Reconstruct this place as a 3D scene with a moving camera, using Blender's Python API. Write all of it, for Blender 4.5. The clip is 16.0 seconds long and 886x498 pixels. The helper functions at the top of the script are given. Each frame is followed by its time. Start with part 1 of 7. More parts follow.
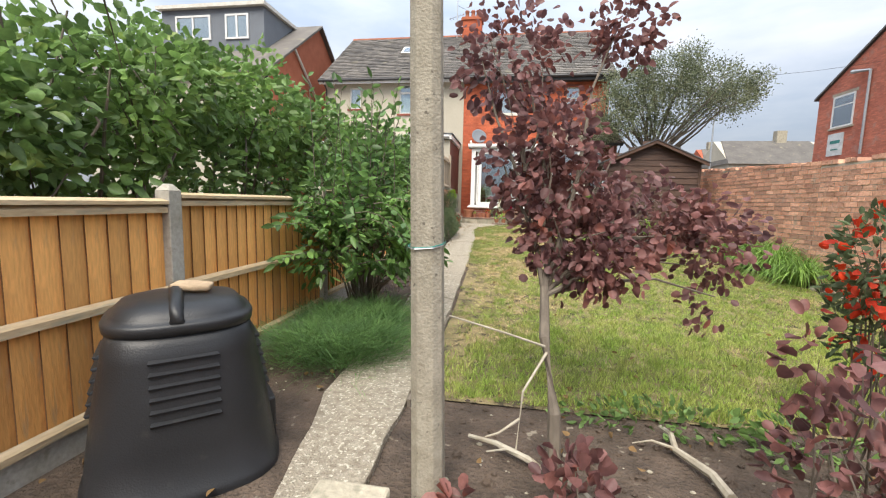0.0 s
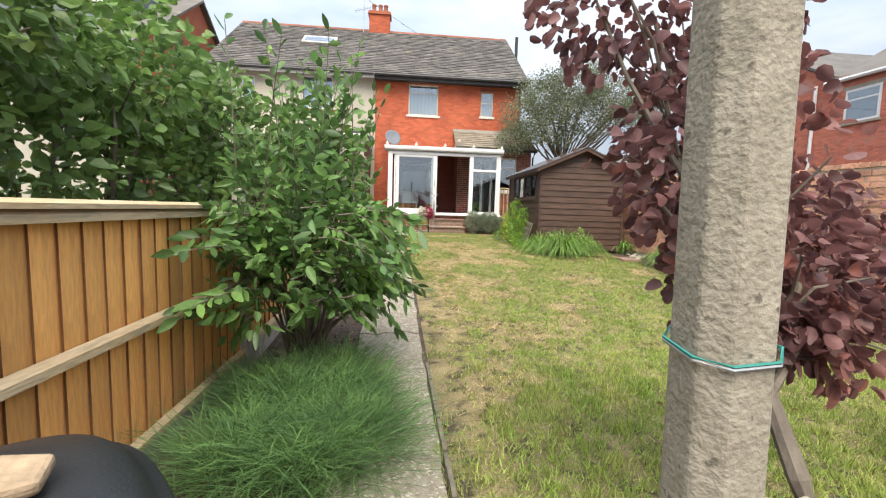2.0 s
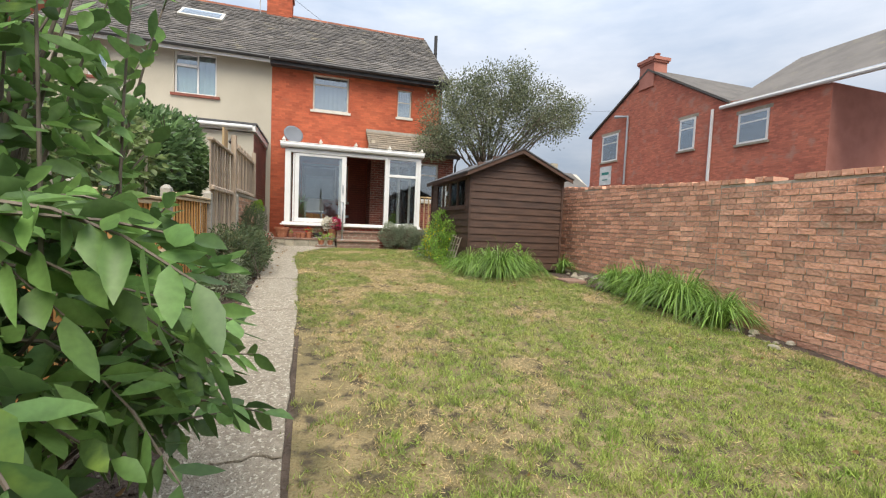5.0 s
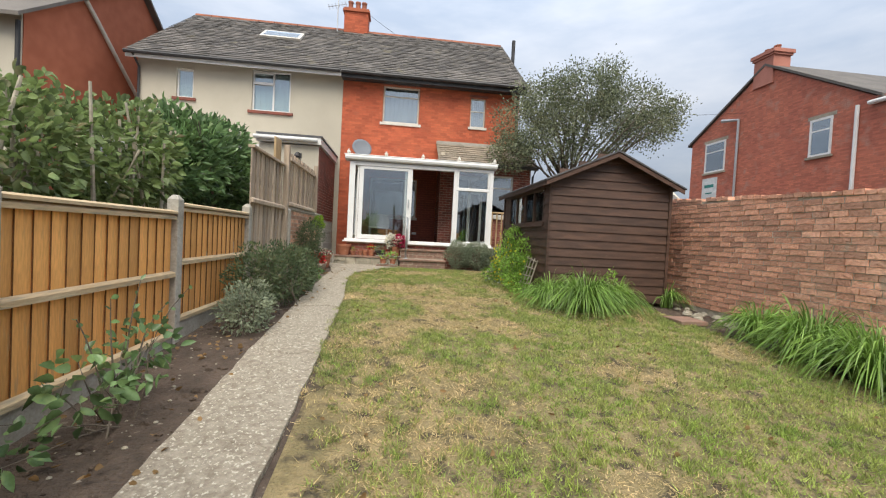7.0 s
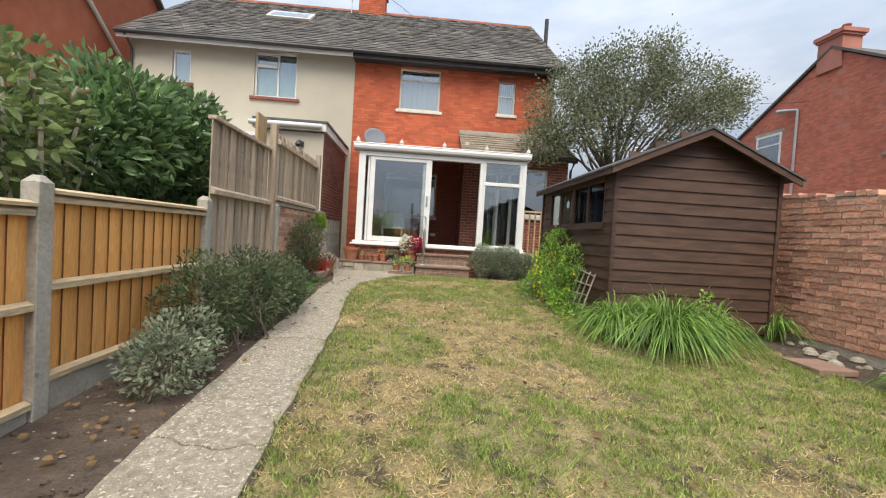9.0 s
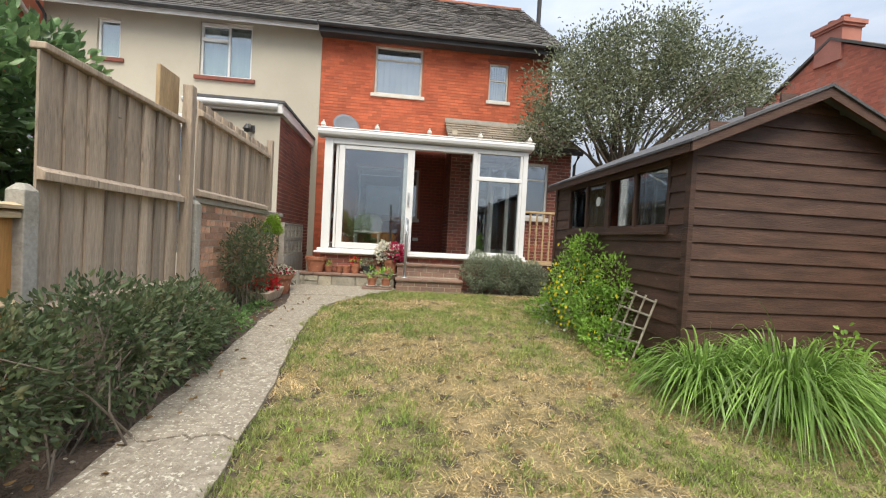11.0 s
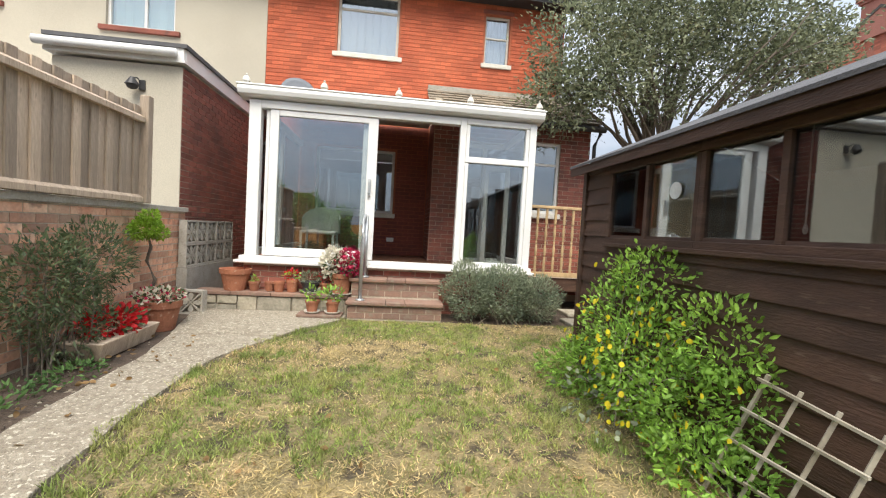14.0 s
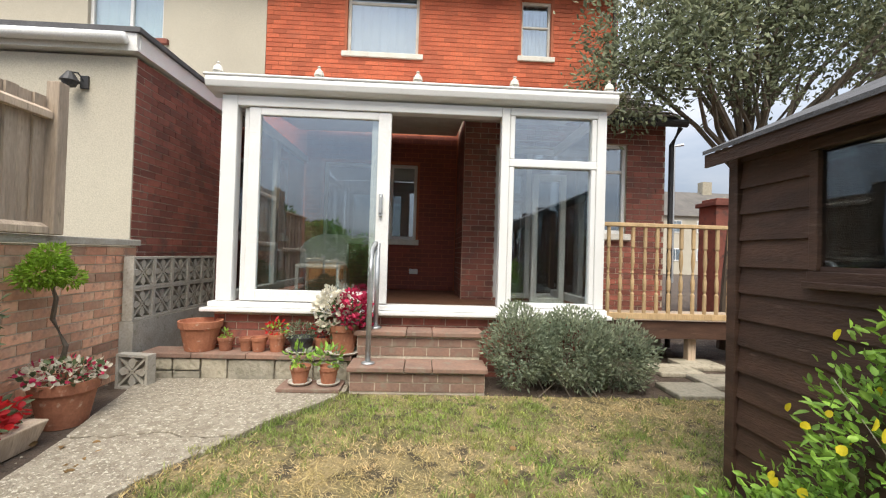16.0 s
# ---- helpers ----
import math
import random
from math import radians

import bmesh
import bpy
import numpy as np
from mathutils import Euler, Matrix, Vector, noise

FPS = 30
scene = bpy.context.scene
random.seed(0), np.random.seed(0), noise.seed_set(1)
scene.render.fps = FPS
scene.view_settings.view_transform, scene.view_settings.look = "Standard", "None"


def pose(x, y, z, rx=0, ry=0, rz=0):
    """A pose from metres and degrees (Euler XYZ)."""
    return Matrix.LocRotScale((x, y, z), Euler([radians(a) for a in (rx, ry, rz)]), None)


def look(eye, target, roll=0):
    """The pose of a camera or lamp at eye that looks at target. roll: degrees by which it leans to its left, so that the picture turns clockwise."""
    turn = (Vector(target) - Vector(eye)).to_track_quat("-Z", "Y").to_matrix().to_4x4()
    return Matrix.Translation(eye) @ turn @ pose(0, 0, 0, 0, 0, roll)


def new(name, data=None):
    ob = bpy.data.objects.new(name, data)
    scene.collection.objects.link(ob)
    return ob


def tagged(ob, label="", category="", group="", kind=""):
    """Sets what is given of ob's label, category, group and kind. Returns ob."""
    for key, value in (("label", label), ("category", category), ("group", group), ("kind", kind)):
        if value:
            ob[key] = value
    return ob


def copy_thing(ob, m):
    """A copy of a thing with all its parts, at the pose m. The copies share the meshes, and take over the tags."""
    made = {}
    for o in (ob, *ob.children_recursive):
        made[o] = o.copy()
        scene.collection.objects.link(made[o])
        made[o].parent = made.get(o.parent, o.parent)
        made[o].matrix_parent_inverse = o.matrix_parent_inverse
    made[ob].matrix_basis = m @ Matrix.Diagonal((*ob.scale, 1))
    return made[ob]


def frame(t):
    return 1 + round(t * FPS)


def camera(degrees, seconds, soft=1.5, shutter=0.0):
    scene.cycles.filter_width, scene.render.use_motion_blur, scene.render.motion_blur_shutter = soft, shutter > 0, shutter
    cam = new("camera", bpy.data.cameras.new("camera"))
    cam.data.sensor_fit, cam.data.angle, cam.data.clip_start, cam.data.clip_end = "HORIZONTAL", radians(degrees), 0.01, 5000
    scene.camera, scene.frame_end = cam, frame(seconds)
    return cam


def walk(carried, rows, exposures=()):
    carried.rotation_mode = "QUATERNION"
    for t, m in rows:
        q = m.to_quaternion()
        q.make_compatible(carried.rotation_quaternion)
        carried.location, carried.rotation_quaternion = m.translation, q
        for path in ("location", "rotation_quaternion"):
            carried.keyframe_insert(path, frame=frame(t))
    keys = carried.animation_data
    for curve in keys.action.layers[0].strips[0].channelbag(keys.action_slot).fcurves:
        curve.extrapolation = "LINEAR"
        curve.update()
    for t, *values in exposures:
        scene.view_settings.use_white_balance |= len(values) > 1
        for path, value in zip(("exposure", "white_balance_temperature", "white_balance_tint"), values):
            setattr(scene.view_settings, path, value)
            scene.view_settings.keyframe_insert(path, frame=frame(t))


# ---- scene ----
cam = camera(93.8, 16.0, soft=1.2)
PATH = [
    (0, (-0.058, 0.159, 1.261), (-0.362, 2.123, 1.035), 1.4),
    (0.5, (-0.304, 0.403, 1.31), (-0.612, 2.367, 1.09), 2.0),
    (1, (-0.53, 0.635, 1.27), (-0.706, 2.617, 1.069), 1.7),
    (1.5, (-0.783, 0.915, 1.299), (-0.769, 2.905, 1.096), 2.0),
    (2, (-0.891, 1.241, 1.285), (-0.7, 3.222, 1.095), 1.8),
    (2.5, (-0.939, 1.524, 1.271), (-0.592, 3.487, 1.106), 1.5),
    (3.5, (-0.943, 2.189, 1.177), (-0.34, 4.091, 1.043), 2.2),
    (5.8, (-0.327, 3.564, 1.309), (0.193, 5.492, 1.211), 3.0),
    (6, (-0.297, 3.665, 1.293), (0.167, 5.608, 1.203), 3.0),
    (6.5, (-0.221, 4.024, 1.319), (0.109, 5.995, 1.245), 2.9),
    (7, (-0.118, 4.354, 1.322), (0.101, 6.341, 1.265), 3.0),
    (7.5, (-0.022, 4.712, 1.371), (0.12, 6.706, 1.32), 3.0),
    (8, (-0.019, 5.088, 1.337), (0.079, 7.085, 1.287), 3.2),
    (8.5, (-0.045, 5.507, 1.38), (0.05, 7.504, 1.323), 3.5),
    (9, (-0.042, 5.963, 1.381), (0.084, 7.958, 1.318), 3.5),
    (9.2, (-0.061, 6.113, 1.389), (0.079, 8.108, 1.33), 3.5),
    (11.3, (-0.08, 7.872, 1.474), (0.19, 9.854, 1.429), 2.9),
    (11.5, (-0.094, 8.019, 1.494), (0.214, 9.995, 1.45), 2.8),
    (12, (-0.059, 8.4, 1.486), (0.337, 10.36, 1.435), 2.5),
    (12.5, (0.021, 8.765, 1.518), (0.476, 10.711, 1.461), 2.1),
    (13, (0.151, 9.195, 1.551), (0.635, 11.134, 1.486), 2.1),
    (13.5, (0.327, 9.517, 1.566), (0.746, 11.471, 1.489), 2.4),
    (14, (0.487, 9.799, 1.636), (0.723, 11.783, 1.549), 3.3),
    (14.5, (0.573, 10.177, 1.616), (0.738, 12.171, 1.603), 3.4),
    (15, (0.593, 10.536, 1.685), (0.72, 12.53, 1.78), 2.6),
    (15.5, (0.613, 10.949, 1.69), (0.682, 12.945, 1.802), 2.1),
    (16, (0.559, 11.352, 1.684), (0.652, 13.349, 1.713), 1.7),
]
walk(cam, [(t, look(eye, target, roll)) for t, eye, target, roll in PATH],
     exposures=[(0, 0.82), (1.5, 0.86), (3.0, 1.0), (3.7, 0.86), (6.0, 0.48), (9.0, 0.52), (12.5, 0.7), (14.0, 0.84), (16.0, 0.74)])

# ---- world, sun, exposure ----
SUN_EL, SUN_AZ = radians(57), radians(184)
world = bpy.data.worlds.new("world")
scene.world = world
world.use_nodes = True
wn, wl = world.node_tree.nodes, world.node_tree.links
wn.clear()
w_out = wn.new("ShaderNodeOutputWorld")
w_bg = wn.new("ShaderNodeBackground")
w_sky = wn.new("ShaderNodeTexSky")
w_sky.sky_type = "NISHITA"
w_sky.sun_disc = False
w_sky.sun_elevation, w_sky.sun_rotation = SUN_EL, SUN_AZ
w_sky.air_density, w_sky.dust_density = 1.0, 2.0
w_co = wn.new("ShaderNodeTexCoord")
w_map = wn.new("ShaderNodeMapping")
w_map.inputs["Scale"].default_value = (1.6, 1.6, 5.5)
w_noise = wn.new("ShaderNodeTexNoise")
w_noise.inputs["Scale"].default_value = 1.7
w_noise.inputs["Detail"].default_value = 6
w_noise.inputs["Roughness"].default_value = 0.55
w_ramp = wn.new("ShaderNodeValToRGB")
w_ramp.color_ramp.elements[0].position, w_ramp.color_ramp.elements[0].color = 0.32, (3.3, 3.85, 4.7, 1)
w_ramp.color_ramp.elements[1].position, w_ramp.color_ramp.elements[1].color = 0.68, (5.4, 5.6, 6.0, 1)
w_mix = wn.new("ShaderNodeMix")
w_mix.data_type = "RGBA"
w_mix.inputs["Factor"].default_value = 0.86
wl.new(w_co.outputs["Generated"], w_map.inputs["Vector"])
wl.new(w_map.outputs["Vector"], w_noise.inputs["Vector"])
wl.new(w_noise.outputs["Fac"], w_ramp.inputs["Fac"])
wl.new(w_sky.outputs["Color"], w_mix.inputs["A"])
wl.new(w_ramp.outputs["Color"], w_mix.inputs["B"])
# an overcast dome is about two and a half times brighter overhead than near the horizon
w_sep, w_up, w_grad = wn.new("ShaderNodeSeparateXYZ"), wn.new("ShaderNodeMath"), wn.new("ShaderNodeVectorMath")
w_up.operation, w_grad.operation = "MULTIPLY_ADD", "SCALE"
w_up.inputs[1].default_value, w_up.inputs[2].default_value = 2.2, 0.58
w_up.use_clamp = False
wl.new(w_co.outputs["Generated"], w_sep.inputs[0])
wl.new(w_sep.outputs["Z"], w_up.inputs[0])
wl.new(w_mix.outputs["Result"], w_grad.inputs[0])
wl.new(w_up.outputs[0], w_grad.inputs["Scale"])
wl.new(w_grad.outputs["Vector"], w_bg.inputs["Color"])
w_bg.inputs["Strength"].default_value = 0.092
wl.new(w_bg.outputs["Background"], w_out.inputs["Surface"])

sun_data = bpy.data.lights.new("sun", "SUN")
sun_data.energy, sun_data.angle, sun_data.color = 3.1, radians(40), (1.0, 0.92, 0.79)
sun = new("sun", sun_data)
sun.matrix_world = look((6 * math.sin(SUN_AZ), 6 * math.cos(SUN_AZ), 6 * math.tan(SUN_EL)), (0, 0, 0))
sun.location = (0, 0, 30)


# ---- materials ----
def mat(name, base, other=None, scale=6.0, rough=0.8, metal=0.0, bump=0.15, fine=60.0, vary=0.0, stain=None, stain_at=(0.55, 0.7), stretch=(1, 1, 1), leaf=False, spec=0.4, bump_dist=0.01, edge=(0.35, 0.65)):
    """A surface with broad blotches (base to other), fine grain, piece-by-piece variation and stains."""
    m = bpy.data.materials.new(name)
    m.use_nodes = True
    n, l = m.node_tree.nodes, m.node_tree.links
    n.clear()
    out = n.new("ShaderNodeOutputMaterial")
    p = n.new("ShaderNodeBsdfPrincipled")
    co = n.new("ShaderNodeTexCoord")
    mp = n.new("ShaderNodeMapping")
    mp.inputs["Scale"].default_value = stretch
    l.new(co.outputs["Object"], mp.inputs["Vector"])

    def noise_tex(sc, det=4.0):
        t = n.new("ShaderNodeTexNoise")
        t.inputs["Scale"].default_value = sc
        t.inputs["Detail"].default_value = det
        l.new(mp.outputs["Vector"], t.inputs["Vector"])
        return t.outputs["Fac"]

    def ramp(fac, a, b, ca, cb):
        r = n.new("ShaderNodeValToRGB")
        r.color_ramp.elements[0].position, r.color_ramp.elements[1].position = a, b
        r.color_ramp.elements[0].color, r.color_ramp.elements[1].color = (*ca, 1), (*cb, 1)
        l.new(fac, r.inputs["Fac"])
        return r.outputs["Color"]

    def mix(kind, fac, a, b):
        x = n.new("ShaderNodeMix")
        x.data_type, x.blend_type = "RGBA", kind
        if isinstance(fac, float):
            x.inputs["Factor"].default_value = fac
        else:
            l.new(fac, x.inputs["Factor"])
        l.new(a, x.inputs["A"])
        l.new(b, x.inputs["B"])
        return x.outputs["Result"]

    other = other or tuple(c * 0.75 for c in base)
    col = ramp(noise_tex(scale, 7.0), edge[0], edge[1], base, other)
    grain = noise_tex(fine, 3.0)
    col = mix("MULTIPLY", 0.6, col, ramp(grain, 0.3, 0.7, (0.72, 0.72, 0.72), (1.12, 1.12, 1.12)))
    if vary:
        info, geo = n.new("ShaderNodeObjectInfo"), n.new("ShaderNodeNewGeometry")
        add = n.new("ShaderNodeMath")
        add.operation = "ADD"
        l.new(info.outputs["Random"], add.inputs[0])
        l.new(geo.outputs["Random Per Island"], add.inputs[1])
        fr = n.new("ShaderNodeMath")
        fr.operation = "FRACT"
        l.new(add.outputs[0], fr.inputs[0])
        lo, hi = 1 - vary, 1 + vary
        col = mix("MULTIPLY", 1.0, col, ramp(fr.outputs[0], 0.0, 1.0, (lo, lo, lo), (hi, hi * 0.98, hi * 0.95)))
    if stain:
        s = n.new("ShaderNodeRGB")
        s.outputs[0].default_value = (*stain, 1)
        f = ramp(noise_tex(scale * 2.3, 6.0), stain_at[0], stain_at[1], (0, 0, 0), (1, 1, 1))
        col = mix("MIX", f, col, s.outputs[0])
    l.new(col, p.inputs["Base Color"])
    p.inputs["Roughness"].default_value = rough
    p.inputs["Metallic"].default_value = metal
    p.inputs["Specular IOR Level"].default_value = spec
    if bump:
        b = n.new("ShaderNodeBump")
        b.inputs["Strength"].default_value = bump
        b.inputs["Distance"].default_value = bump_dist
        l.new(grain, b.inputs["Height"])
        l.new(b.outputs["Normal"], p.inputs["Normal"])
    if leaf:
        tr = n.new("ShaderNodeBsdfTranslucent")
        l.new(col, tr.inputs["Color"])
        ms = n.new("ShaderNodeMixShader")
        ms.inputs[0].default_value = 0.4
        l.new(p.outputs[0], ms.inputs[1])
        l.new(tr.outputs[0], ms.inputs[2])
        l.new(ms.outputs[0], out.inputs["Surface"])
    else:
        l.new(p.outputs[0], out.inputs["Surface"])
    return m


def glass_mat(name, tint, gloss, grazing=0.95):
    m = bpy.data.materials.new(name)
    m.use_nodes = True
    n, l = m.node_tree.nodes, m.node_tree.links
    n.clear()
    out = n.new("ShaderNodeOutputMaterial")
    tr, gl, ms = n.new("ShaderNodeBsdfTransparent"), n.new("ShaderNodeBsdfGlossy"), n.new("ShaderNodeMixShader")
    tr.inputs[0].default_value = (*tint, 1)
    gl.inputs["Roughness"].default_value = 0.02
    gl.inputs["Color"].default_value = (0.9, 0.95, 1.0, 1)
    fr = n.new("ShaderNodeLayerWeight")
    fr.inputs["Blend"].default_value = 0.25
    mr = n.new("ShaderNodeMapRange")
    mr.inputs["To Min"].default_value, mr.inputs["To Max"].default_value = gloss, grazing
    l.new(fr.outputs["Fresnel"], mr.inputs["Value"])
    l.new(mr.outputs[0], ms.inputs[0])
    l.new(tr.outputs[0], ms.inputs[1])
    l.new(gl.outputs[0], ms.inputs[2])
    l.new(ms.outputs[0], out.inputs["Surface"])
    return m


SOIL = mat("soil", (0.118, 0.086, 0.064), (0.064, 0.047, 0.035), 5.0, 0.95, bump=0.9, fine=45, stain=(0.270, 0.230, 0.176), stain_at=(0.66, 0.72), bump_dist=0.04)
TURF = mat("turf", (0.18, 0.155, 0.07), (0.40, 0.31, 0.16), 3.4, 0.95, bump=1.0, fine=60, stain=(0.085, 0.068, 0.042), stain_at=(0.52, 0.64), bump_dist=0.05, edge=(0.34, 0.68))
BLADE = mat("green_grass_blade", (0.22, 0.30, 0.085), (0.38, 0.38, 0.15), 3.6, 0.75, bump=0, vary=0.5, leaf=True, edge=(0.34, 0.68))
FRESH = mat("fresh_grass_blade", (0.29, 0.41, 0.085), (0.42, 0.46, 0.14), 3.6, 0.75, bump=0, vary=0.5, leaf=True, edge=(0.34, 0.68))
STRAW = mat("dry_grass_blade", (0.48, 0.395, 0.185), (0.68, 0.53, 0.30), 3.6, 0.8, bump=0, vary=0.5, leaf=True, edge=(0.34, 0.68))
PATHM = mat("pebbled_concrete", (0.36, 0.318, 0.248), (0.24, 0.205, 0.155), 21.0, 0.9, bump=1.0, fine=85, stain=(0.52, 0.48, 0.39), stain_at=(0.58, 0.62), bump_dist=0.02)
CONC = mat("concrete", (0.42, 0.40, 0.36), (0.34, 0.32, 0.27), 7.0, 0.9, bump=0.4, fine=50, vary=0.06, stain=(0.2, 0.19, 0.14), stain_at=(0.62, 0.75))
POLEM = mat("weathered_concrete", (0.35, 0.32, 0.255), (0.27, 0.245, 0.19), 14.0, 0.95, bump=0.5, fine=90, stain=(0.14, 0.125, 0.1), stain_at=(0.66, 0.7))
FENCE = mat("orange_fence_board", (0.74, 0.385, 0.125), (0.64, 0.305, 0.09), 3.0, 0.75, bump=0.3, fine=22, vary=0.28, stretch=(4, 4, 0.6), stain=(0.50, 0.285, 0.125), stain_at=(0.58, 0.72))
# dark brown that paints the shadow lines between the fence boards
SEAM_SHADE = mat("board_seam_shade", (0.20, 0.10, 0.04), (0.14, 0.07, 0.03), 6.0, 0.9, bump=0.3, vary=0.2)
RAIL = mat("fence_rail", (0.54, 0.43, 0.28), (0.46, 0.34, 0.20), 4.0, 0.85, bump=0.35, fine=26, vary=0.1, stretch=(4, 0.6, 4), stain=(0.31, 0.27, 0.19), stain_at=(0.52, 0.7))
GREYW = mat("grey_weathered_wood", (0.48, 0.39, 0.30), (0.37, 0.295, 0.225), 4.0, 0.85, bump=0.5, fine=24, vary=0.34, stretch=(4, 4, 0.6), stain=(0.20, 0.16, 0.12), stain_at=(0.6, 0.74))
SHEDM = mat("brown_stained_wood", (0.086, 0.046, 0.031), (0.052, 0.028, 0.019), 3.0, 0.6, bump=0.45, fine=24, vary=0.2, stretch=(1, 1, 5), stain=(0.14, 0.095, 0.068), stain_at=(0.64, 0.8))
FELT = mat("roof_felt", (0.12, 0.12, 0.125), (0.085, 0.085, 0.09), 5.0, 0.95, bump=0.5, fine=90)
HBRICK = mat("orange_red_brick", (0.50, 0.132, 0.064), (0.42, 0.10, 0.05), 1.2, 0.85, bump=0.3, fine=40, vary=0.2, stain=(0.37, 0.11, 0.06), stain_at=(0.6, 0.75))
# street house: the distance haze is mixed into brick and mortar colour
SBRICK = mat("hazed_red_brick", (0.56, 0.195, 0.125), (0.47, 0.155, 0.105), 0.9, 0.9, bump=0.3, fine=40, vary=0.2, stain=(0.45, 0.24, 0.18), stain_at=(0.56, 0.72))
SMORTAR = mat("hazed_red_mortar", (0.46, 0.20, 0.15), (0.39, 0.16, 0.12), 2.0, 0.95, bump=0.3, fine=60)
DBRICK = mat("dark_red_brick", (0.27, 0.092, 0.066), (0.20, 0.072, 0.054), 3.0, 0.85, bump=0.3, fine=40, vary=0.3, stain=(0.13, 0.062, 0.05))
WBRICK = mat("old_garden_brick", (0.76, 0.43, 0.30), (0.62, 0.32, 0.215), 2.6, 0.92, bump=0.8, fine=26, vary=0.3, stain=(0.46, 0.34, 0.25), stain_at=(0.6, 0.74), bump_dist=0.02)
LBRICK = mat("buff_red_brick", (0.50, 0.25, 0.165), (0.58, 0.41, 0.29), 4.0, 0.9, bump=0.5, fine=34, vary=0.42, stain=(0.34, 0.20, 0.15), stain_at=(0.58, 0.7))
MORTAR = mat("mortar", (0.56, 0.49, 0.39), (0.42, 0.36, 0.28), 5.0, 0.95, bump=0.7, fine=50)
HMORTAR = mat("red_mortar", (0.43, 0.14, 0.075), (0.37, 0.115, 0.06), 3.0, 0.95, bump=0.3, fine=60)
RENDERM = mat("cream_render", (0.505, 0.468, 0.378), (0.455, 0.415, 0.335), 0.8, 0.9, bump=0.25, fine=80, stain=(0.414, 0.377, 0.304), stain_at=(0.6, 0.85))
TILE = mat("grey_roof_tile", (0.135, 0.125, 0.115), (0.10, 0.093, 0.087), 1.0, 0.9, bump=0.4, fine=30, vary=0.34, stain=(0.20, 0.18, 0.13), stain_at=(0.6, 0.75))
TILE2 = mat("mossy_roof_tile", (0.27, 0.23, 0.175), (0.21, 0.18, 0.14), 2.0, 0.9, bump=0.4, fine=30, vary=0.2)
REDTILE = mat("red_ridge_tile", (0.33, 0.125, 0.075), (0.25, 0.1, 0.065), 3.0, 0.9, vary=0.2)
UPVC = mat("white_upvc", (0.763, 0.763, 0.752), (0.707, 0.707, 0.686), 2.5, 0.35, bump=0.04, fine=120, stain=(0.577, 0.558, 0.508), stain_at=(0.68, 0.85))
OLDWHITE = mat("old_white_paint", (0.66, 0.64, 0.58), (0.57, 0.54, 0.47), 6.0, 0.6, bump=0.15, fine=70)
DARK = mat("black_gutter", (0.045, 0.045, 0.048), (0.03, 0.03, 0.032), 4.0, 0.5, bump=0.1)
BINM = mat("black_plastic", (0.020, 0.021, 0.024), (0.015, 0.016, 0.018), 4.0, 0.42, bump=0.15, fine=140, stain=(0.054, 0.050, 0.046), stain_at=(0.66, 0.85))
STONE = mat("limestone", (0.40, 0.365, 0.29), (0.30, 0.275, 0.215), 5.0, 0.92, bump=0.7, fine=30, vary=0.18, stain=(0.2, 0.19, 0.14), bump_dist=0.02)
SLABRED = mat("red_paving", (0.26, 0.16, 0.12), (0.20, 0.13, 0.10), 5.0, 0.85, bump=0.3, fine=45, vary=0.12, stain=(0.22, 0.18, 0.14))
TERRA = mat("terracotta", (0.36, 0.15, 0.085), (0.29, 0.115, 0.065), 9.0, 0.8, bump=0.2, fine=60, vary=0.15, stain=(0.5, 0.36, 0.27), stain_at=(0.6, 0.8))
STEEL = mat("galvanised_steel", (0.50, 0.52, 0.53), (0.42, 0.44, 0.45), 14.0, 0.42, metal=0.7, bump=0.1)
BALW = mat("pale_turned_wood", (0.50, 0.36, 0.20), (0.41, 0.29, 0.155), 5.0, 0.7, bump=0.2, fine=30, vary=0.14, stretch=(3, 3, 0.7))
BARK = mat("bark", (0.19, 0.16, 0.125), (0.12, 0.10, 0.08), 9.0, 0.95, bump=0.8, fine=35, stretch=(1, 1, 0.4))
DEADW = mat("bare_dead_wood", (0.44, 0.40, 0.32), (0.33, 0.29, 0.22), 9.0, 0.9, bump=0.4, fine=30)
# gloom of the rooms behind the panes, given as a dark colour
DARKIN = mat("dark_room_shade", (0.11, 0.10, 0.095), (0.08, 0.075, 0.07), 2.0, 0.9, bump=0)
PLASTER = mat("pale_interior_wall", (0.5, 0.49, 0.46), (0.45, 0.44, 0.42), 2.0, 0.9, bump=0)
FLOORW = mat("brown_floor_boards", (0.15, 0.075, 0.045), (0.11, 0.055, 0.035), 3.0, 0.5, bump=0.2, vary=0.15, stretch=(0.5, 5, 1))
POSTER = mat("sign_white", (0.74, 0.76, 0.74), None, 3.0, 0.5, bump=0)
TEAL = mat("teal_plastic", (0.04, 0.26, 0.22), None, 6.0, 0.4, bump=0)
GREY = mat("grey_dormer_cladding", (0.17, 0.19, 0.215), (0.15, 0.165, 0.19), 2.0, 0.7, bump=0.1)
BLUEBLIND = mat("pale_curtain", (0.68, 0.78, 0.75), (0.6, 0.72, 0.69), 4.0, 0.9, bump=0.1, stretch=(8, 8, 0.4))
WICKER = mat("white_wicker", (0.62, 0.62, 0.59), (0.52, 0.52, 0.49), 30.0, 0.7, bump=0.4)
INBRICK = mat("deep_red_inner_brick", (0.24, 0.062, 0.042), (0.19, 0.05, 0.036), 2.0, 0.7, bump=0.3, fine=40, vary=0.12)
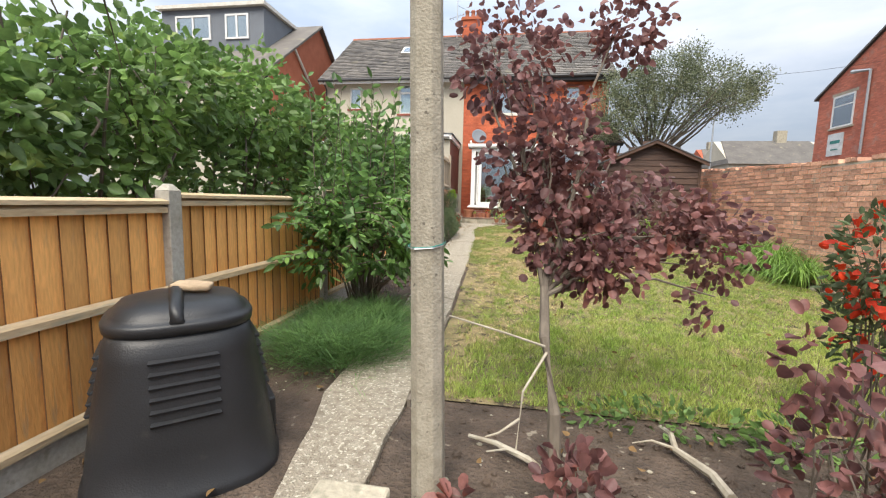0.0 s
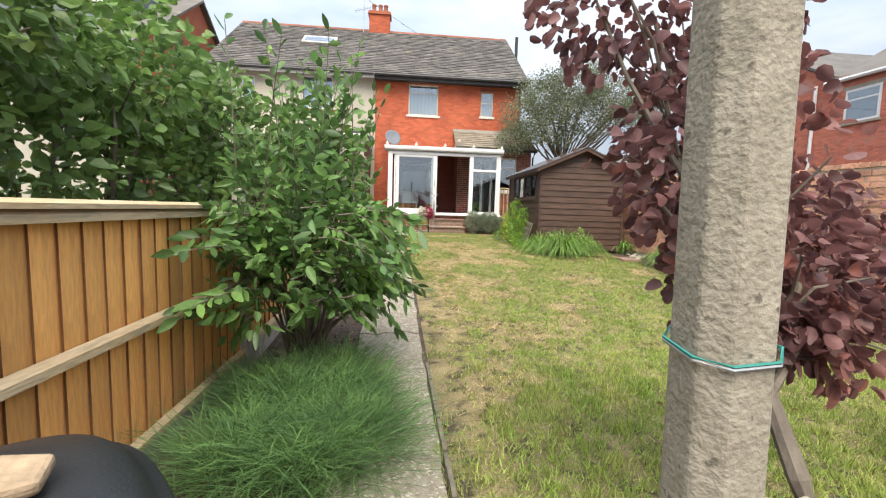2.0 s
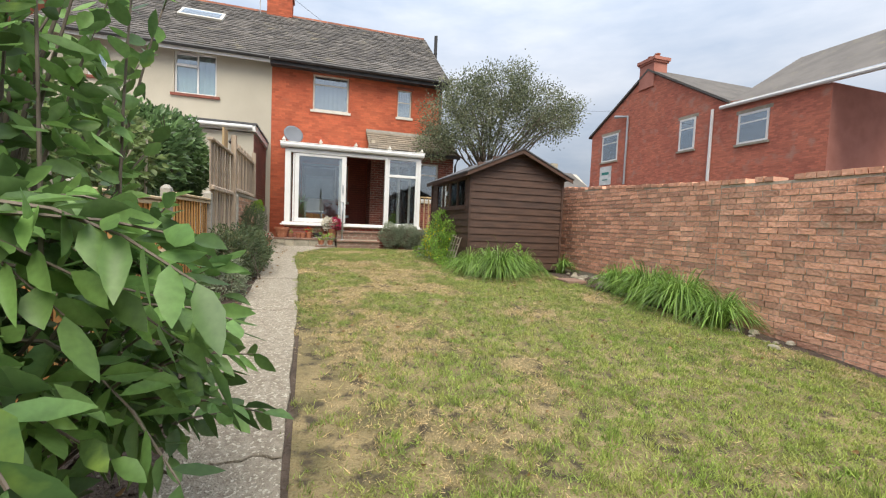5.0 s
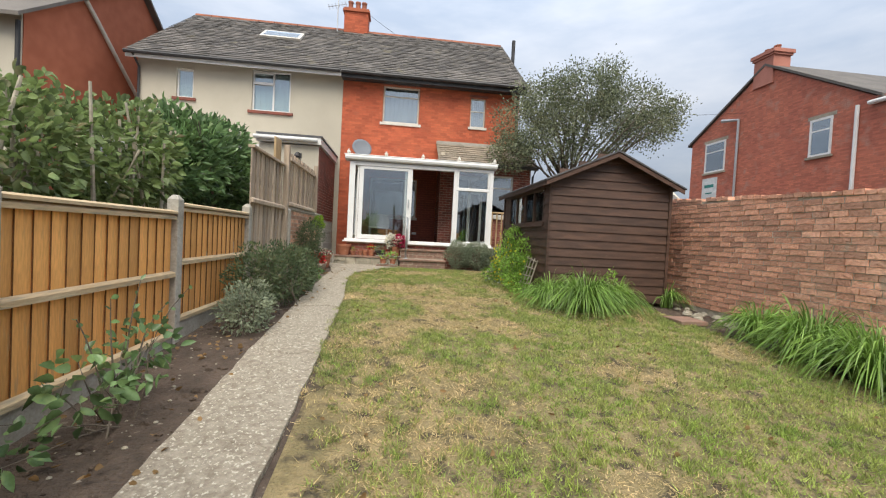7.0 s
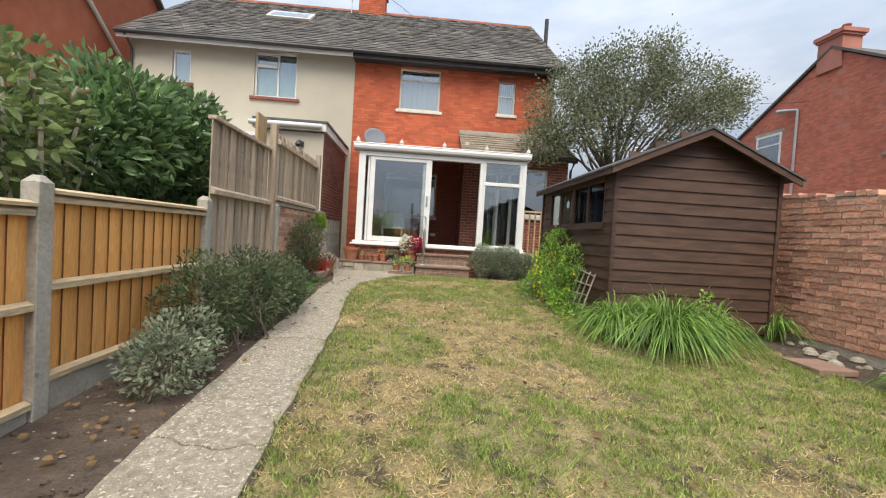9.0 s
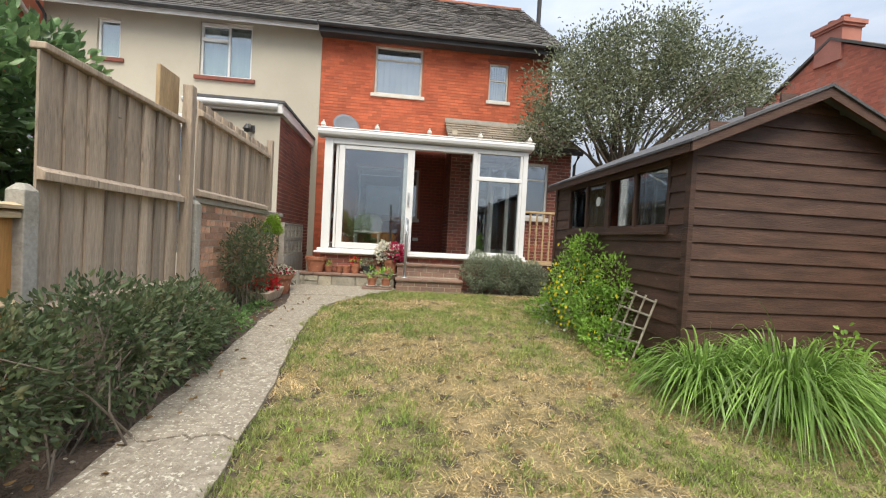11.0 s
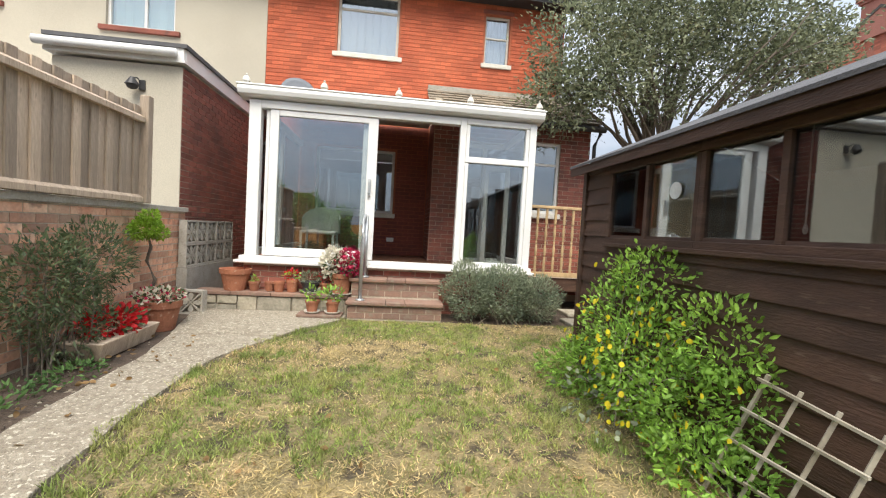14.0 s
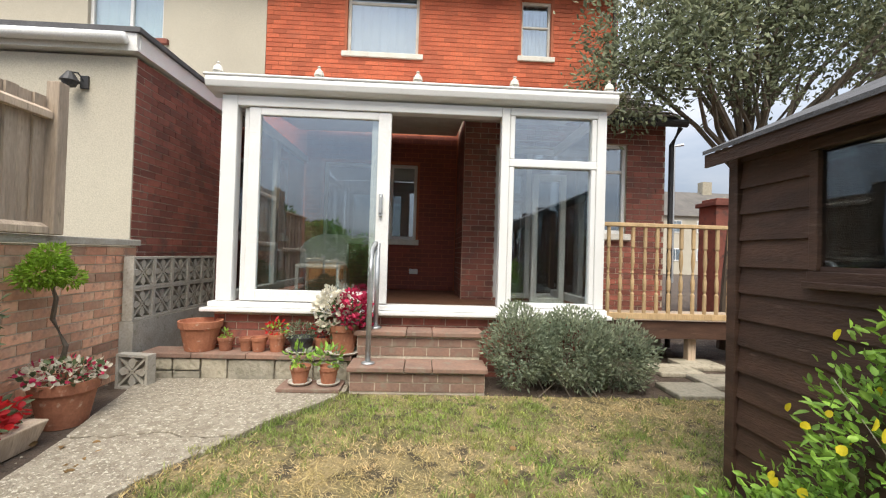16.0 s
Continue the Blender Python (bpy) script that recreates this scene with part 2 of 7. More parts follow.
GLASS = glass_mat("window_glass", (0.80, 0.84, 0.84), 0.22)
SGLASS = glass_mat("dusty_shed_glass", (0.74, 0.75, 0.72), 0.14, 0.6)
HGLASS = glass_mat("house_glass", (0.78, 0.82, 0.83), 0.24)

L_HEDGE = mat("hedge_leaf", (0.192, 0.322, 0.089), (0.129, 0.218, 0.072), 1.6, 0.45, bump=0, vary=0.45, leaf=True, stain=(0.409, 0.517, 0.134), stain_at=(0.6, 0.75))
L_LAUREL = mat("laurel_leaf", (0.18, 0.29, 0.115), (0.105, 0.185, 0.08), 2.0, 0.3, bump=0, vary=0.55, leaf=True, stain=(0.40, 0.52, 0.19), stain_at=(0.6, 0.75))
L_BIG = mat("bright_shrub_leaf", (0.185, 0.325, 0.09), (0.105, 0.205, 0.072), 2.0, 0.42, bump=0, vary=0.55, leaf=True, stain=(0.36, 0.53, 0.11), stain_at=(0.62, 0.72))
L_PURPLE = mat("purple_leaf", (0.25, 0.112, 0.098), (0.165, 0.088, 0.095), 2.5, 0.5, bump=0, vary=0.45, leaf=True, stain=(0.382, 0.121, 0.074), stain_at=(0.62, 0.78))
L_FENNEL = mat("fennel_leaf", (0.145, 0.265, 0.08), (0.08, 0.16, 0.055), 5.0, 0.7, bump=0, vary=0.5, leaf=True)
L_TREE = mat("tree_leaf", (0.225, 0.255, 0.155), (0.155, 0.185, 0.11), 0.9, 0.45, bump=0, vary=0.55, leaf=True, stain=(0.36, 0.34, 0.18), stain_at=(0.6, 0.75))
L_LILY = mat("daylily_leaf", (0.25, 0.40, 0.09), (0.16, 0.28, 0.062), 3.0, 0.4, bump=0, vary=0.5, leaf=True)
L_CUT = mat("cut_hedge_leaf", (0.22, 0.30, 0.11), (0.15, 0.21, 0.08), 1.6, 0.5, bump=0, vary=0.55, leaf=True, stain=(0.33, 0.27, 0.15), stain_at=(0.6, 0.7))
NET = mat("pale_grey_net", (0.58, 0.60, 0.61), (0.5, 0.52, 0.53), 3.0, 0.9, bump=0.1, stretch=(6, 6, 0.4))
L_CLEM = mat("climber_leaf", (0.31, 0.51, 0.085), (0.20, 0.37, 0.065), 2.5, 0.5, bump=0, vary=0.5, leaf=True)
L_DARK = mat("dark_shrub_leaf", (0.114, 0.155, 0.071), (0.076, 0.113, 0.058), 3.0, 0.6, bump=0, vary=0.4, leaf=True, stain=(0.190, 0.183, 0.090))
L_SAGE = mat("grey_green_leaf", (0.305, 0.345, 0.235), (0.195, 0.24, 0.165), 4.0, 0.8, bump=0, vary=0.35, leaf=True)
L_LIME = mat("lime_conifer", (0.286, 0.442, 0.046), (0.208, 0.364, 0.039), 9.0, 0.7, bump=0, vary=0.3, leaf=True)
RED = mat("red_petal", (0.60, 0.02, 0.02), (0.45, 0.012, 0.02), 9.0, 0.6, bump=0, vary=0.25, leaf=True)
ORANGE = mat("scarlet_petal", (0.75, 0.07, 0.02), (0.6, 0.04, 0.015), 9.0, 0.6, bump=0, vary=0.25, leaf=True)
PINK = mat("crimson_petal", (0.52, 0.03, 0.10), (0.38, 0.02, 0.07), 9.0, 0.6, bump=0, vary=0.3, leaf=True)
WHITEF = mat("white_petal", (0.75, 0.72, 0.62), (0.65, 0.62, 0.5), 9.0, 0.7, bump=0, vary=0.2, leaf=True)
YELLOW = mat("yellow_petal", (0.800, 0.688, 0.032), (0.700, 0.562, 0.032), 9.0, 0.6, bump=0, vary=0.2, leaf=True)


# ---- mesh helpers ----
class Shape:
    """Collects faces of one part."""

    def __init__(self):
        self.v, self.f = [], []

    def add(self, verts, faces):
        k = len(self.v)
        self.v += [tuple(p) for p in verts]
        self.f += [tuple(i + k for i in face) for face in faces]
        return self

    def box(self, x0, x1, y0, y1, z0, z1, m=None):
        vs = [Vector((x, y, z)) for z in (z0, z1) for x, y in ((x0, y0), (x1, y0), (x1, y1), (x0, y1))]
        if m is not None:
            vs = [m @ p for p in vs]
        return self.add(vs, [(3, 2, 1, 0), (4, 5, 6, 7), (0, 1, 5, 4), (1, 2, 6, 5), (2, 3, 7, 6), (3, 0, 4, 7)])

    def prism(self, pts, axis, a, b):
        """A polygon in the plane across the axis, drawn out from a to b."""
        def put(p, q):
            return (q, p[0], p[1]) if axis == "x" else (p[0], q, p[1]) if axis == "y" else (p[0], p[1], q)
        k = len(pts)
        sides = [(i, (i + 1) % k, (i + 1) % k + k, i + k) for i in range(k)]
        return self.add([put(p, a) for p in pts] + [put(p, b) for p in pts], sides + [tuple(range(k))[::-1], tuple(range(k, 2 * k))])

    def tube(self, pts, r0, r1=None, n=6):
        r1 = r0 if r1 is None else r1
        pts = [Vector(p) for p in pts]
        rings = []
        for i, p in enumerate(pts):
            d = (pts[min(i + 1, len(pts) - 1)] - pts[max(i - 1, 0)]).normalized()
            s = d.orthogonal().normalized() if abs(d.z) < 0.95 else d.cross(Vector((0, 1, 0))).normalized()
            u = d.cross(s)
            r = r0 + (r1 - r0) * i / max(1, len(pts) - 1)
            rings += [p + r * (math.cos(6.2832 * j / n) * s + math.sin(6.2832 * j / n) * u) for j in range(n)]
        faces = []
        for i in range(len(pts) - 1):
            faces += [(i * n + j, i * n + (j + 1) % n, (i + 1) * n + (j + 1) % n, (i + 1) * n + j) for j in range(n)]
        faces += [tuple(range(n))[::-1], tuple(range((len(pts) - 1) * n, len(pts) * n))]
        return self.add(rings, faces)

    def lathe(self, prof, c=(0, 0, 0), n=20, squash=1.0):
        vs = [(c[0] + r * math.cos(6.2832 * j / n), c[1] + r * squash * math.sin(6.2832 * j / n), c[2] + z) for r, z in prof for j in range(n)]
        faces = []
        for i in range(len(prof) - 1):
            faces += [(i * n + j, i * n + (j + 1) % n, (i + 1) * n + (j + 1) % n, (i + 1) * n + j) for j in range(n)]
        faces += [tuple(range(n))[::-1], tuple(range((len(prof) - 1) * n, len(prof) * n))]
        return self.add(vs, faces)

    def make(self, name, material, parent=None, bevel=0.0, smooth=False):
        me = bpy.data.meshes.new(name)
        me.from_pydata(self.v, [], self.f)
        me.materials.append(material)
        if smooth:
            me.polygons.foreach_set("use_smooth", [True] * len(me.polygons))
        me.update()
        ob = new(name, me)
        if bevel:
            b = ob.modifiers.new("bevel", "BEVEL")
            b.width, b.segments, b.limit_method = bevel, 2, "ANGLE"
        if parent is not None:
            under(ob, parent)
        return ob


def under(ob, parent):
    ob.parent = parent
    ob.matrix_parent_inverse = Matrix.Translation(-Vector(parent.location))
    return ob


def thing(name, at, label, category, group="", kind=""):
    e = new(name)
    e.location = at
    e.empty_display_size = 0.1
    return tagged(e, label, category, group, kind)


def gz(y):
    """Height of the garden's ground, which climbs gently towards the house."""
    return float(np.interp(y, [-5, 1, 5, 7.9, 8.4, 12.3, 14.9, 30], [-0.03, -0.03, -0.055, 0.18, 0.22, 0.44, 0.48, 0.5]))


def gza(y):
    return np.interp(y, [-5, 1, 5, 7.9, 8.4, 12.3, 14.9, 30], [-0.03, -0.03, -0.055, 0.18, 0.22, 0.44, 0.48, 0.5])


rng = np.random.default_rng(7)


def unit(a):
    return a / np.maximum(np.linalg.norm(a, axis=1, keepdims=True), 1e-6)


def leaves(name, pos, along, length, width, material, parent, fold=0.25, round_tip=False, droop=0.0):
    """One mesh of many folded leaves: each a pair of quads (or a rounded pair) along its own midrib."""
    n = len(pos)
    along = unit(along)
    side = unit(np.cross(along, rng.normal(size=(n, 3))))
    up = np.cross(side, along)
    ln = (length * rng.uniform(0.65, 1.25, n))[:, None]
    wd = (width * rng.uniform(0.7, 1.25, n))[:, None]
    cuts = ((0.2, 0.36), (0.5, 0.5), (0.8, 0.28)) if not round_tip else ((0.12, 0.32), (0.5, 0.52), (0.88, 0.34))
    sag = np.array([0, 0, 1.0]) * ln * droop
    sides = [[pos + along * ln * t + g * side * wd * k + up * wd * fold * k * 2 - sag * t * t for t, k in cuts] for g in (1, -1)]
    vs = np.stack([pos, *sides[0], pos + along * ln - sag, *sides[1][::-1]], axis=1).reshape(-1, 3)
    base = np.arange(n)[:, None] * 8
    quads = np.concatenate([base + np.array([[0, 1, 2, 3, 4]]), base + np.array([[0, 4, 5, 6, 7]])], axis=0)
    me = bpy.data.meshes.new(name)
    me.vertices.add(len(vs))
    me.vertices.foreach_set("co", vs.ravel())
    me.loops.add(quads.size)
    me.loops.foreach_set("vertex_index", quads.ravel().astype(np.int32))
    me.polygons.add(len(quads))
    me.polygons.foreach_set("loop_start", np.arange(0, quads.size, 5, dtype=np.int32))
    me.materials.append(material)
    me.update(calc_edges=True)
    ob = new(name, me)
    tagged(ob, kind="stuff")
    if parent is not None:
        under(ob, parent)
    return ob


def blades(name, root, lean, height, width, material, parent, segs=1, arch=0.0):
    """Grass-like blades: from root, up by height, tip moved by lean; arched when segs is more than one."""
    n = len(root)
    yaw = rng.uniform(0, 6.283, n)
    side = np.stack([np.cos(yaw), np.sin(yaw), np.zeros(n)], 1) * (width * rng.uniform(0.6, 1.2, n))[:, None] * 0.5
    rows = []
    for i in range(segs):
        t = i / segs
        c = root + lean * (t ** 1.25) + np.stack([np.zeros(n), np.zeros(n), height * (t - arch * t * t)], 1)
        w = 1 - 0.6 * t ** 2
        rows += [c - side * w, c + side * w]
    rows.append(root + lean + np.stack([np.zeros(n), np.zeros(n), height * (1 - arch)], 1))
    k = 2 * segs + 1
    vs = np.stack(rows, 1).reshape(-1, 3)
    base = np.arange(n)[:, None] * k
    tris = []
    for i in range(segs - 1):
        j = 2 * i
        tris += [base + np.array([[j, j + 1, j + 3]]), base + np.array([[j, j + 3, j + 2]])]
    tris.append(base + np.array([[k - 3, k - 2, k - 1]]))
    tris = np.concatenate(tris, 0)
    me = bpy.data.meshes.new(name)
    me.vertices.add(len(vs))
    me.vertices.foreach_set("co", vs.ravel())
    me.loops.add(tris.size)
    me.loops.foreach_set("vertex_index", tris.ravel().astype(np.int32))
    me.polygons.add(len(tris))
    me.polygons.foreach_set("loop_start", np.arange(0, tris.size, 3, dtype=np.int32))
    me.materials.append(material)
    me.update(calc_edges=True)
    ob = new(name, me)
    tagged(ob, kind="stuff")
    if parent is not None:
        under(ob, parent)
    return ob


def clumps(n, lobes):
    """Points and outward directions in a crown made of ellipsoid lobes (centre, radii, weight), denser to the outside."""
    wts = np.array([w for _, _, w in lobes], float)
    pick = rng.choice(len(lobes), n, p=wts / wts.sum())
    c = np.array([l[0] for l in lobes], float)[pick]
    r = np.array([l[1] for l in lobes], float)[pick]
    d = unit(rng.normal(size=(n, 3)))
    rad = rng.uniform(0.25, 1.0, n) ** 0.45
    rad = rad * (1 + 0.14 * np.sin(5 * d[:, 0] + 3 * pick) * np.cos(4 * d[:, 2] + pick))
    return c + d * r * rad[:, None], d


def brick_field(name, material, parent, origin, along, width, height, holes=(), length=0.215, course=0.075, proud=0.006, deep=0.03, jitter=0.0, single=0, keep=None, ragged=0.0):
    """Bricks laid in courses on an upright face, leaving holes (u0, u1, v0, v1) free. The first `single` bricks in the
    stretch given by keep are parts of their own, all on one mesh; the rest make one part."""
    o, u = Vector(origin), Vector(along).normalized()
    nrm = u.cross(Vector((0, 0, 1)))
    stuff, lone = Shape(), 0
    rnd = random.Random(name + str(origin))
    rows = int(height / course)
    shared = {}
    for r in range(rows):
        v0, v1 = r * course + 0.005, (r + 1) * course - 0.005
        half = r % 2
        x = -length * 0.5 * half
        heads = rnd.random()
        while x < width:
            step = length * (1 + (rnd.uniform(-0.12, 0.1) if ragged else 0))
            a, b = max(0.0, x) + 0.005, min(width, x + step) - 0.005 - ragged * rnd.random()
            x += step
            cuts = [(a, b)]
            for h in holes:
                if v1 > h[2] and v0 < h[3]:
                    cuts = [c_ for p0, p1 in cuts for c_ in ((p0, min(p1, h[0])), (max(p0, h[1]), p1)) if c_[1] - c_[0] > 0.02]
            for a, b in cuts:
                if b - a < 0.025:
                    continue
                p = proud + rnd.uniform(-1, 1) * jitter
                if lone < single and (keep is None or keep[0] <= a <= keep[1]):
                    key = round(b - a, 3)
                    if key not in shared:
                        s = Shape()
                        w = b - a
                        s.add([u * 0 + nrm * 0, u * w, u * w + Vector((0, 0, v1 - v0)), Vector((0, 0, v1 - v0))] + [Vector(q) - nrm * deep for q in ((0, 0, 0), u * w, u * w + Vector((0, 0, v1 - v0)), (0, 0, v1 - v0))],
                              [(0, 1, 2, 3), (0, 4, 5, 1), (1, 5, 6, 2), (2, 6, 7, 3), (3, 7, 4, 0)])
                        me = bpy.data.meshes.new("brick")
                        me.from_pydata(s.v, [], s.f)
                        me.materials.append(material)
                        shared[key] = me
                    ob = new("brick", shared[key])
                    ob.location = o + u * a + Vector((0, 0, v0)) + nrm * p
                    under(ob, parent)
                    lone += 1
                else:
                    q = [o + u * s_ + Vector((0, 0, t_)) + nrm * p for s_, t_ in ((a, v0), (b, v0), (b, v1), (a, v1))]
                    stuff.add(q + [z - nrm * deep for z in q], [(0, 1, 2, 3), (0, 4, 5, 1), (1, 5, 6, 2), (2, 6, 7, 3), (3, 7, 4, 0)])
    if stuff.v:
        tagged(stuff.make(name, material, parent), kind="stuff")


def wall_with_holes(s, x0, x1, z0, z1, y0, y1, holes):
    """A wall along x with rectangular holes (x0, x1, z0, z1) through it."""
    xs = sorted({x0, x1, *(h[0] for h in holes), *(h[1] for h in holes)})
    zs = sorted({z0, z1, *(h[2] for h in holes), *(h[3] for h in holes)})
    for xa, xb in zip(xs, xs[1:]):
        for za, zb in zip(zs, zs[1:]):
            if not any(xa >= h[0] - 1e-6 and xb <= h[1] + 1e-6 and za >= h[2] - 1e-6 and zb <= h[3] + 1e-6 for h in holes):
                s.box(xa, xb, y0, y1, za, zb)


def window_unit(name, x0, x1, z0, z1, y, parent, bars_x=(), bars_z=(), fr=0.05, sill=None, sill_mat=None, frame_mat=None, curtain=None, depth=0.06):
    """A window facing the garden: frame with bars, panes, a sill and a room's dark behind it, as parts of the house."""
    frame_mat = frame_mat or UPVC
    w = thing(name, ((x0 + x1) / 2, y, z0), "", "")
    w.parent = parent
    w.matrix_parent_inverse = Matrix.Translation(-Vector(parent.location))
    s = Shape()
    s.box(x0, x0 + fr, y, y + depth, z0, z1).box(x1 - fr, x1, y, y + depth, z0, z1)
    s.box(x0 + fr, x1 - fr, y, y + depth, z0, z0 + fr).box(x0 + fr, x1 - fr, y, y + depth, z1 - fr, z1)
    for b in bars_x:
        s.box(b - fr * 0.5, b + fr * 0.5, y + 0.004, y + depth - 0.004, z0 + fr, z1 - fr)
    for b in bars_z:
        s.box(x0 + fr, x1 - fr, y + 0.008, y + depth - 0.008, b - fr * 0.4, b + fr * 0.4)
    s.make("frame", frame_mat, w, bevel=0.006)
    g = Shape()
    g.box(x0 + fr * 0.6, x1 - fr * 0.6, y + depth * 0.55, y + depth * 0.55 + 0.006, z0 + fr * 0.6, z1 - fr * 0.6)
    pane = g.make("pane", HGLASS, w)
    pane.visible_shadow = False
    if sill:
        Shape().box(x0 - sill, x1 + sill, y - 0.12, y + 0.02, z0 - 0.09, z0 - 0.003).make("sill", sill_mat or OLDWHITE, w, bevel=0.01)
    if curtain:
        c = Shape()
        k = 24
        for i in range(k):
            xa, xb = x0 + (x1 - x0) * i / k, x0 + (x1 - x0) * (i + 1) / k
            ya, yb = y + 0.095 + 0.012 * math.sin(i * 2.1), y + 0.095 + 0.012 * math.sin((i + 1) * 2.1)
            c.add([(xa, ya, z0), (xb, yb, z0), (xb, yb, z1), (xa, ya, z1), (xa, ya + 0.006, z0), (xb, yb + 0.006, z0), (xb, yb + 0.006, z1), (xa, ya + 0.006, z1)], [(0, 1, 2, 3), (7, 6, 5, 4)])
        c.make("curtain", curtain, w)
    return w

# ---- ground, lawn, path ----
def strip_sheet(name, left, right, ys, lift, material, label, category):
    s = Shape()
    vs, fs = [], []
    for y in ys:
        vs += [(left(y), y, gz(y) + lift), (right(y), y, gz(y) + lift)]
    for i in range(len(ys) - 1):
        fs.append((2 * i, 2 * i + 1, 2 * i + 3, 2 * i + 2))
    s.add(vs, fs)
    return tagged(s.make(name, material), label, category, kind="structure")


ys_all = [-400, -60, -20, -5, -3, 0, 1, 2, 3, 4, 5, 6, 6.5, 7, 7.5, 7.9, 8.4, 9, 10, 11, 12, 12.3, 13, 14, 14.9, 16, 20, 30, 60, 200, 600]
strip_sheet("ground", lambda y: -500.0, lambda y: 500.0, ys_all, 0.0, SOIL, "dark bare garden soil with small stones", "soil")


def path_r(y):
    return float(np.interp(y, [-3, 2.9, 8, 10.7, 11.3, 12.2, 13.1, 13.5, 13.85, 14.2, 14.6, 14.9], [-0.58, -0.66, -0.76, -0.87, -0.94, -1.0, -0.97, -0.88, -0.72, -0.5, -0.24, -0.06]))


def path_l(y):
    return float(np.interp(y, [-3, 1.4, 1.9, 2.7, 8.4, 12.5, 13.4, 14.0, 15.2], [-0.93, -0.95, -1.04, -1.22, -1.39, -1.48, -1.5, -1.6, -1.9]))


path = thing("path", (-1.0, 6, gz(6)), "pale pebbled concrete garden path, cracked into long slabs", "path", kind="structure")
joints = [-3.0, -1.2, 0.6, 2.35, 3.9, 5.4, 6.72, 8.15, 9.9, 11.6, 13.25, 14.05, 15.19]


def crack(x, j):
    """Ragged line of a joint across the path."""
    return 0.035 * math.sin(x * 9 + j * 1.7) + 0.016 * math.sin(x * 31 + j * 5.1) + 0.012 * math.sin(x * 57 + j) + 0.05 * math.sin(j * 2.3) * (x + 1.05)


for q_, (a, b) in enumerate(zip(joints, joints[1:])):
    s = Shape()
    k, cols = max(4, int((b - a) / 0.14)), 12
    top, low = [], []
    for i in range(k + 1):
        f_ = i / k
        y = a + 0.006 + (b - a - 0.012) * f_
        w = 0.006 * math.sin(y * 9.1) + 0.005 * math.sin(y * 23)
        x0, x1 = path_l(y) + w, path_r(y) + 0.005 * math.sin(y * 7.3 + 1) + 0.006 * math.sin(y * 31)
        for c_ in range(cols + 1):
            x = x0 + (x1 - x0) * c_ / cols
            yy = y + crack(x, a) * (1 - f_) ** 3 + crack(x, b) * f_ ** 3
            yy = min(yy, 15.19)
            top.append((x, yy, gz(yy) + 0.035 + 0.004 * math.sin(x * 7 + y * 3) + 0.004 * math.sin(q_ * 4.1)))
            low.append((x, yy, gz(yy) - 0.05))
    m, r_ = len(top), cols + 1
    fs = [(i * r_ + c_, i * r_ + c_ + 1, (i + 1) * r_ + c_ + 1, (i + 1) * r_ + c_) for i in range(k) for c_ in range(cols)]
    fs += [((i + 1) * r_, (i + 1) * r_ + m, i * r_ + m, i * r_) for i in range(k)] + [(i * r_ + cols, i * r_ + cols + m, (i + 1) * r_ + cols + m, (i + 1) * r_ + cols) for i in range(k)]
    fs += [(c_, c_ + m, c_ + 1 + m, c_ + 1) for c_ in range(cols)] + [(k * r_ + c_ + 1, k * r_ + c_ + 1 + m, k * r_ + c_ + m, k * r_ + c_) for c_ in range(cols)]
    s.add(top + low, fs).make("slab", PATHM, path, bevel=0.006)
edging = Shape()
for i in range(17):
    y = 2.6 + i * 0.12
    edging.box(path_r(y) + 0.012, path_r(y) + 0.035, y, y + 0.118, gz(y) - 0.04, gz(y) + 0.05 + 0.008 * math.sin(i * 2.3))
tagged(edging.make("path_edging", BARK), "thin dark timber edging board beside the path", "edging", kind="structure")


def lawn_r(y):
    return 2.2 if 10.75 < y < 13.5 else float(np.interp(y, [2.7, 6, 8, 9.6, 10.7, 13.5, 15.4], [4.6, 4.5, 4.1, 3.95, 3.9, 3.9, 3.6]))


ys_l = [2.72, 3, 3.5, 4, 4.5, 5, 5.5, 6, 6.5, 7, 7.5, 7.9, 8.4, 9, 9.6, 10, 10.74, 10.76, 11.5, 12.3, 12.7, 13.1, 13.3, 13.49, 13.51, 13.7, 13.85, 14.0, 14.2, 14.4, 14.6, 14.75, 14.89]
strip_sheet("lawn", lambda y: path_r(y) + 0.04, lawn_r, ys_l, 0.012, TURF, "patchy lawn of green and sun-dried straw grass", "lawn")


def patches(x, y, size, seed):
    """Smooth random field between 0 and 1 with spots of the given size."""
    g_ = np.random.default_rng(seed).uniform(0, 1, (256, 256))
    u, v = x / size + 500.3, y / size + 500.7
    i, j = np.floor(u).astype(int), np.floor(v).astype(int)
    a, b = u - i, v - j
    a, b = a * a * (3 - 2 * a), b * b * (3 - 2 * b)
    i0, i1, j0, j1 = i % 256, (i + 1) % 256, j % 256, (j + 1) % 256
    return (g_[i0, j0] * (1 - a) + g_[i1, j0] * a) * (1 - b) + (g_[i0, j1] * (1 - a) + g_[i1, j1] * a) * b


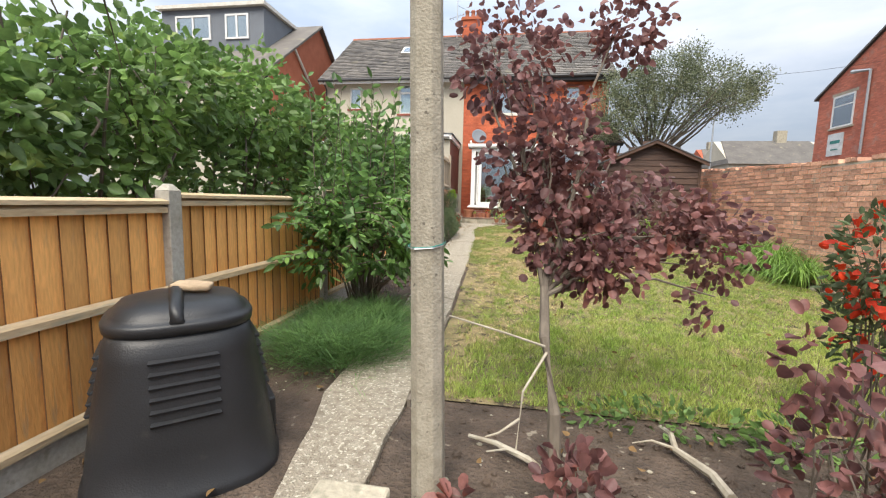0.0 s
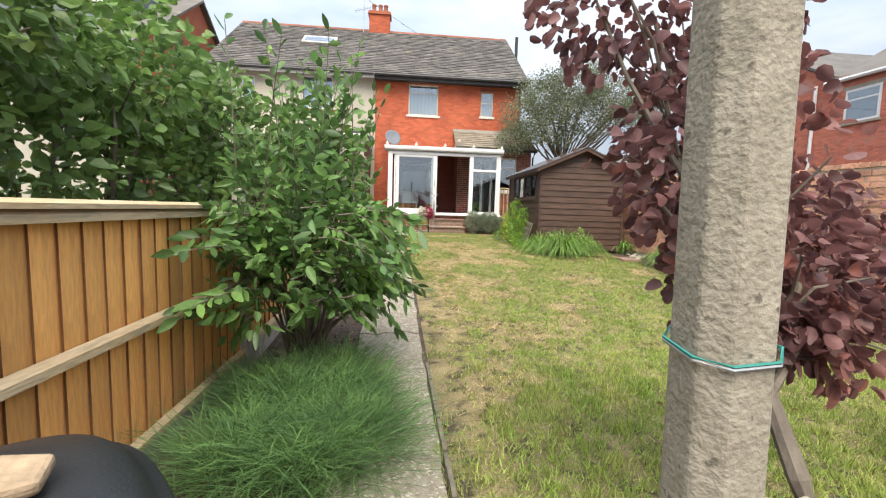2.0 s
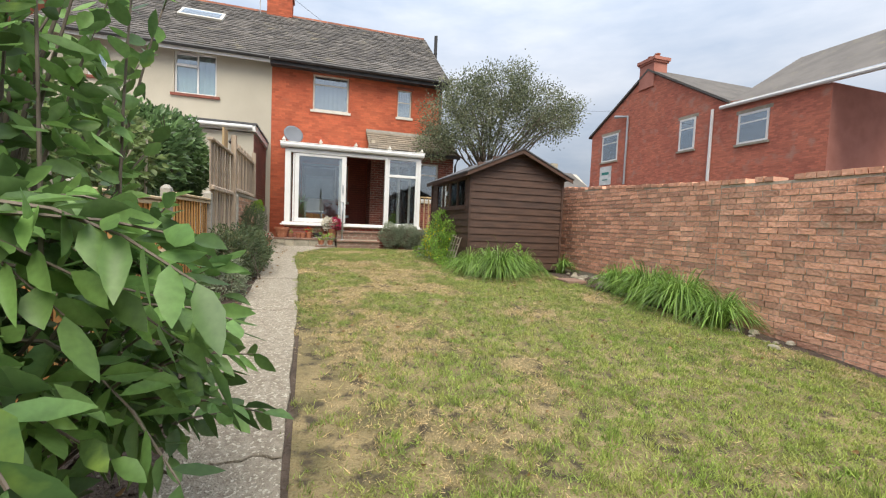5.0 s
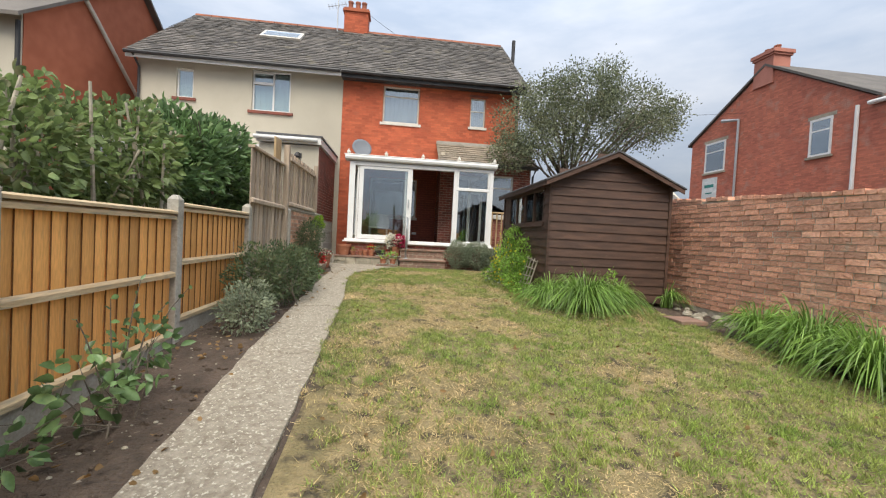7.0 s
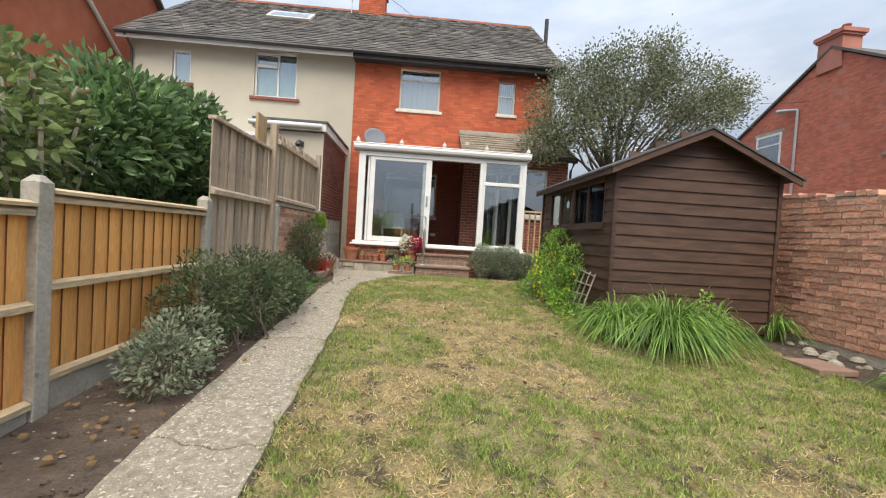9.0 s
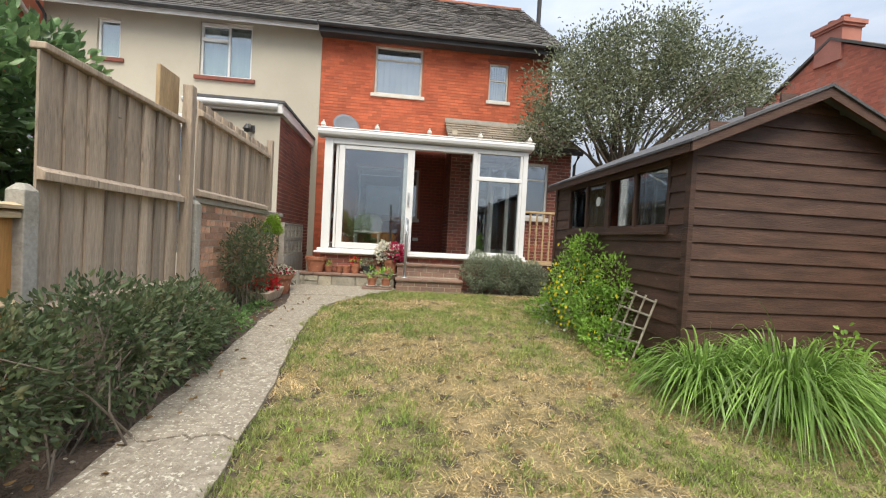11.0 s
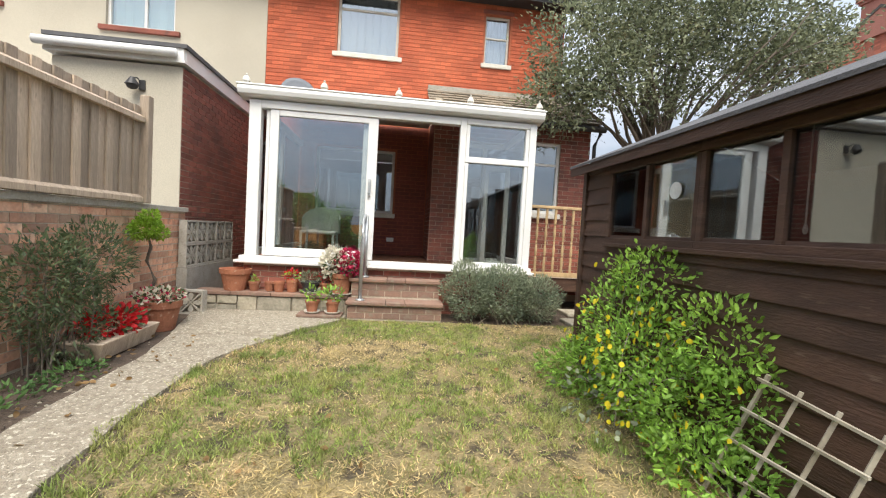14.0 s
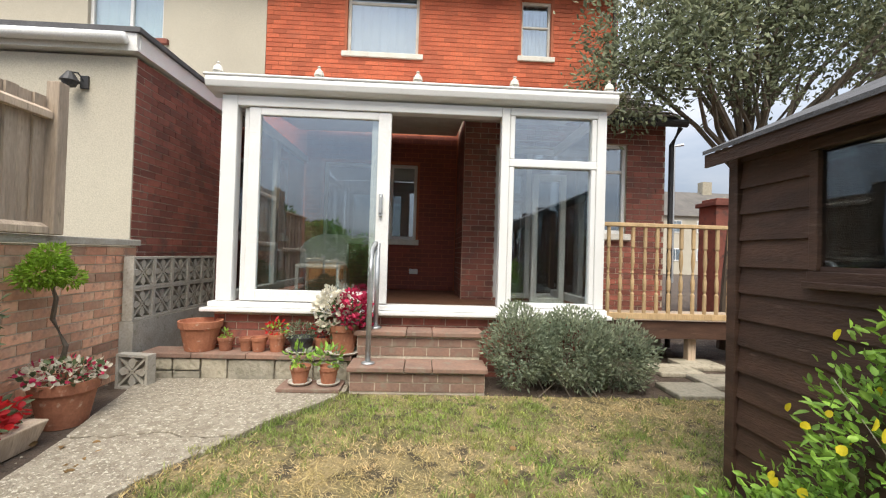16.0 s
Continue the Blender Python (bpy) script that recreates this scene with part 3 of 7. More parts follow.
n = 640000
gy = rng.uniform(2.75, 14.85, n)
gx = rng.uniform(-1.1, 4.6, n)
okl = np.array([path_r(y) + 0.03 for y in np.linspace(2.75, 14.85, 500)])
okr = np.array([lawn_r(y) for y in np.linspace(2.75, 14.85, 500)])
idx = ((gy - 2.75) / 12.1 * 499).astype(int)
broad, spot, tuft_ = patches(gx, gy, 0.75, 1), patches(gx, gy, 0.21, 2), patches(gx, gy, 0.055, 3)
edge_in = gx - okl[idx]
worn = np.clip(1 - edge_in / 0.55, 0, 1) * np.interp(gy, [3, 4.2, 6.8, 8.2], [0.1, 0.75, 0.75, 0.0])
thick = 0.22 + 1.0 * tuft_ * (0.45 + 0.8 * spot) - worn
keep = (edge_in > -0.05 - 0.05 * np.sin(gy * 13) * np.sin(gy * 5.3)) & (gx < okr[idx]) & (rng.uniform(0, 1.05, n) < thick)
gx, gy, broad, spot, tuft_, edge_in = (q_[keep] for q_ in (gx, gy, broad, spot, tuft_, edge_in))
n = len(gx)
tall = (0.012 + rng.uniform(0.3, 1.0, n) * (0.012 + 0.05 * tuft_ ** 2)) * np.where(gy < 4.6, 1.35, 1.0)
tall = np.where((edge_in < 0.07) & (gy > 8), tall * 1.25 + 0.006, tall)
lush = np.interp(gy, [2.7, 5.5, 7, 9, 11, 13.6, 14.8], [1.15, 1.0, 0.74, 0.56, 0.38, 0.46, 0.66]) + 0.05 * (gx - 1.5) * (gy < 10) + 0.35 * np.exp(-np.maximum(edge_in, 0) / 0.18) * (gy > 8)
chance = lush + 1.5 * (broad - 0.5) + 1.1 * (spot - 0.5) + 0.5 * (tuft_ - 0.5)
green = rng.uniform(0.15, 0.85, n) < chance
lusher = rng.uniform(0, 1, n) < np.interp(gy, [3, 5, 8, 12], [0.95, 0.8, 0.35, 0.12]) + 0.6 * (broad - 0.5) - 0.6 * (edge_in < 0.12)
for sel, mt, nm, lb, fl_ in ((green & ~lusher, BLADE, "grass", "short mown green grass in uneven tufts", 1.0), (green & lusher, FRESH, "fresh_grass", "fresh yellow-green grass in short tufts", 1.0), (~green, STRAW, "dry_grass", "dry straw-coloured grass in flat patches", 1.6)):
    c_ = int(sel.sum())
    g_ = blades(nm, np.stack([gx[sel], gy[sel], gza(gy[sel]) + 0.008], 1), rng.normal(0, 0.022 * fl_, (c_, 3)) * np.array([1, 1, 0.1]), tall[sel] / fl_, 0.0095, mt, None)
    tagged(g_, lb, "grass", kind="stuff")

# ---- orange fence ----
fence_y = [-3.3, -1.4, 0.55, 2.46, 4.6, 6.62, 8.40, 10.2]
tops = [1.22, 1.22, 1.24, 1.28, 1.37, 1.44, 1.52]
FX = -2.15


def concrete_post(x, y, z0, z1, w=0.1):
    s = Shape().box(-w / 2, w / 2, -w / 2, w / 2, 0, z1 - z0 - 0.04)
    s.add([(-w / 2, -w / 2, z1 - z0 - 0.04), (w / 2, -w / 2, z1 - z0 - 0.04), (w / 2, w / 2, z1 - z0 - 0.04), (-w / 2, w / 2, z1 - z0 - 0.04), (-w * 0.2, -w * 0.2, z1 - z0), (w * 0.2, -w * 0.2, z1 - z0), (w * 0.2, w * 0.2, z1 - z0), (-w * 0.2, w * 0.2, z1 - z0)],
          [(0, 1, 5, 4), (1, 2, 6, 5), (2, 3, 7, 6), (3, 0, 4, 7), (4, 5, 6, 7)])
    ob = s.make("fence_post", CONC, bevel=0.006)
    ob.location = (x, y, z0)
    return tagged(ob, "pale grey concrete fence post with a chamfered top", "fence post", "concrete fence posts")


for y, zt in zip(fence_y, [1.3, 1.3, 1.3, 1.33, 1.40, 1.5, 1.58, 1.63]):
    concrete_post(FX, y, gz(y) - 0.1, zt)
for i, zt in enumerate(tops):
    a, b = fence_y[i] + 0.052, fence_y[i + 1] - 0.052
    p = thing("wooden_fence", (FX, (a + b) / 2, gz((a + b) / 2)), "orange-brown feather-edge wooden fence panel over a concrete board", "fence panel", "wooden fence panels")
    zb = gz((a + b) / 2) + 0.14
    Shape().box(FX - 0.025, FX + 0.025, a, b, gz((a + b) / 2) - 0.12, zb - 0.003).make("gravel_board", CONC, p, bevel=0.006)
    k = round((b - a) / 0.122)
    w = (b - a) / k
    rnd = random.Random(i)
    prof = ((0.010, 0), (0.019, 0), (0.006, w + 0.01), (0, w + 0.01))
    board = Shape().add([(x, y, 0) for x, y in prof] + [(x, y, 1) for x, y in prof], [(3, 2, 1, 0), (4, 5, 6, 7), (0, 1, 5, 4), (1, 2, 6, 5), (2, 3, 7, 6), (3, 0, 4, 7)])
    me = bpy.data.meshes.new("board")
    sc = zt - 0.035 - zb
    me.from_pydata([(x, y, z * sc) for x, y, z in board.v], [], board.f)
    me.materials.append(FENCE)
    # the raised edge of each board carries the painted seam shadow
    me.materials.append(SEAM_SHADE)
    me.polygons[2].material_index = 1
    for j in range(k):
        o = new("board", me)
        o.location = (FX - 0.012 + rnd.uniform(-0.002, 0.002), a + j * w, zb)
        under(o, p)
    mid = zb + (zt - zb) * 0.5
    for z0, z1, xx in ((zt - 0.085, zt - 0.036, 0.04), (mid - 0.03, mid + 0.025, 0.045), (zb - 0.002, zb + 0.05, 0.045)):
        Shape().prism([(FX + 0.009, z0), (FX + xx, z0), (FX + xx, z1 - 0.02), (FX + 0.009, z1)], "y", a, b).make("rail", RAIL, p)
    Shape().prism([(FX - 0.035, zt - 0.035), (FX + 0.05, zt - 0.035), (FX + 0.05, zt - 0.015), (FX, zt), (FX - 0.035, zt - 0.015)], "y", a, b).make("capping", RAIL, p)

# ---- grey tall fence and low brick wall ----
def grey_panel(a, b, z0, z1, seed, rails, capped):
    p = thing("tall_wooden_fence", (FX, (a + b) / 2, z0), "tall grey weathered wooden fence panel", "fence panel", "grey fence panels")
    k = round((b - a) / 0.1)
    w = (b - a) / k
    rnd = random.Random(seed)
    pair = []
    for wide in (w - 0.012, w + 0.03):
        me = bpy.data.meshes.new("board")
        s = Shape().box(0, 0.016, (w - wide) / 2, (w + wide) / 2, 0, z1 - z0)
        me.from_pydata(s.v, [], s.f)
        me.materials.append(GREYW)
        pair.append(me)
    for j in range(k):
        o = new("board", pair[j % 2])
        o.location = (FX - 0.02 * (j % 2) + rnd.uniform(-0.001, 0.001), a + j * w, z0)
        under(o, p)
    for zz in rails:
        Shape().prism([(FX + 0.017, zz), (FX + 0.065, zz), (FX + 0.065, zz + 0.05), (FX + 0.017, zz + 0.08)], "y", a, b).make("rail", GREYW, p, bevel=0.004)
    if capped:
        Shape().box(FX - 0.04, FX + 0.05, a, b, z1 + 0.003, z1 + 0.045).make("capping", GREYW, p, bevel=0.008)
    return p


grey_panel(10.26, 11.84, 0.42, 2.40, 3, (1.66, 0.86), True)
grey_panel(12.14, 14.40, 1.745, 2.72, 4, (2.56, 1.75), False)
tagged(Shape().box(FX - 0.1, FX - 0.065, 11.60, 11.93, 0.4, 2.86).make("loose_board", BALW, bevel=0.006), "pale sawn board standing behind the fence", "board")
for y, z0, z1 in ((11.9, gz(12) - 0.05, 2.78), (14.45, 1.745, 2.84)):
    tagged(Shape().box(FX + 0.0, FX + 0.09, y - 0.045, y + 0.045, z0, z1).make("wooden_post", GREYW, bevel=0.008), "grey square wooden fence post", "fence post", "wooden fence posts")
concrete_post(FX + 0.05, 12.04, gz(12) - 0.1, 1.70, 0.11)
lw = Shape().box(FX - 0.1, FX - 0.002, 12.12, 15.4, 0.3, 1.68).make("wall_low", MORTAR)
tagged(lw, "low brick garden wall of mixed red and buff bricks", "wall", kind="structure")
tagged(Shape().box(FX - 0.13, FX + 0.03, 12.10, 15.42, 1.683, 1.742).make("wall_coping", CONC, bevel=0.008), "thin concrete coping on the low wall", "coping", kind="structure")

# ---- old garden wall ----
gw = Shape()
gw.prism([(-4, -0.3), (15.6, -0.3), (15.6, 2.2), (11.6, 2.16), (7.4, 1.96), (-4, 1.9)], "x", 4.706, 4.93)
gwall = tagged(gw.make("wall_east", MORTAR), "old red brick garden wall, worn and patched", "wall", kind="structure")
cap = Shape()
rnd = random.Random(5)
for i in range(150):
    y = -3.9 + i * 0.113
    zt = float(np.interp(y, [-4, 7.4, 11.6, 15.6], [1.9, 1.96, 2.16, 2.2]))
    if rnd.random() < 0.93:
        cap.box(4.69, 4.95, y, y + 0.104, zt + 0.003, zt + 0.055 + rnd.uniform(-0.012, 0.02))
tagged(cap.make("coping_brick", WBRICK, gwall), kind="stuff")

# ---- the pair of houses ----
HY = 18.2
house = thing("house", (0.8, 20, 0.5), "semi-detached house of orange-red brick with a grey tiled roof", "house", kind="structure")
h_holes = [(-0.81, 0.37, 4.99, 6.18), (2.09, 2.6, 5.06, 6.03), (-1.1, 0.42, 1.92, 3.16)]
s = Shape()
wall_with_holes(s, -2.11, 3.74, 0.3, 6.4, HY + 0.002, HY + 0.25, h_holes)
s.box(3.49, 3.74, HY + 0.252, 25.8, 0.3, 6.4).box(-2.11, 3.74, 25.802, 26.0, 0.3, 6.4).box(-2.2, -2.0, HY + 0.252, 25.8, 0.3, 6.4)
s.box(-2.0, 3.49, HY + 0.252, 25.8, 3.75, 3.85)
s.add([(3.62, HY + 0.2, 6.4), (3.62, 22, 9.4), (3.62, 25.8, 6.4), (3.74, HY + 0.2, 6.4), (3.74, 22, 9.4), (3.74, 25.8, 6.4)], [(0, 1, 2), (5, 4, 3), (0, 3, 4, 1), (1, 4, 5, 2), (2, 5, 3, 0)])
s.make("wall", HMORTAR, house)
# added dark sheet stands in for the dim rooms behind the windows
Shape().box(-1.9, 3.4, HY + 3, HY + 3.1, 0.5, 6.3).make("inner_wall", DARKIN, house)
window_unit("window", -0.81, 0.37, 4.99, 6.18, HY + 0.08, house, bars_z=(5.86,), sill=0.08, frame_mat=OLDWHITE, curtain=NET)
window_unit("window", 2.09, 2.6, 5.06, 6.03, HY + 0.08, house, bars_z=(5.6,), sill=0.06, frame_mat=OLDWHITE, fr=0.04, curtain=NET)
window_unit("window", -1.1, 0.42, 1.92, 3.16, HY + 0.05, house, bars_x=(0.0,), sill=0.05)
s = Shape()
s.box(-0.92, 0.48, HY - 0.03, HY + 0.03, 6.19, 6.27).box(2.03, 2.66, HY - 0.03, HY + 0.03, 6.04, 6.11)
s.make("lintel", DBRICK, house)

nhouse = thing("neighbour_house", (-5.2, 20, 0.5), "cream rendered semi-detached house with a grey tiled roof", "house", kind="structure")
n_holes = [(-7.17, -6.67, 5.24, 6.13), (-4.92, -3.74, 5.02, 6.3)]
s = Shape()
wall_with_holes(s, -8.3, -2.112, 0.3, 6.4, HY - 0.01, HY + 0.25, n_holes)
s.box(-8.3, -8.05, HY + 0.252, 25.8, 0.3, 6.4).box(-8.3, -2.2, 25.8, 26.0, 0.3, 6.4)
s.add([(-8.3, HY + 0.2, 6.4), (-8.3, 22, 9.4), (-8.3, 25.8, 6.4), (-8.15, HY + 0.2, 6.4), (-8.15, 22, 9.4), (-8.15, 25.8, 6.4)], [(0, 1, 2), (5, 4, 3), (0, 3, 4, 1), (1, 4, 5, 2), (2, 5, 3, 0)])
s.make("wall", RENDERM, nhouse)
# the same painted room gloom for the neighbour's windows
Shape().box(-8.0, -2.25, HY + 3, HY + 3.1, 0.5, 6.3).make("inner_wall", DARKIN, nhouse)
window_unit("window", -7.17, -6.67, 5.24, 6.13, HY + 0.05, nhouse, sill=0.1, sill_mat=DBRICK, curtain=BLUEBLIND)
window_unit("window", -4.92, -3.74, 5.02, 6.3, HY + 0.05, nhouse, bars_x=(-4.28,), sill=0.1, sill_mat=DBRICK, curtain=BLUEBLIND)
Shape().box(-4.88, -4.31, HY + 0.01, HY + 0.07, 5.86, 5.93).box(-4.88, -4.31, HY + 0.005, HY + 0.06, 6.2, 6.26).make("window_bar", UPVC, nhouse)


def tiled_slope(name, x0, x1, low, high, parent, material, width=0.26, gauge=0.19, seed=1):
    """Overlapping tiles up a slope; low and high are (y, z)."""
    dy, dz = high[0] - low[0], high[1] - low[1]
    ln = math.hypot(dy, dz)
    uy, uz = dy / ln, dz / ln
    ny, nz = -uz, uy
    rnd = random.Random(seed)
    s = Shape()
    rows = int(ln / gauge)
    for r in range(rows):
        x = x0 - (width / 2 if r % 2 else 0)
        while x < x1:
            a, b = max(x, x0) + 0.004, min(x + width, x1) - 0.004
            x += width
            if b - a < 0.03:
                continue
            t0, t1 = r * gauge, min(ln, (r + 1.25) * gauge)
            lift = 0.035 + rnd.uniform(-0.006, 0.012)
            slip = rnd.uniform(-0.012, 0.012)
            p = [(xx, low[0] + uy * (t + slip) + ny * h, low[1] + uz * (t + slip) + nz * h) for t, h in ((t0, lift - 0.014), (t1, 0.004)) for xx in (a, b)]
            q = [(xx, low[0] + uy * (t + slip) + ny * h, low[1] + uz * (t + slip) + nz * h) for t, h in ((t0, lift), (t1, 0.014)) for xx in (a, b)]
            s.add(p + q, [(4, 5, 7, 6), (0, 1, 5, 4), (0, 4, 6, 2), (1, 3, 7, 5)])
    return tagged(s.make(name, material, parent), kind="stuff")


for hs, xa, xb, sd in ((house, -2.15, 3.9, 1), (nhouse, -8.45, -2.152, 2)):
    roof = Shape()
    roof.add([(xa, 17.85, 6.42), (xb, 17.85, 6.42), (xb, 22, 9.55), (xa, 22, 9.55), (xa, 26.3, 6.42), (xb, 26.3, 6.42)], [(0, 1, 2, 3), (3, 2, 5, 4)])
    roof.add([(xa, 17.85, 6.34), (xb, 17.85, 6.34), (xb, 22, 9.45), (xa, 22, 9.45), (xa, 26.3, 6.34), (xb, 26.3, 6.34)], [(3, 2, 1, 0), (4, 5, 2, 3)])
    roof.make("roof", TILE, hs)
    tiled_slope("roof_tile", xa, xb, (17.82, 6.42), (21.95, 9.54), hs, TILE, seed=sd)
    ridge = Shape()
    k = int((xb - xa) / 0.3)
    for i in range(k):
        x = xa + i * 0.3
        ridge.tube([(x + 0.006, 22, 9.53), (x + 0.294, 22, 9.53)], 0.11, 0.11, 8)
    tagged(ridge.make("ridge_tile", REDTILE, hs), kind="stuff")
Shape().box(-8.45, -2.14, 17.83, 17.86, 6.22, 6.40).make("fascia", UPVC, nhouse)
Shape().tube([(-8.45, 17.77, 6.36), (-2.15, 17.77, 6.36)], 0.06, 0.06, 8).make("gutter", DARK, nhouse)
Shape().box(-2.13, 3.9, 17.83, 17.86, 6.2, 6.40).box(-2.13, 3.9, 17.862, HY - 0.012, 6.22, 6.26).make("fascia", DARK, house)
Shape().tube([(-2.13, 17.77, 6.36), (3.95, 17.77, 6.36)], 0.06, 0.06, 8).make("gutter", DARK, house)
Shape().tube([(3.62, 17.8, 6.32), (3.66, HY - 0.06, 6.05), (3.66, HY - 0.06, 0.6)], 0.035, 0.035, 8).make("downpipe", DARK, house)
Shape().tube([(-8.22, 17.8, 6.32), (-8.22, HY - 0.08, 6.05), (-8.22, HY - 0.08, 0.6)], 0.035, 0.035, 8).make("downpipe", DARK, nhouse)
Shape().tube([(4.0, 20.4, 7.0), (4.0, 20.4, 9.1)], 0.07, 0.07, 10).make("flue", DARK, house)
# skylight
th = math.atan2(3.12, 4.13)
sk = Shape().box(-5.35, -3.95, -0.4, 0.42, 0.03, 0.12, pose(0, 20.3, 8.29, math.degrees(th)))
sk.make("skylight_frame", OLDWHITE, nhouse, bevel=0.01)
Shape().box(-5.25, -4.05, -0.3, 0.32, 0.122, 0.128, pose(0, 20.3, 8.29, math.degrees(th))).make("skylight_pane", HGLASS, nhouse)
# chimney with aerial
ch = thing("chimney", (-2.2, 22, 9.4), "red brick chimney stack with clay pots", "chimney", kind="structure")
Shape().box(-2.7, -1.75, 21.75, 22.4, 8.9, 10.25).box(-2.76, -1.69, 21.69, 22.46, 10.25, 10.33).box(-2.72, -1.73, 21.73, 22.42, 10.33, 10.4).make("stack", HMORTAR, ch)
brick_field("chimney_bricks", HBRICK, ch, (-2.7, 21.75, 8.9), (1, 0, 0), 0.95, 1.35)
brick_field("chimney_bricks", HBRICK, ch, (-1.75, 21.75, 8.9), (0, 1, 0), 0.65, 1.35)
for x in (-2.5, -2.2, -1.95):
    Shape().lathe([(0.11, 0), (0.12, 0.05), (0.1, 0.08), (0.09, 0.3), (0.11, 0.33), (0.11, 0.38), (0.08, 0.38)], (x, 22.05, 10.4), 12).make("chimney_pot", REDTILE, ch, smooth=True)
a = Shape().tube([(-2.95, 21.7, 9.3), (-2.95, 21.7, 11.3)], 0.02).tube([(-3.35, 21.7, 10.3), (-2.6, 21.7, 10.5)], 0.012)
for i in range(6):
    x = -3.3 + i * 0.13
    a.tube([(x, 21.5, 10.31 + i * 0.035), (x, 21.9, 10.31 + i * 0.035)], 0.008, 0.008, 4)
tagged(a.make("tv_aerial", STEEL), "thin metal television aerial beside the chimney", "aerial")

# ---- lean-to of the house ----
lt = thing("lean_to", (2.5, 17.6, 0.5), "dark red brick single-storey lean-to with a mossy tiled roof", "extension", kind="structure")
l_holes = [(1.52, 2.5, 1.12, 3.2), (2.62, 3.36, 2.05, 3.3)]
s = Shape()
wall_with_holes(s, 1.08, 3.9, 0.3, 3.6, 17.002, 17.14, l_holes)
s.box(1.08, 1.2, 17.142, HY - 0.002, 0.3, 3.95).box(3.75, 3.9, 17.142, HY + 1.5, 0.3, 3.9)
s.make("wall", MORTAR, lt)
brick_field("bricks", DBRICK, lt, (1.08, 17.0, 0.6), (1, 0, 0), 2.82, 3.0, [(h[0] - 1.08, h[1] - 1.08, h[2] - 0.6, h[3] - 0.6) for h in l_holes])
brick_field("bricks", DBRICK, lt, (1.08, HY - 0.01, 0.6), (0, -1, 0), 1.19, 3.0)
brick_field("bricks", DBRICK, lt, (3.9, 17.0, 0.6), (0, 1, 0), 1.2, 3.0)
Shape().add([(1.0, 16.8, 3.62), (4.02, 16.8, 3.62), (4.02, HY - 0.002, 4.42), (1.0, HY - 0.002, 4.42), (1.0, 16.8, 3.56), (4.02, 16.8, 3.56), (4.02, HY - 0.002, 4.36), (1.0, HY - 0.002, 4.36)], [(0, 1, 2, 3), (7, 6, 5, 4), (0, 4, 5, 1), (1, 5, 6, 2), (2, 6, 7, 3), (3, 7, 4, 0)]).make("roof", TILE2, lt)
tiled_slope("roof_tile", 0.98, 4.04, (16.78, 3.615), (HY - 0.04, 4.42), lt, TILE2, seed=9)
Shape().box(1.0, 3.95, HY - 0.09, HY - 0.004, 4.40, 4.5).make("flashing", CONC, lt)
Shape().tube([(1.0, 16.75, 3.55), (4.05, 16.75, 3.55)], 0.055, 0.055, 8).tube([(3.98, 16.78, 3.5), (3.95, 16.93, 3.3), (3.95, 16.93, 0.5)], 0.035, 0.035, 8).make("gutter", DARK, lt)
window_unit("window", 2.62, 3.36, 2.05, 3.3, 17.04, lt, bars_z=(2.92,), sill=0.04)
window_unit("door_frame", 1.52, 2.5, 1.12, 3.2, 17.05, lt, bars_x=(2.0,), fr=0.07)
# dark sheet added as the shade behind the door and window
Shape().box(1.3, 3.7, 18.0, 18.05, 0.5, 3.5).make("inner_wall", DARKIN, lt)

# ---- conservatory ----
cv = thing("conservatory", (0.45, 16, 1.08), "white plastic lean-to conservatory with an open sliding door", "conservatory", kind="structure")
CY = 15.5
s = Shape().box(-1.46, 2.38, CY + 0.002, CY + 0.2, 0.35, 1.075).box(-1.46, -1.3, CY + 0.202, HY - 0.012, 0.35, 1.075)
s.make("dwarf_wall", MORTAR, cv)
brick_field("bricks", DBRICK, cv, (-1.46, CY, 0.45), (1, 0, 0), 3.84, 0.62)
brick_field("bricks", DBRICK, cv, (2.38, CY, 0.45), (0, 1, 0), 0.22, 0.62)
brick_field("bricks", DBRICK, cv, (-1.46, HY - 0.02, 0.45), (0, -1, 0), 2.66, 0.62)
Shape().box(-1.56, 2.46, CY - 0.1, CY + 0.16, 1.08, 1.115).box(-1.52, 2.43, CY - 0.03, CY + 0.14, 1.117, 1.17).make("sill", UPVC, cv, bevel=0.008)
for i in range(18):
    y = CY + 0.165 + i * 0.14
    Shape().box(-1.3, 2.3 if y < 16.85 else 1.07, y, y + 0.134, 1.03, 1.1).make("floor_board", FLOORW, cv)
f = Shape()
f.box(-1.46, -1.31, CY, CY + 0.12, 1.173, 3.2).box(1.315, 1.40, CY, CY + 0.12, 1.173, 3.2).box(2.30, 2.40, CY, CY + 0.12, 1.173, 3.2)
f.box(-1.31, 1.315, CY, CY + 0.12, 3.10, 3.2).box(1.40, 2.30, CY, CY + 0.12, 3.12, 3.2).box(1.40, 2.30, CY, CY + 0.12, 2.6, 2.68)
f.box(1.40, 2.30, CY + 0.004, CY + 0.11, 1.173, 1.22)
f.box(1.402, 1.452, CY + 0.006, CY + 0.1, 1.222, 2.598).box(2.248, 2.298, CY + 0.006, CY + 0.1, 1.222, 2.598).box(1.402, 1.452, CY + 0.006, CY + 0.1, 2.682, 3.118).box(2.248, 2.298, CY + 0.006, CY + 0.1, 2.682, 3.118)
f.box(-1.46, -1.34, CY + 0.122, CY + 2.6, 1.173, 1.26).box(-1.46, -1.34, CY + 0.122, CY + 2.6, 3.1, 3.2).box(-1.46, -1.36, CY + 1.3, CY + 1.4, 1.262, 3.098)
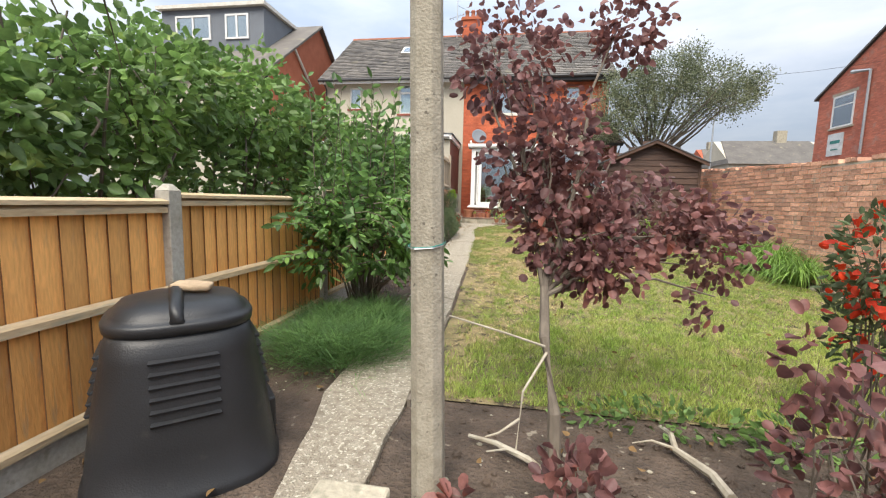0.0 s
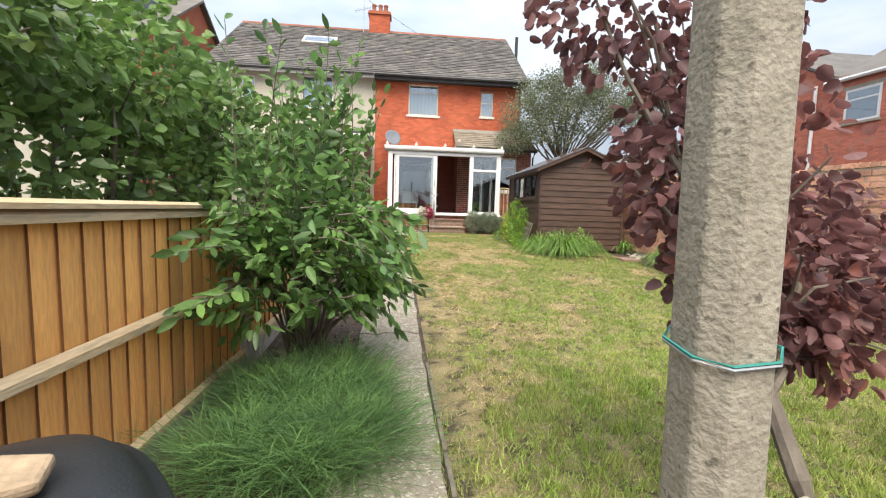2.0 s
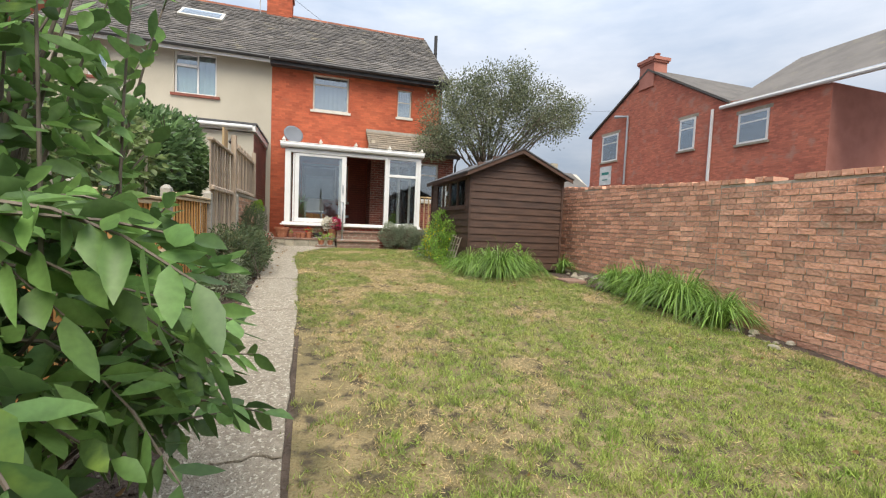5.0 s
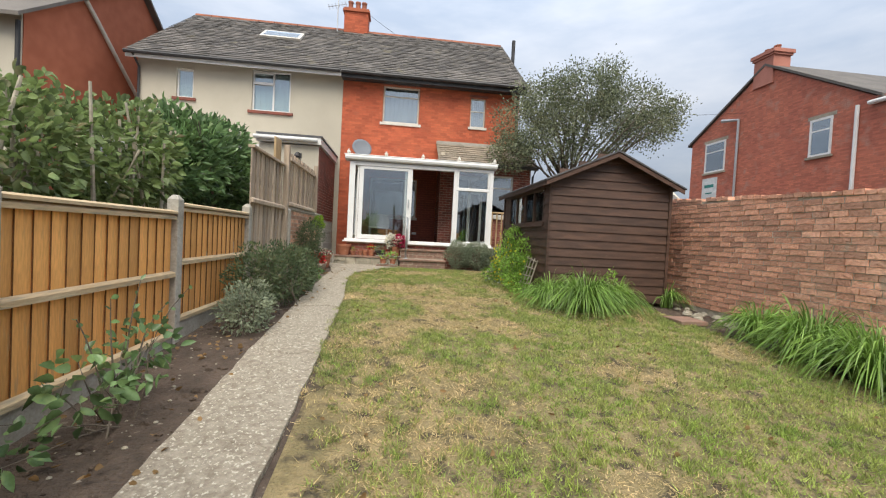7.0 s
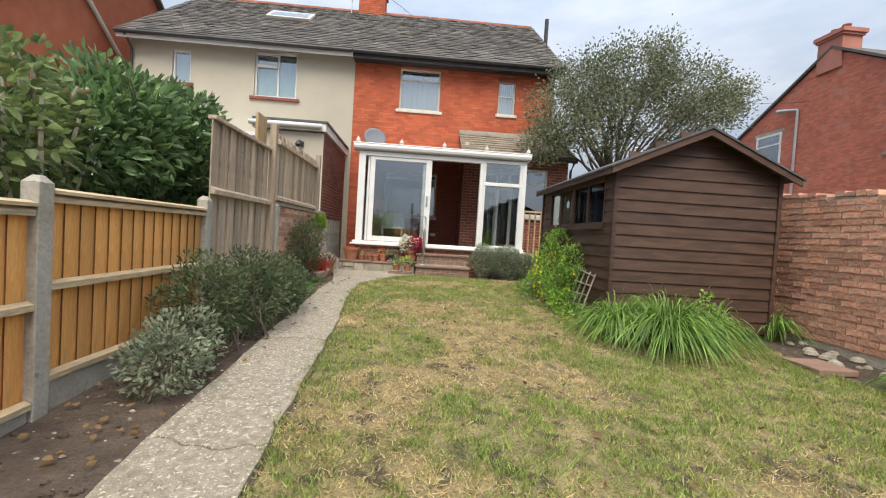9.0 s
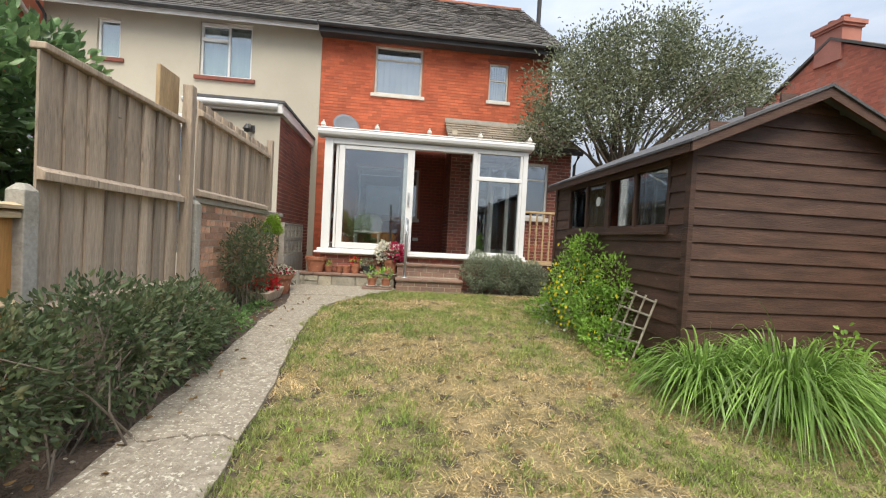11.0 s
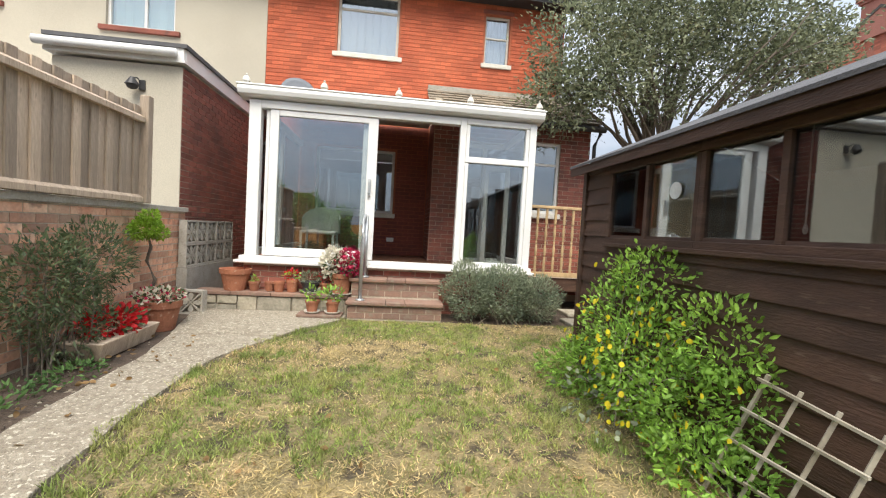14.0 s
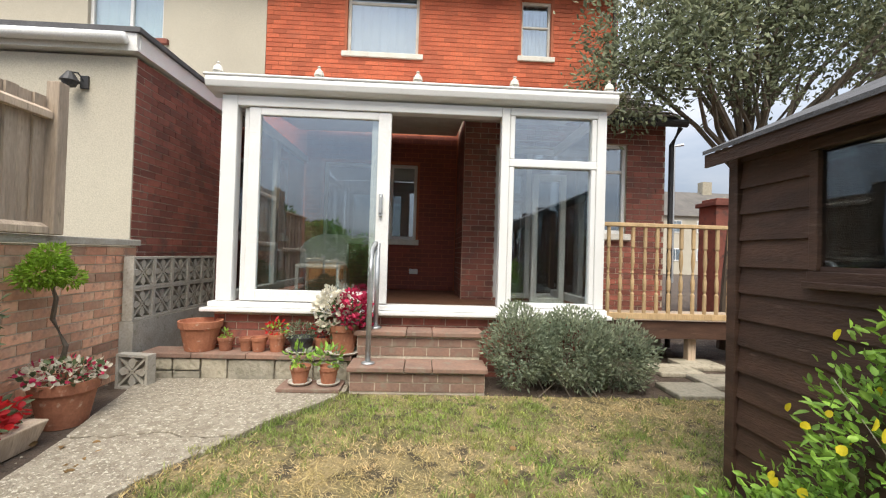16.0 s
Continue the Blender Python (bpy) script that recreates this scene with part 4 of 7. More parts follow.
f.box(2.30, 2.4, CY + 0.122, 16.95, 3.1, 3.2).box(2.30, 2.4, CY + 0.122, 16.95, 1.173, 1.26)
f.make("frame", UPVC, cv, bevel=0.008)
d = Shape()
d.box(-1.2, -1.09, CY + 0.02, CY + 0.075, 1.18, 3.095).box(0.07, 0.2, CY + 0.02, CY + 0.075, 1.18, 3.095).box(-1.09, 0.07, CY + 0.02, CY + 0.075, 1.18, 1.29).box(-1.09, 0.07, CY + 0.02, CY + 0.075, 3.02, 3.095)
d.box(0.0, 0.07, CY + 0.08, CY + 0.115, 1.18, 3.095).box(-1.255, -1.21, CY + 0.05, CY + 0.11, 1.18, 3.095)
d.make("sliding_door", UPVC, cv, bevel=0.006)
Shape().box(0.10, 0.135, CY - 0.02, CY + 0.018, 2.05, 2.28).box(0.105, 0.13, CY - 0.035, CY - 0.02, 2.08, 2.25).make("door_handle", STEEL, cv, bevel=0.005)
for x0, x1, z0, z1, yy in ((-1.09, 0.07, 1.29, 3.02, CY + 0.045), (1.45, 2.25, 1.22, 2.6, CY + 0.05), (1.45, 2.25, 2.68, 3.12, CY + 0.05)):
    g = Shape().box(x0, x1, yy, yy + 0.006, z0, z1).make("pane", GLASS, cv)
    g.visible_shadow = False
for x, ya, yb in ((-1.4, CY + 0.13, HY - 0.1), (2.35, CY + 0.13, 16.95)):
    g = Shape().box(x, x + 0.006, ya, yb, 1.262, 3.098).make("side_pane", GLASS, cv)
    g.visible_shadow = False
# inner ajar door leaf behind the fixed light
Shape().box(1.86, 1.93, 16.3, 16.36, 1.12, 2.7).box(2.2, 2.27, 16.3, 16.36, 1.12, 2.7).box(1.93, 2.2, 16.3, 16.36, 1.12, 1.2).box(1.93, 2.2, 16.3, 16.36, 2.62, 2.7).make("inner_door", UPVC, cv, bevel=0.006)
# eaves gutter with fascia and roof
gt = Shape().prism([(CY - 0.10, 3.24), (CY + 0.12, 3.2), (CY + 0.12, 3.33), (CY - 0.03, 3.36), (CY - 0.10, 3.35), (CY - 0.12, 3.3)], "x", -1.58, 2.47)
gt.box(-1.6, 2.49, CY - 0.115, CY - 0.08, 3.345, 3.37)
gt.make("gutter", UPVC, cv, bevel=0.01)
rb = Shape()
for i in range(5):
    x = -1.5 + i * 0.975
    rb.add([(x - 0.03, CY - 0.05, 3.37), (x + 0.03, CY - 0.05, 3.37), (x + 0.03, 18.15 if x < 1 else 16.9, 3.66 if x < 1 else 3.52), (x - 0.03, 18.15 if x < 1 else 16.9, 3.66 if x < 1 else 3.52), (x - 0.03, CY - 0.05, 3.42), (x + 0.03, CY - 0.05, 3.42), (x + 0.03, 18.15 if x < 1 else 16.9, 3.71 if x < 1 else 3.57), (x - 0.03, 18.15 if x < 1 else 16.9, 3.71 if x < 1 else 3.57)],
           [(3, 2, 1, 0), (4, 5, 6, 7), (0, 1, 5, 4), (1, 2, 6, 5), (2, 3, 7, 6), (3, 0, 4, 7)])
    rb.lathe([(0.05, 0), (0.04, 0.04), (0.012, 0.07), (0.02, 0.085), (0.002, 0.1)], (x, CY - 0.02, 3.415), 10)
rb.make("roof_bar", OLDWHITE, cv)
Shape().add([(-1.5, CY, 3.385), (2.42, CY, 3.385), (2.42, 16.95, 3.535), (1.04, 16.95, 3.535), (1.04, 18.15, 3.67), (-1.5, 18.15, 3.67), (-1.5, CY, 3.365), (2.42, CY, 3.365), (2.42, 16.95, 3.515), (1.04, 16.95, 3.515), (1.04, 18.15, 3.65), (-1.5, 18.15, 3.65)],
            [(0, 1, 2, 3), (0, 3, 4, 5), (9, 8, 7, 6), (11, 10, 9, 6), (0, 6, 7, 1)]).make("roof_sheet", OLDWHITE, cv)

# ---- neighbour's extension ----
ex = thing("neighbour_extension", (-3, 16.8, 0.5), "flat-roofed rendered extension with a brick side wall", "extension", kind="structure")
Shape().box(-3.75, -2.26, 15.46, 15.7, 0.3, 3.5).box(-3.75, -3.5, 15.702, HY - 0.012, 0.3, 3.5).make("front_wall", RENDERM, ex)
Shape().box(-2.5, -2.262, 15.702, HY - 0.012, 0.3, 3.52).make("side_wall", MORTAR, ex)
brick_field("bricks", DBRICK, ex, (-2.262, 15.47, 0.5), (0, 1, 0), 2.72, 3.0)
Shape().box(-3.8, -2.2, 15.38, HY - 0.012, 3.53, 3.56).box(-3.8, -2.21, 15.38, 15.42, 3.56, 3.7).box(-2.24, -2.2, 15.42, HY - 0.012, 3.56, 3.7).make("fascia", UPVC, ex)
Shape().box(-3.8, -2.17, 15.36, HY - 0.012, 3.703, 3.75).make("flat_roof", FELT, ex)
Shape().tube([(-3.85, 15.32, 3.62), (-2.28, 15.32, 3.62)], 0.055, 0.055, 8).make("gutter", UPVC, ex, smooth=True)
nl = Shape().lathe([(0.02, 0.07), (0.024, 0.09), (0.07, 0.014), (0.077, 0.0), (0.063, -0.007), (0.049, -0.042), (0.014, -0.056)], (-2.78, 15.35, 3.2), 12)
nl.tube([(-2.78, 15.35, 3.285), (-2.75, 15.4, 3.3), (-2.72, 15.44, 3.24)], 0.009).box(-2.755, -2.685, 15.435, 15.458, 3.17, 3.29)
tagged(nl.make("wall_lantern", DARK, smooth=False), "black wall lantern on the cream rendered wall", "lantern")
nc = thing("neighbour_conservatory", (-5.8, 16.8, 0.5), "white framed glazed garden room of the next house", "conservatory", kind="structure")
f = Shape().box(-8.2, -3.76, 16.1, 16.3, 0.3, 0.9)
f.make("base", RENDERM, nc)
f = Shape()
for x in (-8.2, -7.1, -6.0, -4.9, -3.9):
    f.box(x, x + 0.12, 16.1, 16.22, 0.902, 3.3)
f.box(-8.2, -3.76, 16.08, 16.24, 3.302, 3.46).box(-8.08, -3.9, 16.12, 16.2, 2.3, 2.4)
f.make("frame", UPVC, nc, bevel=0.006)
g = Shape().box(-8.1, -3.9, 16.15, 16.156, 0.91, 3.3).make("pane", HGLASS, nc)
g.visible_shadow = False
Shape().box(-8.2, -3.76, 16.02, HY - 0.012, 3.463, 3.55).make("roof", UPVC, nc)

# ---- brick house across the side street ----
rh = thing("street_house", (20, 22, 0.5), "large red brick house with a gable, chimney and white windows", "house", kind="structure")
RX = 17.5
s = Shape().prism([(14.0, 0), (28.1, 0), (28.1, 7.75), (23.2, 10.5), (18.3, 7.5), (14.0, 7.1)], "x", RX, 27.0)
s.make("wall", SMORTAR, rh)
def oblique_window(y0, y1, z0, z1):
    w = thing("window", (RX, (y0 + y1) / 2, z0), "", "")
    under(w, rh)
    q = Shape().box(RX - 0.04, RX + 0.05, y0, y0 + 0.09, z0, z1).box(RX - 0.04, RX + 0.05, y1 - 0.09, y1, z0, z1).box(RX - 0.04, RX + 0.05, y0 + 0.09, y1 - 0.09, z0, z0 + 0.09).box(RX - 0.04, RX + 0.05, y0 + 0.09, y1 - 0.09, z1 - 0.09, z1)
    q.box(RX - 0.03, RX + 0.04, y0 + 0.09, y1 - 0.09, z0 + (z1 - z0) * 0.66, z0 + (z1 - z0) * 0.66 + 0.06)
    q.make("frame", UPVC, w)
    Shape().box(RX - 0.02, RX - 0.014, y0 + 0.09, y1 - 0.09, z0 + 0.09, z1 - 0.09).make("pane", HGLASS, w)
    # added dark sheet behind the pane paints the unlit room
    Shape().box(RX - 0.012, RX - 0.008, y0 + 0.09, y1 - 0.09, z0 + 0.09, z1 - 0.09).make("blind", DARKIN, w)
    Shape().box(RX - 0.1, RX, y0 - 0.08, y1 + 0.08, z0 - 0.1, z0 - 0.003).make("sill", STONE, w)
    Shape().box(RX - 0.02, RX, y0 - 0.12, y1 + 0.12, z1 + 0.003, z1 + 0.16).make("lintel", STONE, w)
for w in ((25.45, 26.95, 5.8, 7.5), (19.8, 20.75, 5.6, 7.2), (16.2, 17.55, 5.4, 6.74)):
    oblique_window(*w)
brick_field("bricks", SBRICK, rh, (RX, 28.1, 3.0), (0, -1, 0), 14.1, 4.05, [(28.1 - b, 28.1 - a_, c - 3.0, d_ - 3.0) for a_, b, c, d_ in ((25.45, 26.95, 5.8, 7.5), (19.8, 20.75, 5.6, 7.2), (16.2, 17.55, 5.4, 6.74))], length=0.225)
gbl = Shape()
rnd = random.Random(12)
for r in range(46):
    z = 7.06 + r * 0.075
    ya = 18.3 + max(0, (z + 0.07 - 7.5) / 3.0 * 4.9)
    yb = 28.1 - max(0, (z + 0.07 - 7.75) / 2.75 * 4.9)
    y = ya - (r % 2) * 0.11
    while y < yb:
        a_, b = max(y, ya) + 0.005, min(y + 0.225, yb) - 0.005
        y += 0.225
        if b - a_ > 0.04 and not any(b > p[0] - 0.1 and a_ < p[1] + 0.1 and z < p[2] for p in ((25.45, 26.95, 7.66), (19.8, 20.75, 7.36))):
            gbl.add([(RX - 0.008, b, z), (RX - 0.008, a_, z), (RX - 0.008, a_, z + 0.065), (RX - 0.008, b, z + 0.065)], [(0, 1, 2, 3)])
tagged(gbl.make("gable_bricks", SBRICK, rh), kind="stuff")
r_ = Shape()
for lo, hi in (((28.35, 7.62), (23.2, 10.56)), ((18.0, 7.38), (23.2, 10.56))):
    r_.add([(RX - 0.12, lo[0], lo[1]), (27, lo[0], lo[1]), (27, hi[0], hi[1]), (RX - 0.12, hi[0], hi[1]), (RX - 0.12, lo[0], lo[1] + 0.12), (27, lo[0], lo[1] + 0.12), (27, hi[0], hi[1] + 0.12), (RX - 0.12, hi[0], hi[1] + 0.12)], [(3, 2, 1, 0), (4, 5, 6, 7), (0, 1, 5, 4), (1, 2, 6, 5), (2, 3, 7, 6), (3, 0, 4, 7)])
r_.add([(RX - 0.2, 9.0, 7.2), (RX - 0.2, 18.2, 7.3), (22, 18.2, 10.2), (22, 9.0, 10.2)], [(0, 1, 2, 3)])
r_.make("roof", TILE, rh)
Shape().box(RX - 0.1, RX + 0.8, 22.75, 23.85, 9.6, 10.95).box(RX - 0.16, RX + 0.86, 22.68, 23.92, 10.95, 11.05).box(RX - 0.22, RX + 0.92, 22.62, 23.98, 11.05, 11.22).make("chimney", SMORTAR, rh)
for y in (23.05, 23.55):
    Shape().lathe([(0.17, 0), (0.13, 0.22), (0.16, 0.25), (0.16, 0.3)], (RX + 0.35, y, 11.22), 12).make("chimney_pot", REDTILE, rh)
Shape().tube([(RX - 0.08, 18.85, 7.3), (RX - 0.08, 18.85, 1)], 0.07, 0.07, 8).tube([(RX - 0.15, 18.4, 7.25), (RX - 0.15, 9, 7.05)], 0.09, 0.09, 8).make("downpipe", UPVC, rh)
Shape().box(RX - 0.05, RX - 0.012, 25.9, 27.0, 4.3, 5.5).make("sign_board", POSTER, rh)
Shape().box(RX - 0.06, RX - 0.052, 26.1, 26.8, 4.95, 5.12).box(RX - 0.06, RX - 0.052, 26.2, 26.7, 4.6, 4.66).make("sign_bar", TEAL, rh)
Shape().tube([(RX - 0.1, 24.6, 4.2), (RX - 0.1, 24.6, 8.3)], 0.06, 0.06, 8).tube([(RX - 0.1, 24.6, 8.3), (RX - 0.3, 25.5, 8.45)], 0.06, 0.1, 8).make("lamp_bracket", STEEL, rh)

# ---- shed ----
shed = thing("garden_shed", (3.25, 12.1, 0.42), "dark brown stained wooden shed with a felt roof", "shed")
SX0, SX1, SY0, SY1, SZ = 2.27, 4.28, 10.75, 13.5, 0.42
PK = (3.27, 2.78)


def eave_z(x):
    return 2.33 + (PK[1] - 2.33) * (1 - abs(x - PK[0]) / (PK[0] - SX0 if x < PK[0] else SX1 - PK[0]))


inner = Shape()
inner.prism([(SX0 + 0.03, SZ), (SX1 - 0.03, SZ), (SX1 - 0.03, 2.27), (PK[0], 2.7), (SX0 + 0.03, 2.27)], "y", SY0 + 0.02, SY0 + 0.05)
inner.prism([(SX0 + 0.03, SZ), (SX1 - 0.03, SZ), (SX1 - 0.03, 2.27), (PK[0], 2.7), (SX0 + 0.03, 2.27)], "y", SY1 - 0.05, SY1 - 0.02)
inner.box(SX1 - 0.06, SX1 - 0.03, SY0 + 0.05, SY1 - 0.05, SZ, 2.27).box(SX0 + 0.03, SX1 - 0.06, SY0 + 0.05, SY1 - 0.05, SZ - 0.05, SZ + 0.02)
inner.box(SX0 + 0.022, SX0 + 0.04, SY0 + 0.05, SY1 - 0.05, SZ, 1.64)
inner.make("lining", SHEDM, shed)
k = 17
bh = (2.78 - SZ) / k
rnd = random.Random(21)
for i in range(k):
    z0, z1 = SZ + i * bh, SZ + (i + 1) * bh + 0.012
    xa, xb = SX0 + 0.0, SX1
    if z0 > 2.31:
        fr_ = (2.76 - z0) / (2.76 - 2.31)
        xa, xb = PK[0] - fr_ * (PK[0] - SX0), PK[0] + fr_ * (SX1 - PK[0])
    if xb - xa < 0.12:
        continue
    o_ = rnd.uniform(-0.002, 0.003)
    Shape().add([(xa, SY0 - 0.022 - o_, z0), (xb, SY0 - 0.022 + o_, z0), (xb, SY0 - 0.004, z1), (xa, SY0 - 0.004, z1), (xa, SY0 + 0.01, z0), (xb, SY0 + 0.01, z0), (xb, SY0 + 0.01, z1), (xa, SY0 + 0.01, z1)],
                [(0, 1, 2, 3), (1, 0, 4, 5), (1, 5, 6, 2), (3, 7, 4, 0), (3, 2, 6, 7), (5, 4, 7, 6)]).make("board", SHEDM, shed)
gaps = [(11.03, 12.02), (12.10, 13.06)]
for i in range(k):
    z0, z1 = SZ + i * bh, SZ + (i + 1) * bh + 0.012
    if z0 > 2.24:
        break
    spans = [(SY0 + 0.03, SY1)] if z0 < 1.55 or z0 > 2.12 else [(SY0 + 0.03, 11.0), (12.05, 12.08), (13.09, SY1)]
    for a, b in spans:
        for sgn, xx in ((-1, SX0), (1, SX1)):
            if sgn == 1:
                if (a, b) != spans[0]:
                    continue
                b2 = SY1
            else:
                b2 = b
            Shape().add([(xx + sgn * 0.022, a, z0), (xx + sgn * 0.022, b2, z0), (xx + sgn * 0.004, b2, z1), (xx + sgn * 0.004, a, z1), (xx - sgn * 0.012, a, z0), (xx - sgn * 0.012, b2, z0), (xx - sgn * 0.012, b2, z1), (xx - sgn * 0.012, a, z1)],
                        [(0, 1, 2, 3), (1, 0, 4, 5), (1, 5, 6, 2), (3, 7, 4, 0), (3, 2, 6, 7), (5, 4, 7, 6)]).make("board", SHEDM, shed)
for x, y in ((SX0 - 0.0115, SY0 - 0.0025), (SX1 + 0.0115, SY0 - 0.0025), (SX0 - 0.0115, SY1 + 0.035)):
    Shape().box(x - 0.0235, x + 0.0235, y - 0.0325, y + 0.0325, SZ, 2.32).make("corner_batten", SHEDM, shed, bevel=0.004)
wf = Shape()
for a, b in gaps:
    wf.box(SX0 - 0.03, SX0 + 0.02, a - 0.04, b + 0.04, 1.60, 1.66).box(SX0 - 0.03, SX0 + 0.02, a - 0.04, b + 0.04, 2.19, 2.24)
    for y in (a - 0.04, (a + b) / 2 - 0.02, b):
        wf.box(SX0 - 0.022, SX0 + 0.012, y, y + 0.04, 1.662, 2.188)
wf.box(SX0 - 0.055, SX0 - 0.032, 10.98, 13.1, 1.585, 1.615)
wf.make("window_frame", SHEDM, shed, bevel=0.004)
for a, b in gaps:
    g = Shape().box(SX0 + 0.0, SX0 + 0.005, a, b, 1.66, 2.19).make("pane", SGLASS, shed)
    g.visible_shadow = False
Shape().box(SX0 + 0.014, SX0 + 0.024, 12.12, 12.60, 1.662, 2.188).make("hardboard_sheet", mat("tan_board", (0.58, 0.42, 0.25), (0.48, 0.34, 0.19), 5.0, 0.8), shed)
Shape().lathe([(0.001, 0), (0.055, 0.0), (0.055, 0.006), (0.001, 0.006)], (0, 0, 0), 16).make("white_disc", POSTER, shed)
bpy.context.view_layer.update()
dsk = [o for o in shed.children if o.name.startswith("white_disc")][0]
dsk.matrix_parent_inverse = Matrix.Translation(-Vector(shed.location))
dsk.location, dsk.rotation_euler = (SX0 - 0.008, 12.28, 1.98), (0, radians(-90), 0)
rf = Shape()
for sg, xe in ((-1, SX0 - 0.165), (1, SX1 + 0.165)):
    ze = PK[1] + 0.05 - abs(xe - PK[0]) * 0.45
    rf.add([(PK[0], SY0 - 0.19, PK[1] + 0.05), (PK[0], SY1 + 0.1, PK[1] + 0.05), (xe, SY1 + 0.1, ze), (xe, SY0 - 0.19, ze), (PK[0], SY0 - 0.19, PK[1] + 0.025), (PK[0], SY1 + 0.1, PK[1] + 0.025), (xe, SY1 + 0.1, ze - 0.022), (xe, SY0 - 0.19, ze - 0.022)],
           [(0, 1, 2, 3), (7, 6, 5, 4), (3, 2, 6, 7), (0, 3, 7, 4), (1, 5, 6, 2)])
rf.make("roof", FELT, shed)
Shape().tube([(SX0 + 0.07, 11.49, 2.22), (SX0 + 0.07, 11.485, 1.76)], 0.004, 0.004, 5).lathe([(0.006, 0), (0.012, -0.03), (0.004, -0.045)], (SX0 + 0.07, 11.485, 1.76), 8).make("pull_cord", POSTER, shed)
bg = Shape()
for xe in (SX0 - 0.145, SX1 + 0.145):
    ze = PK[1] + 0.05 - abs(xe - PK[0]) * 0.45
    bg.add([(PK[0], SY0 - 0.175, PK[1] + 0.02), (xe, SY0 - 0.175, ze - 0.028), (xe, SY0 - 0.175, ze - 0.10), (PK[0], SY0 - 0.175, PK[1] - 0.055), (PK[0], SY0 - 0.152, PK[1] + 0.02), (xe, SY0 - 0.152, ze - 0.028), (xe, SY0 - 0.152, ze - 0.10), (PK[0], SY0 - 0.152, PK[1] - 0.055)],
           [(0, 1, 2, 3), (7, 6, 5, 4), (0, 4, 5, 1), (1, 5, 6, 2), (2, 6, 7, 3)])
bg.box(SX0 - 0.152, SX0 - 0.135, SY0 - 0.15, SY1 + 0.1, 2.215, 2.285).make("barge_board", SHEDM, shed)

# ---- steps, ledge, deck ----
st = thing("garden_steps", (0.55, 15.2, 0.47), "two red brick steps with paved treads", "steps", kind="structure")
Shape().box(-0.04, 1.12, 14.93, 15.49, 0.35, 0.668).box(-0.03, 1.11, 15.23, 15.488, 0.67, 0.918).make("body", MORTAR, st)
brick_field("bricks", SLABRED, st, (-0.04, 14.93, 0.5), (1, 0, 0), 1.16, 0.16, course=0.08)
brick_field("bricks", SLABRED, st, (-0.03, 15.23, 0.735), (1, 0, 0), 1.14, 0.17, course=0.085)
for z, y0, y1 in ((0.67, 14.89, 15.225), (0.92, 15.19, 15.47)):
    for a, b in ((-0.06, 0.42), (0.425, 0.66), (0.665, 1.14)):
        Shape().box(a, b, y0, y1, z + 0.002, z + 0.045).make("tread", SLABRED, st, bevel=0.008)
lg = thing("stone_ledge", (-1.0, 15.35, 0.47), "low pale stone ledge with red paving on top", "ledge", kind="structure")
Shape().box(-1.92, -0.08, 15.235, 15.455, 0.4, 0.69).make("core", MORTAR, lg)
rnd = random.Random(8)
x = -1.93
while x < -0.15:
    w = rnd.uniform(0.22, 0.42)
    x1 = min(x + w, -0.07)
    if rnd.random() < 0.5:
        Shape().box(x + 0.006, x1 - 0.006, 15.2, 15.233, 0.45, 0.685).make("stone", STONE, lg, bevel=0.012)
    else:
        Shape().box(x + 0.006, x1 - 0.006, 15.205, 15.233, 0.45, 0.57).make("stone", STONE, lg, bevel=0.012)
        Shape().box(x + 0.006, x1 - 0.006, 15.195, 15.233, 0.58, 0.685).make("stone", STONE, lg, bevel=0.012)
    x = x1
for a, b in ((-1.95, -1.5), (-1.495, -1.02), (-1.015, -0.54), (-0.535, -0.07)):
    Shape().box(a, b, 15.18, 15.45, 0.692, 0.735).make("paver", SLABRED, lg, bevel=0.006)
dk = thing("raised_deck", (3.5, 16.5, 0.5), "raised wooden deck with a turned balustrade", "deck")
Shape().box(2.44, 4.9, 16.02, 16.98, 0.94, 1.0).make("platform", GREYW, dk)
Shape().box(2.44, 4.9, 16.0, 16.018, 0.8, 1.0).make("fascia", SHEDM, dk)
for x in (2.5, 3.7, 4.8):
    Shape().box(x, x + 0.09, 16.1, 16.19, 0.4, 0.938).make("leg", GREYW, dk)
Shape().box(2.42, 4.9, 15.95, 16.02, 2.07, 2.115).make("top_rail", BALW, dk, bevel=0.008)
Shape().box(2.42, 4.9, 15.96, 16.0, 1.02, 1.09).make("bottom_rail", BALW, dk, bevel=0.006)
bal = Shape().lathe([(0.022, 0), (0.022, 0.22), (0.012, 0.24), (0.02, 0.27), (0.023, 0.36), (0.012, 0.44), (0.018, 0.46), (0.012, 0.48), (0.023, 0.58), (0.019, 0.68), (0.012, 0.73), (0.022, 0.75), (0.022, 0.985)], (0, 0, 0), 8)
me = None
for i in range(17):
    if me is None:
        b = bal.make("baluster", BALW, None, smooth=False)
        me = b.data
    else:
        b = new("baluster", me)
    b.location = (2.52 + i * 0.142, 15.98, 1.088)
    under(b, dk)
for x, y in ((3.3, 15.75), (3.55, 15.35), (3.05, 15.05), (3.75, 16.0)):
    tagged(Shape().box(x - 0.24, x + 0.24, y - 0.2, y + 0.2, gz(y), gz(y) + 0.05).make("stepping_stone", STONE, bevel=0.012), "flat grey stepping stone in the grass", "stepping stone", "stepping stones")
hr = Shape().tube([(0.1, 15.02, 0.715), (0.1, 15.02, 1.45), (0.1, 15.04, 1.58), (0.1, 15.12, 1.7), (0.1, 15.36, 1.78)], 0.024, 0.024, 10)
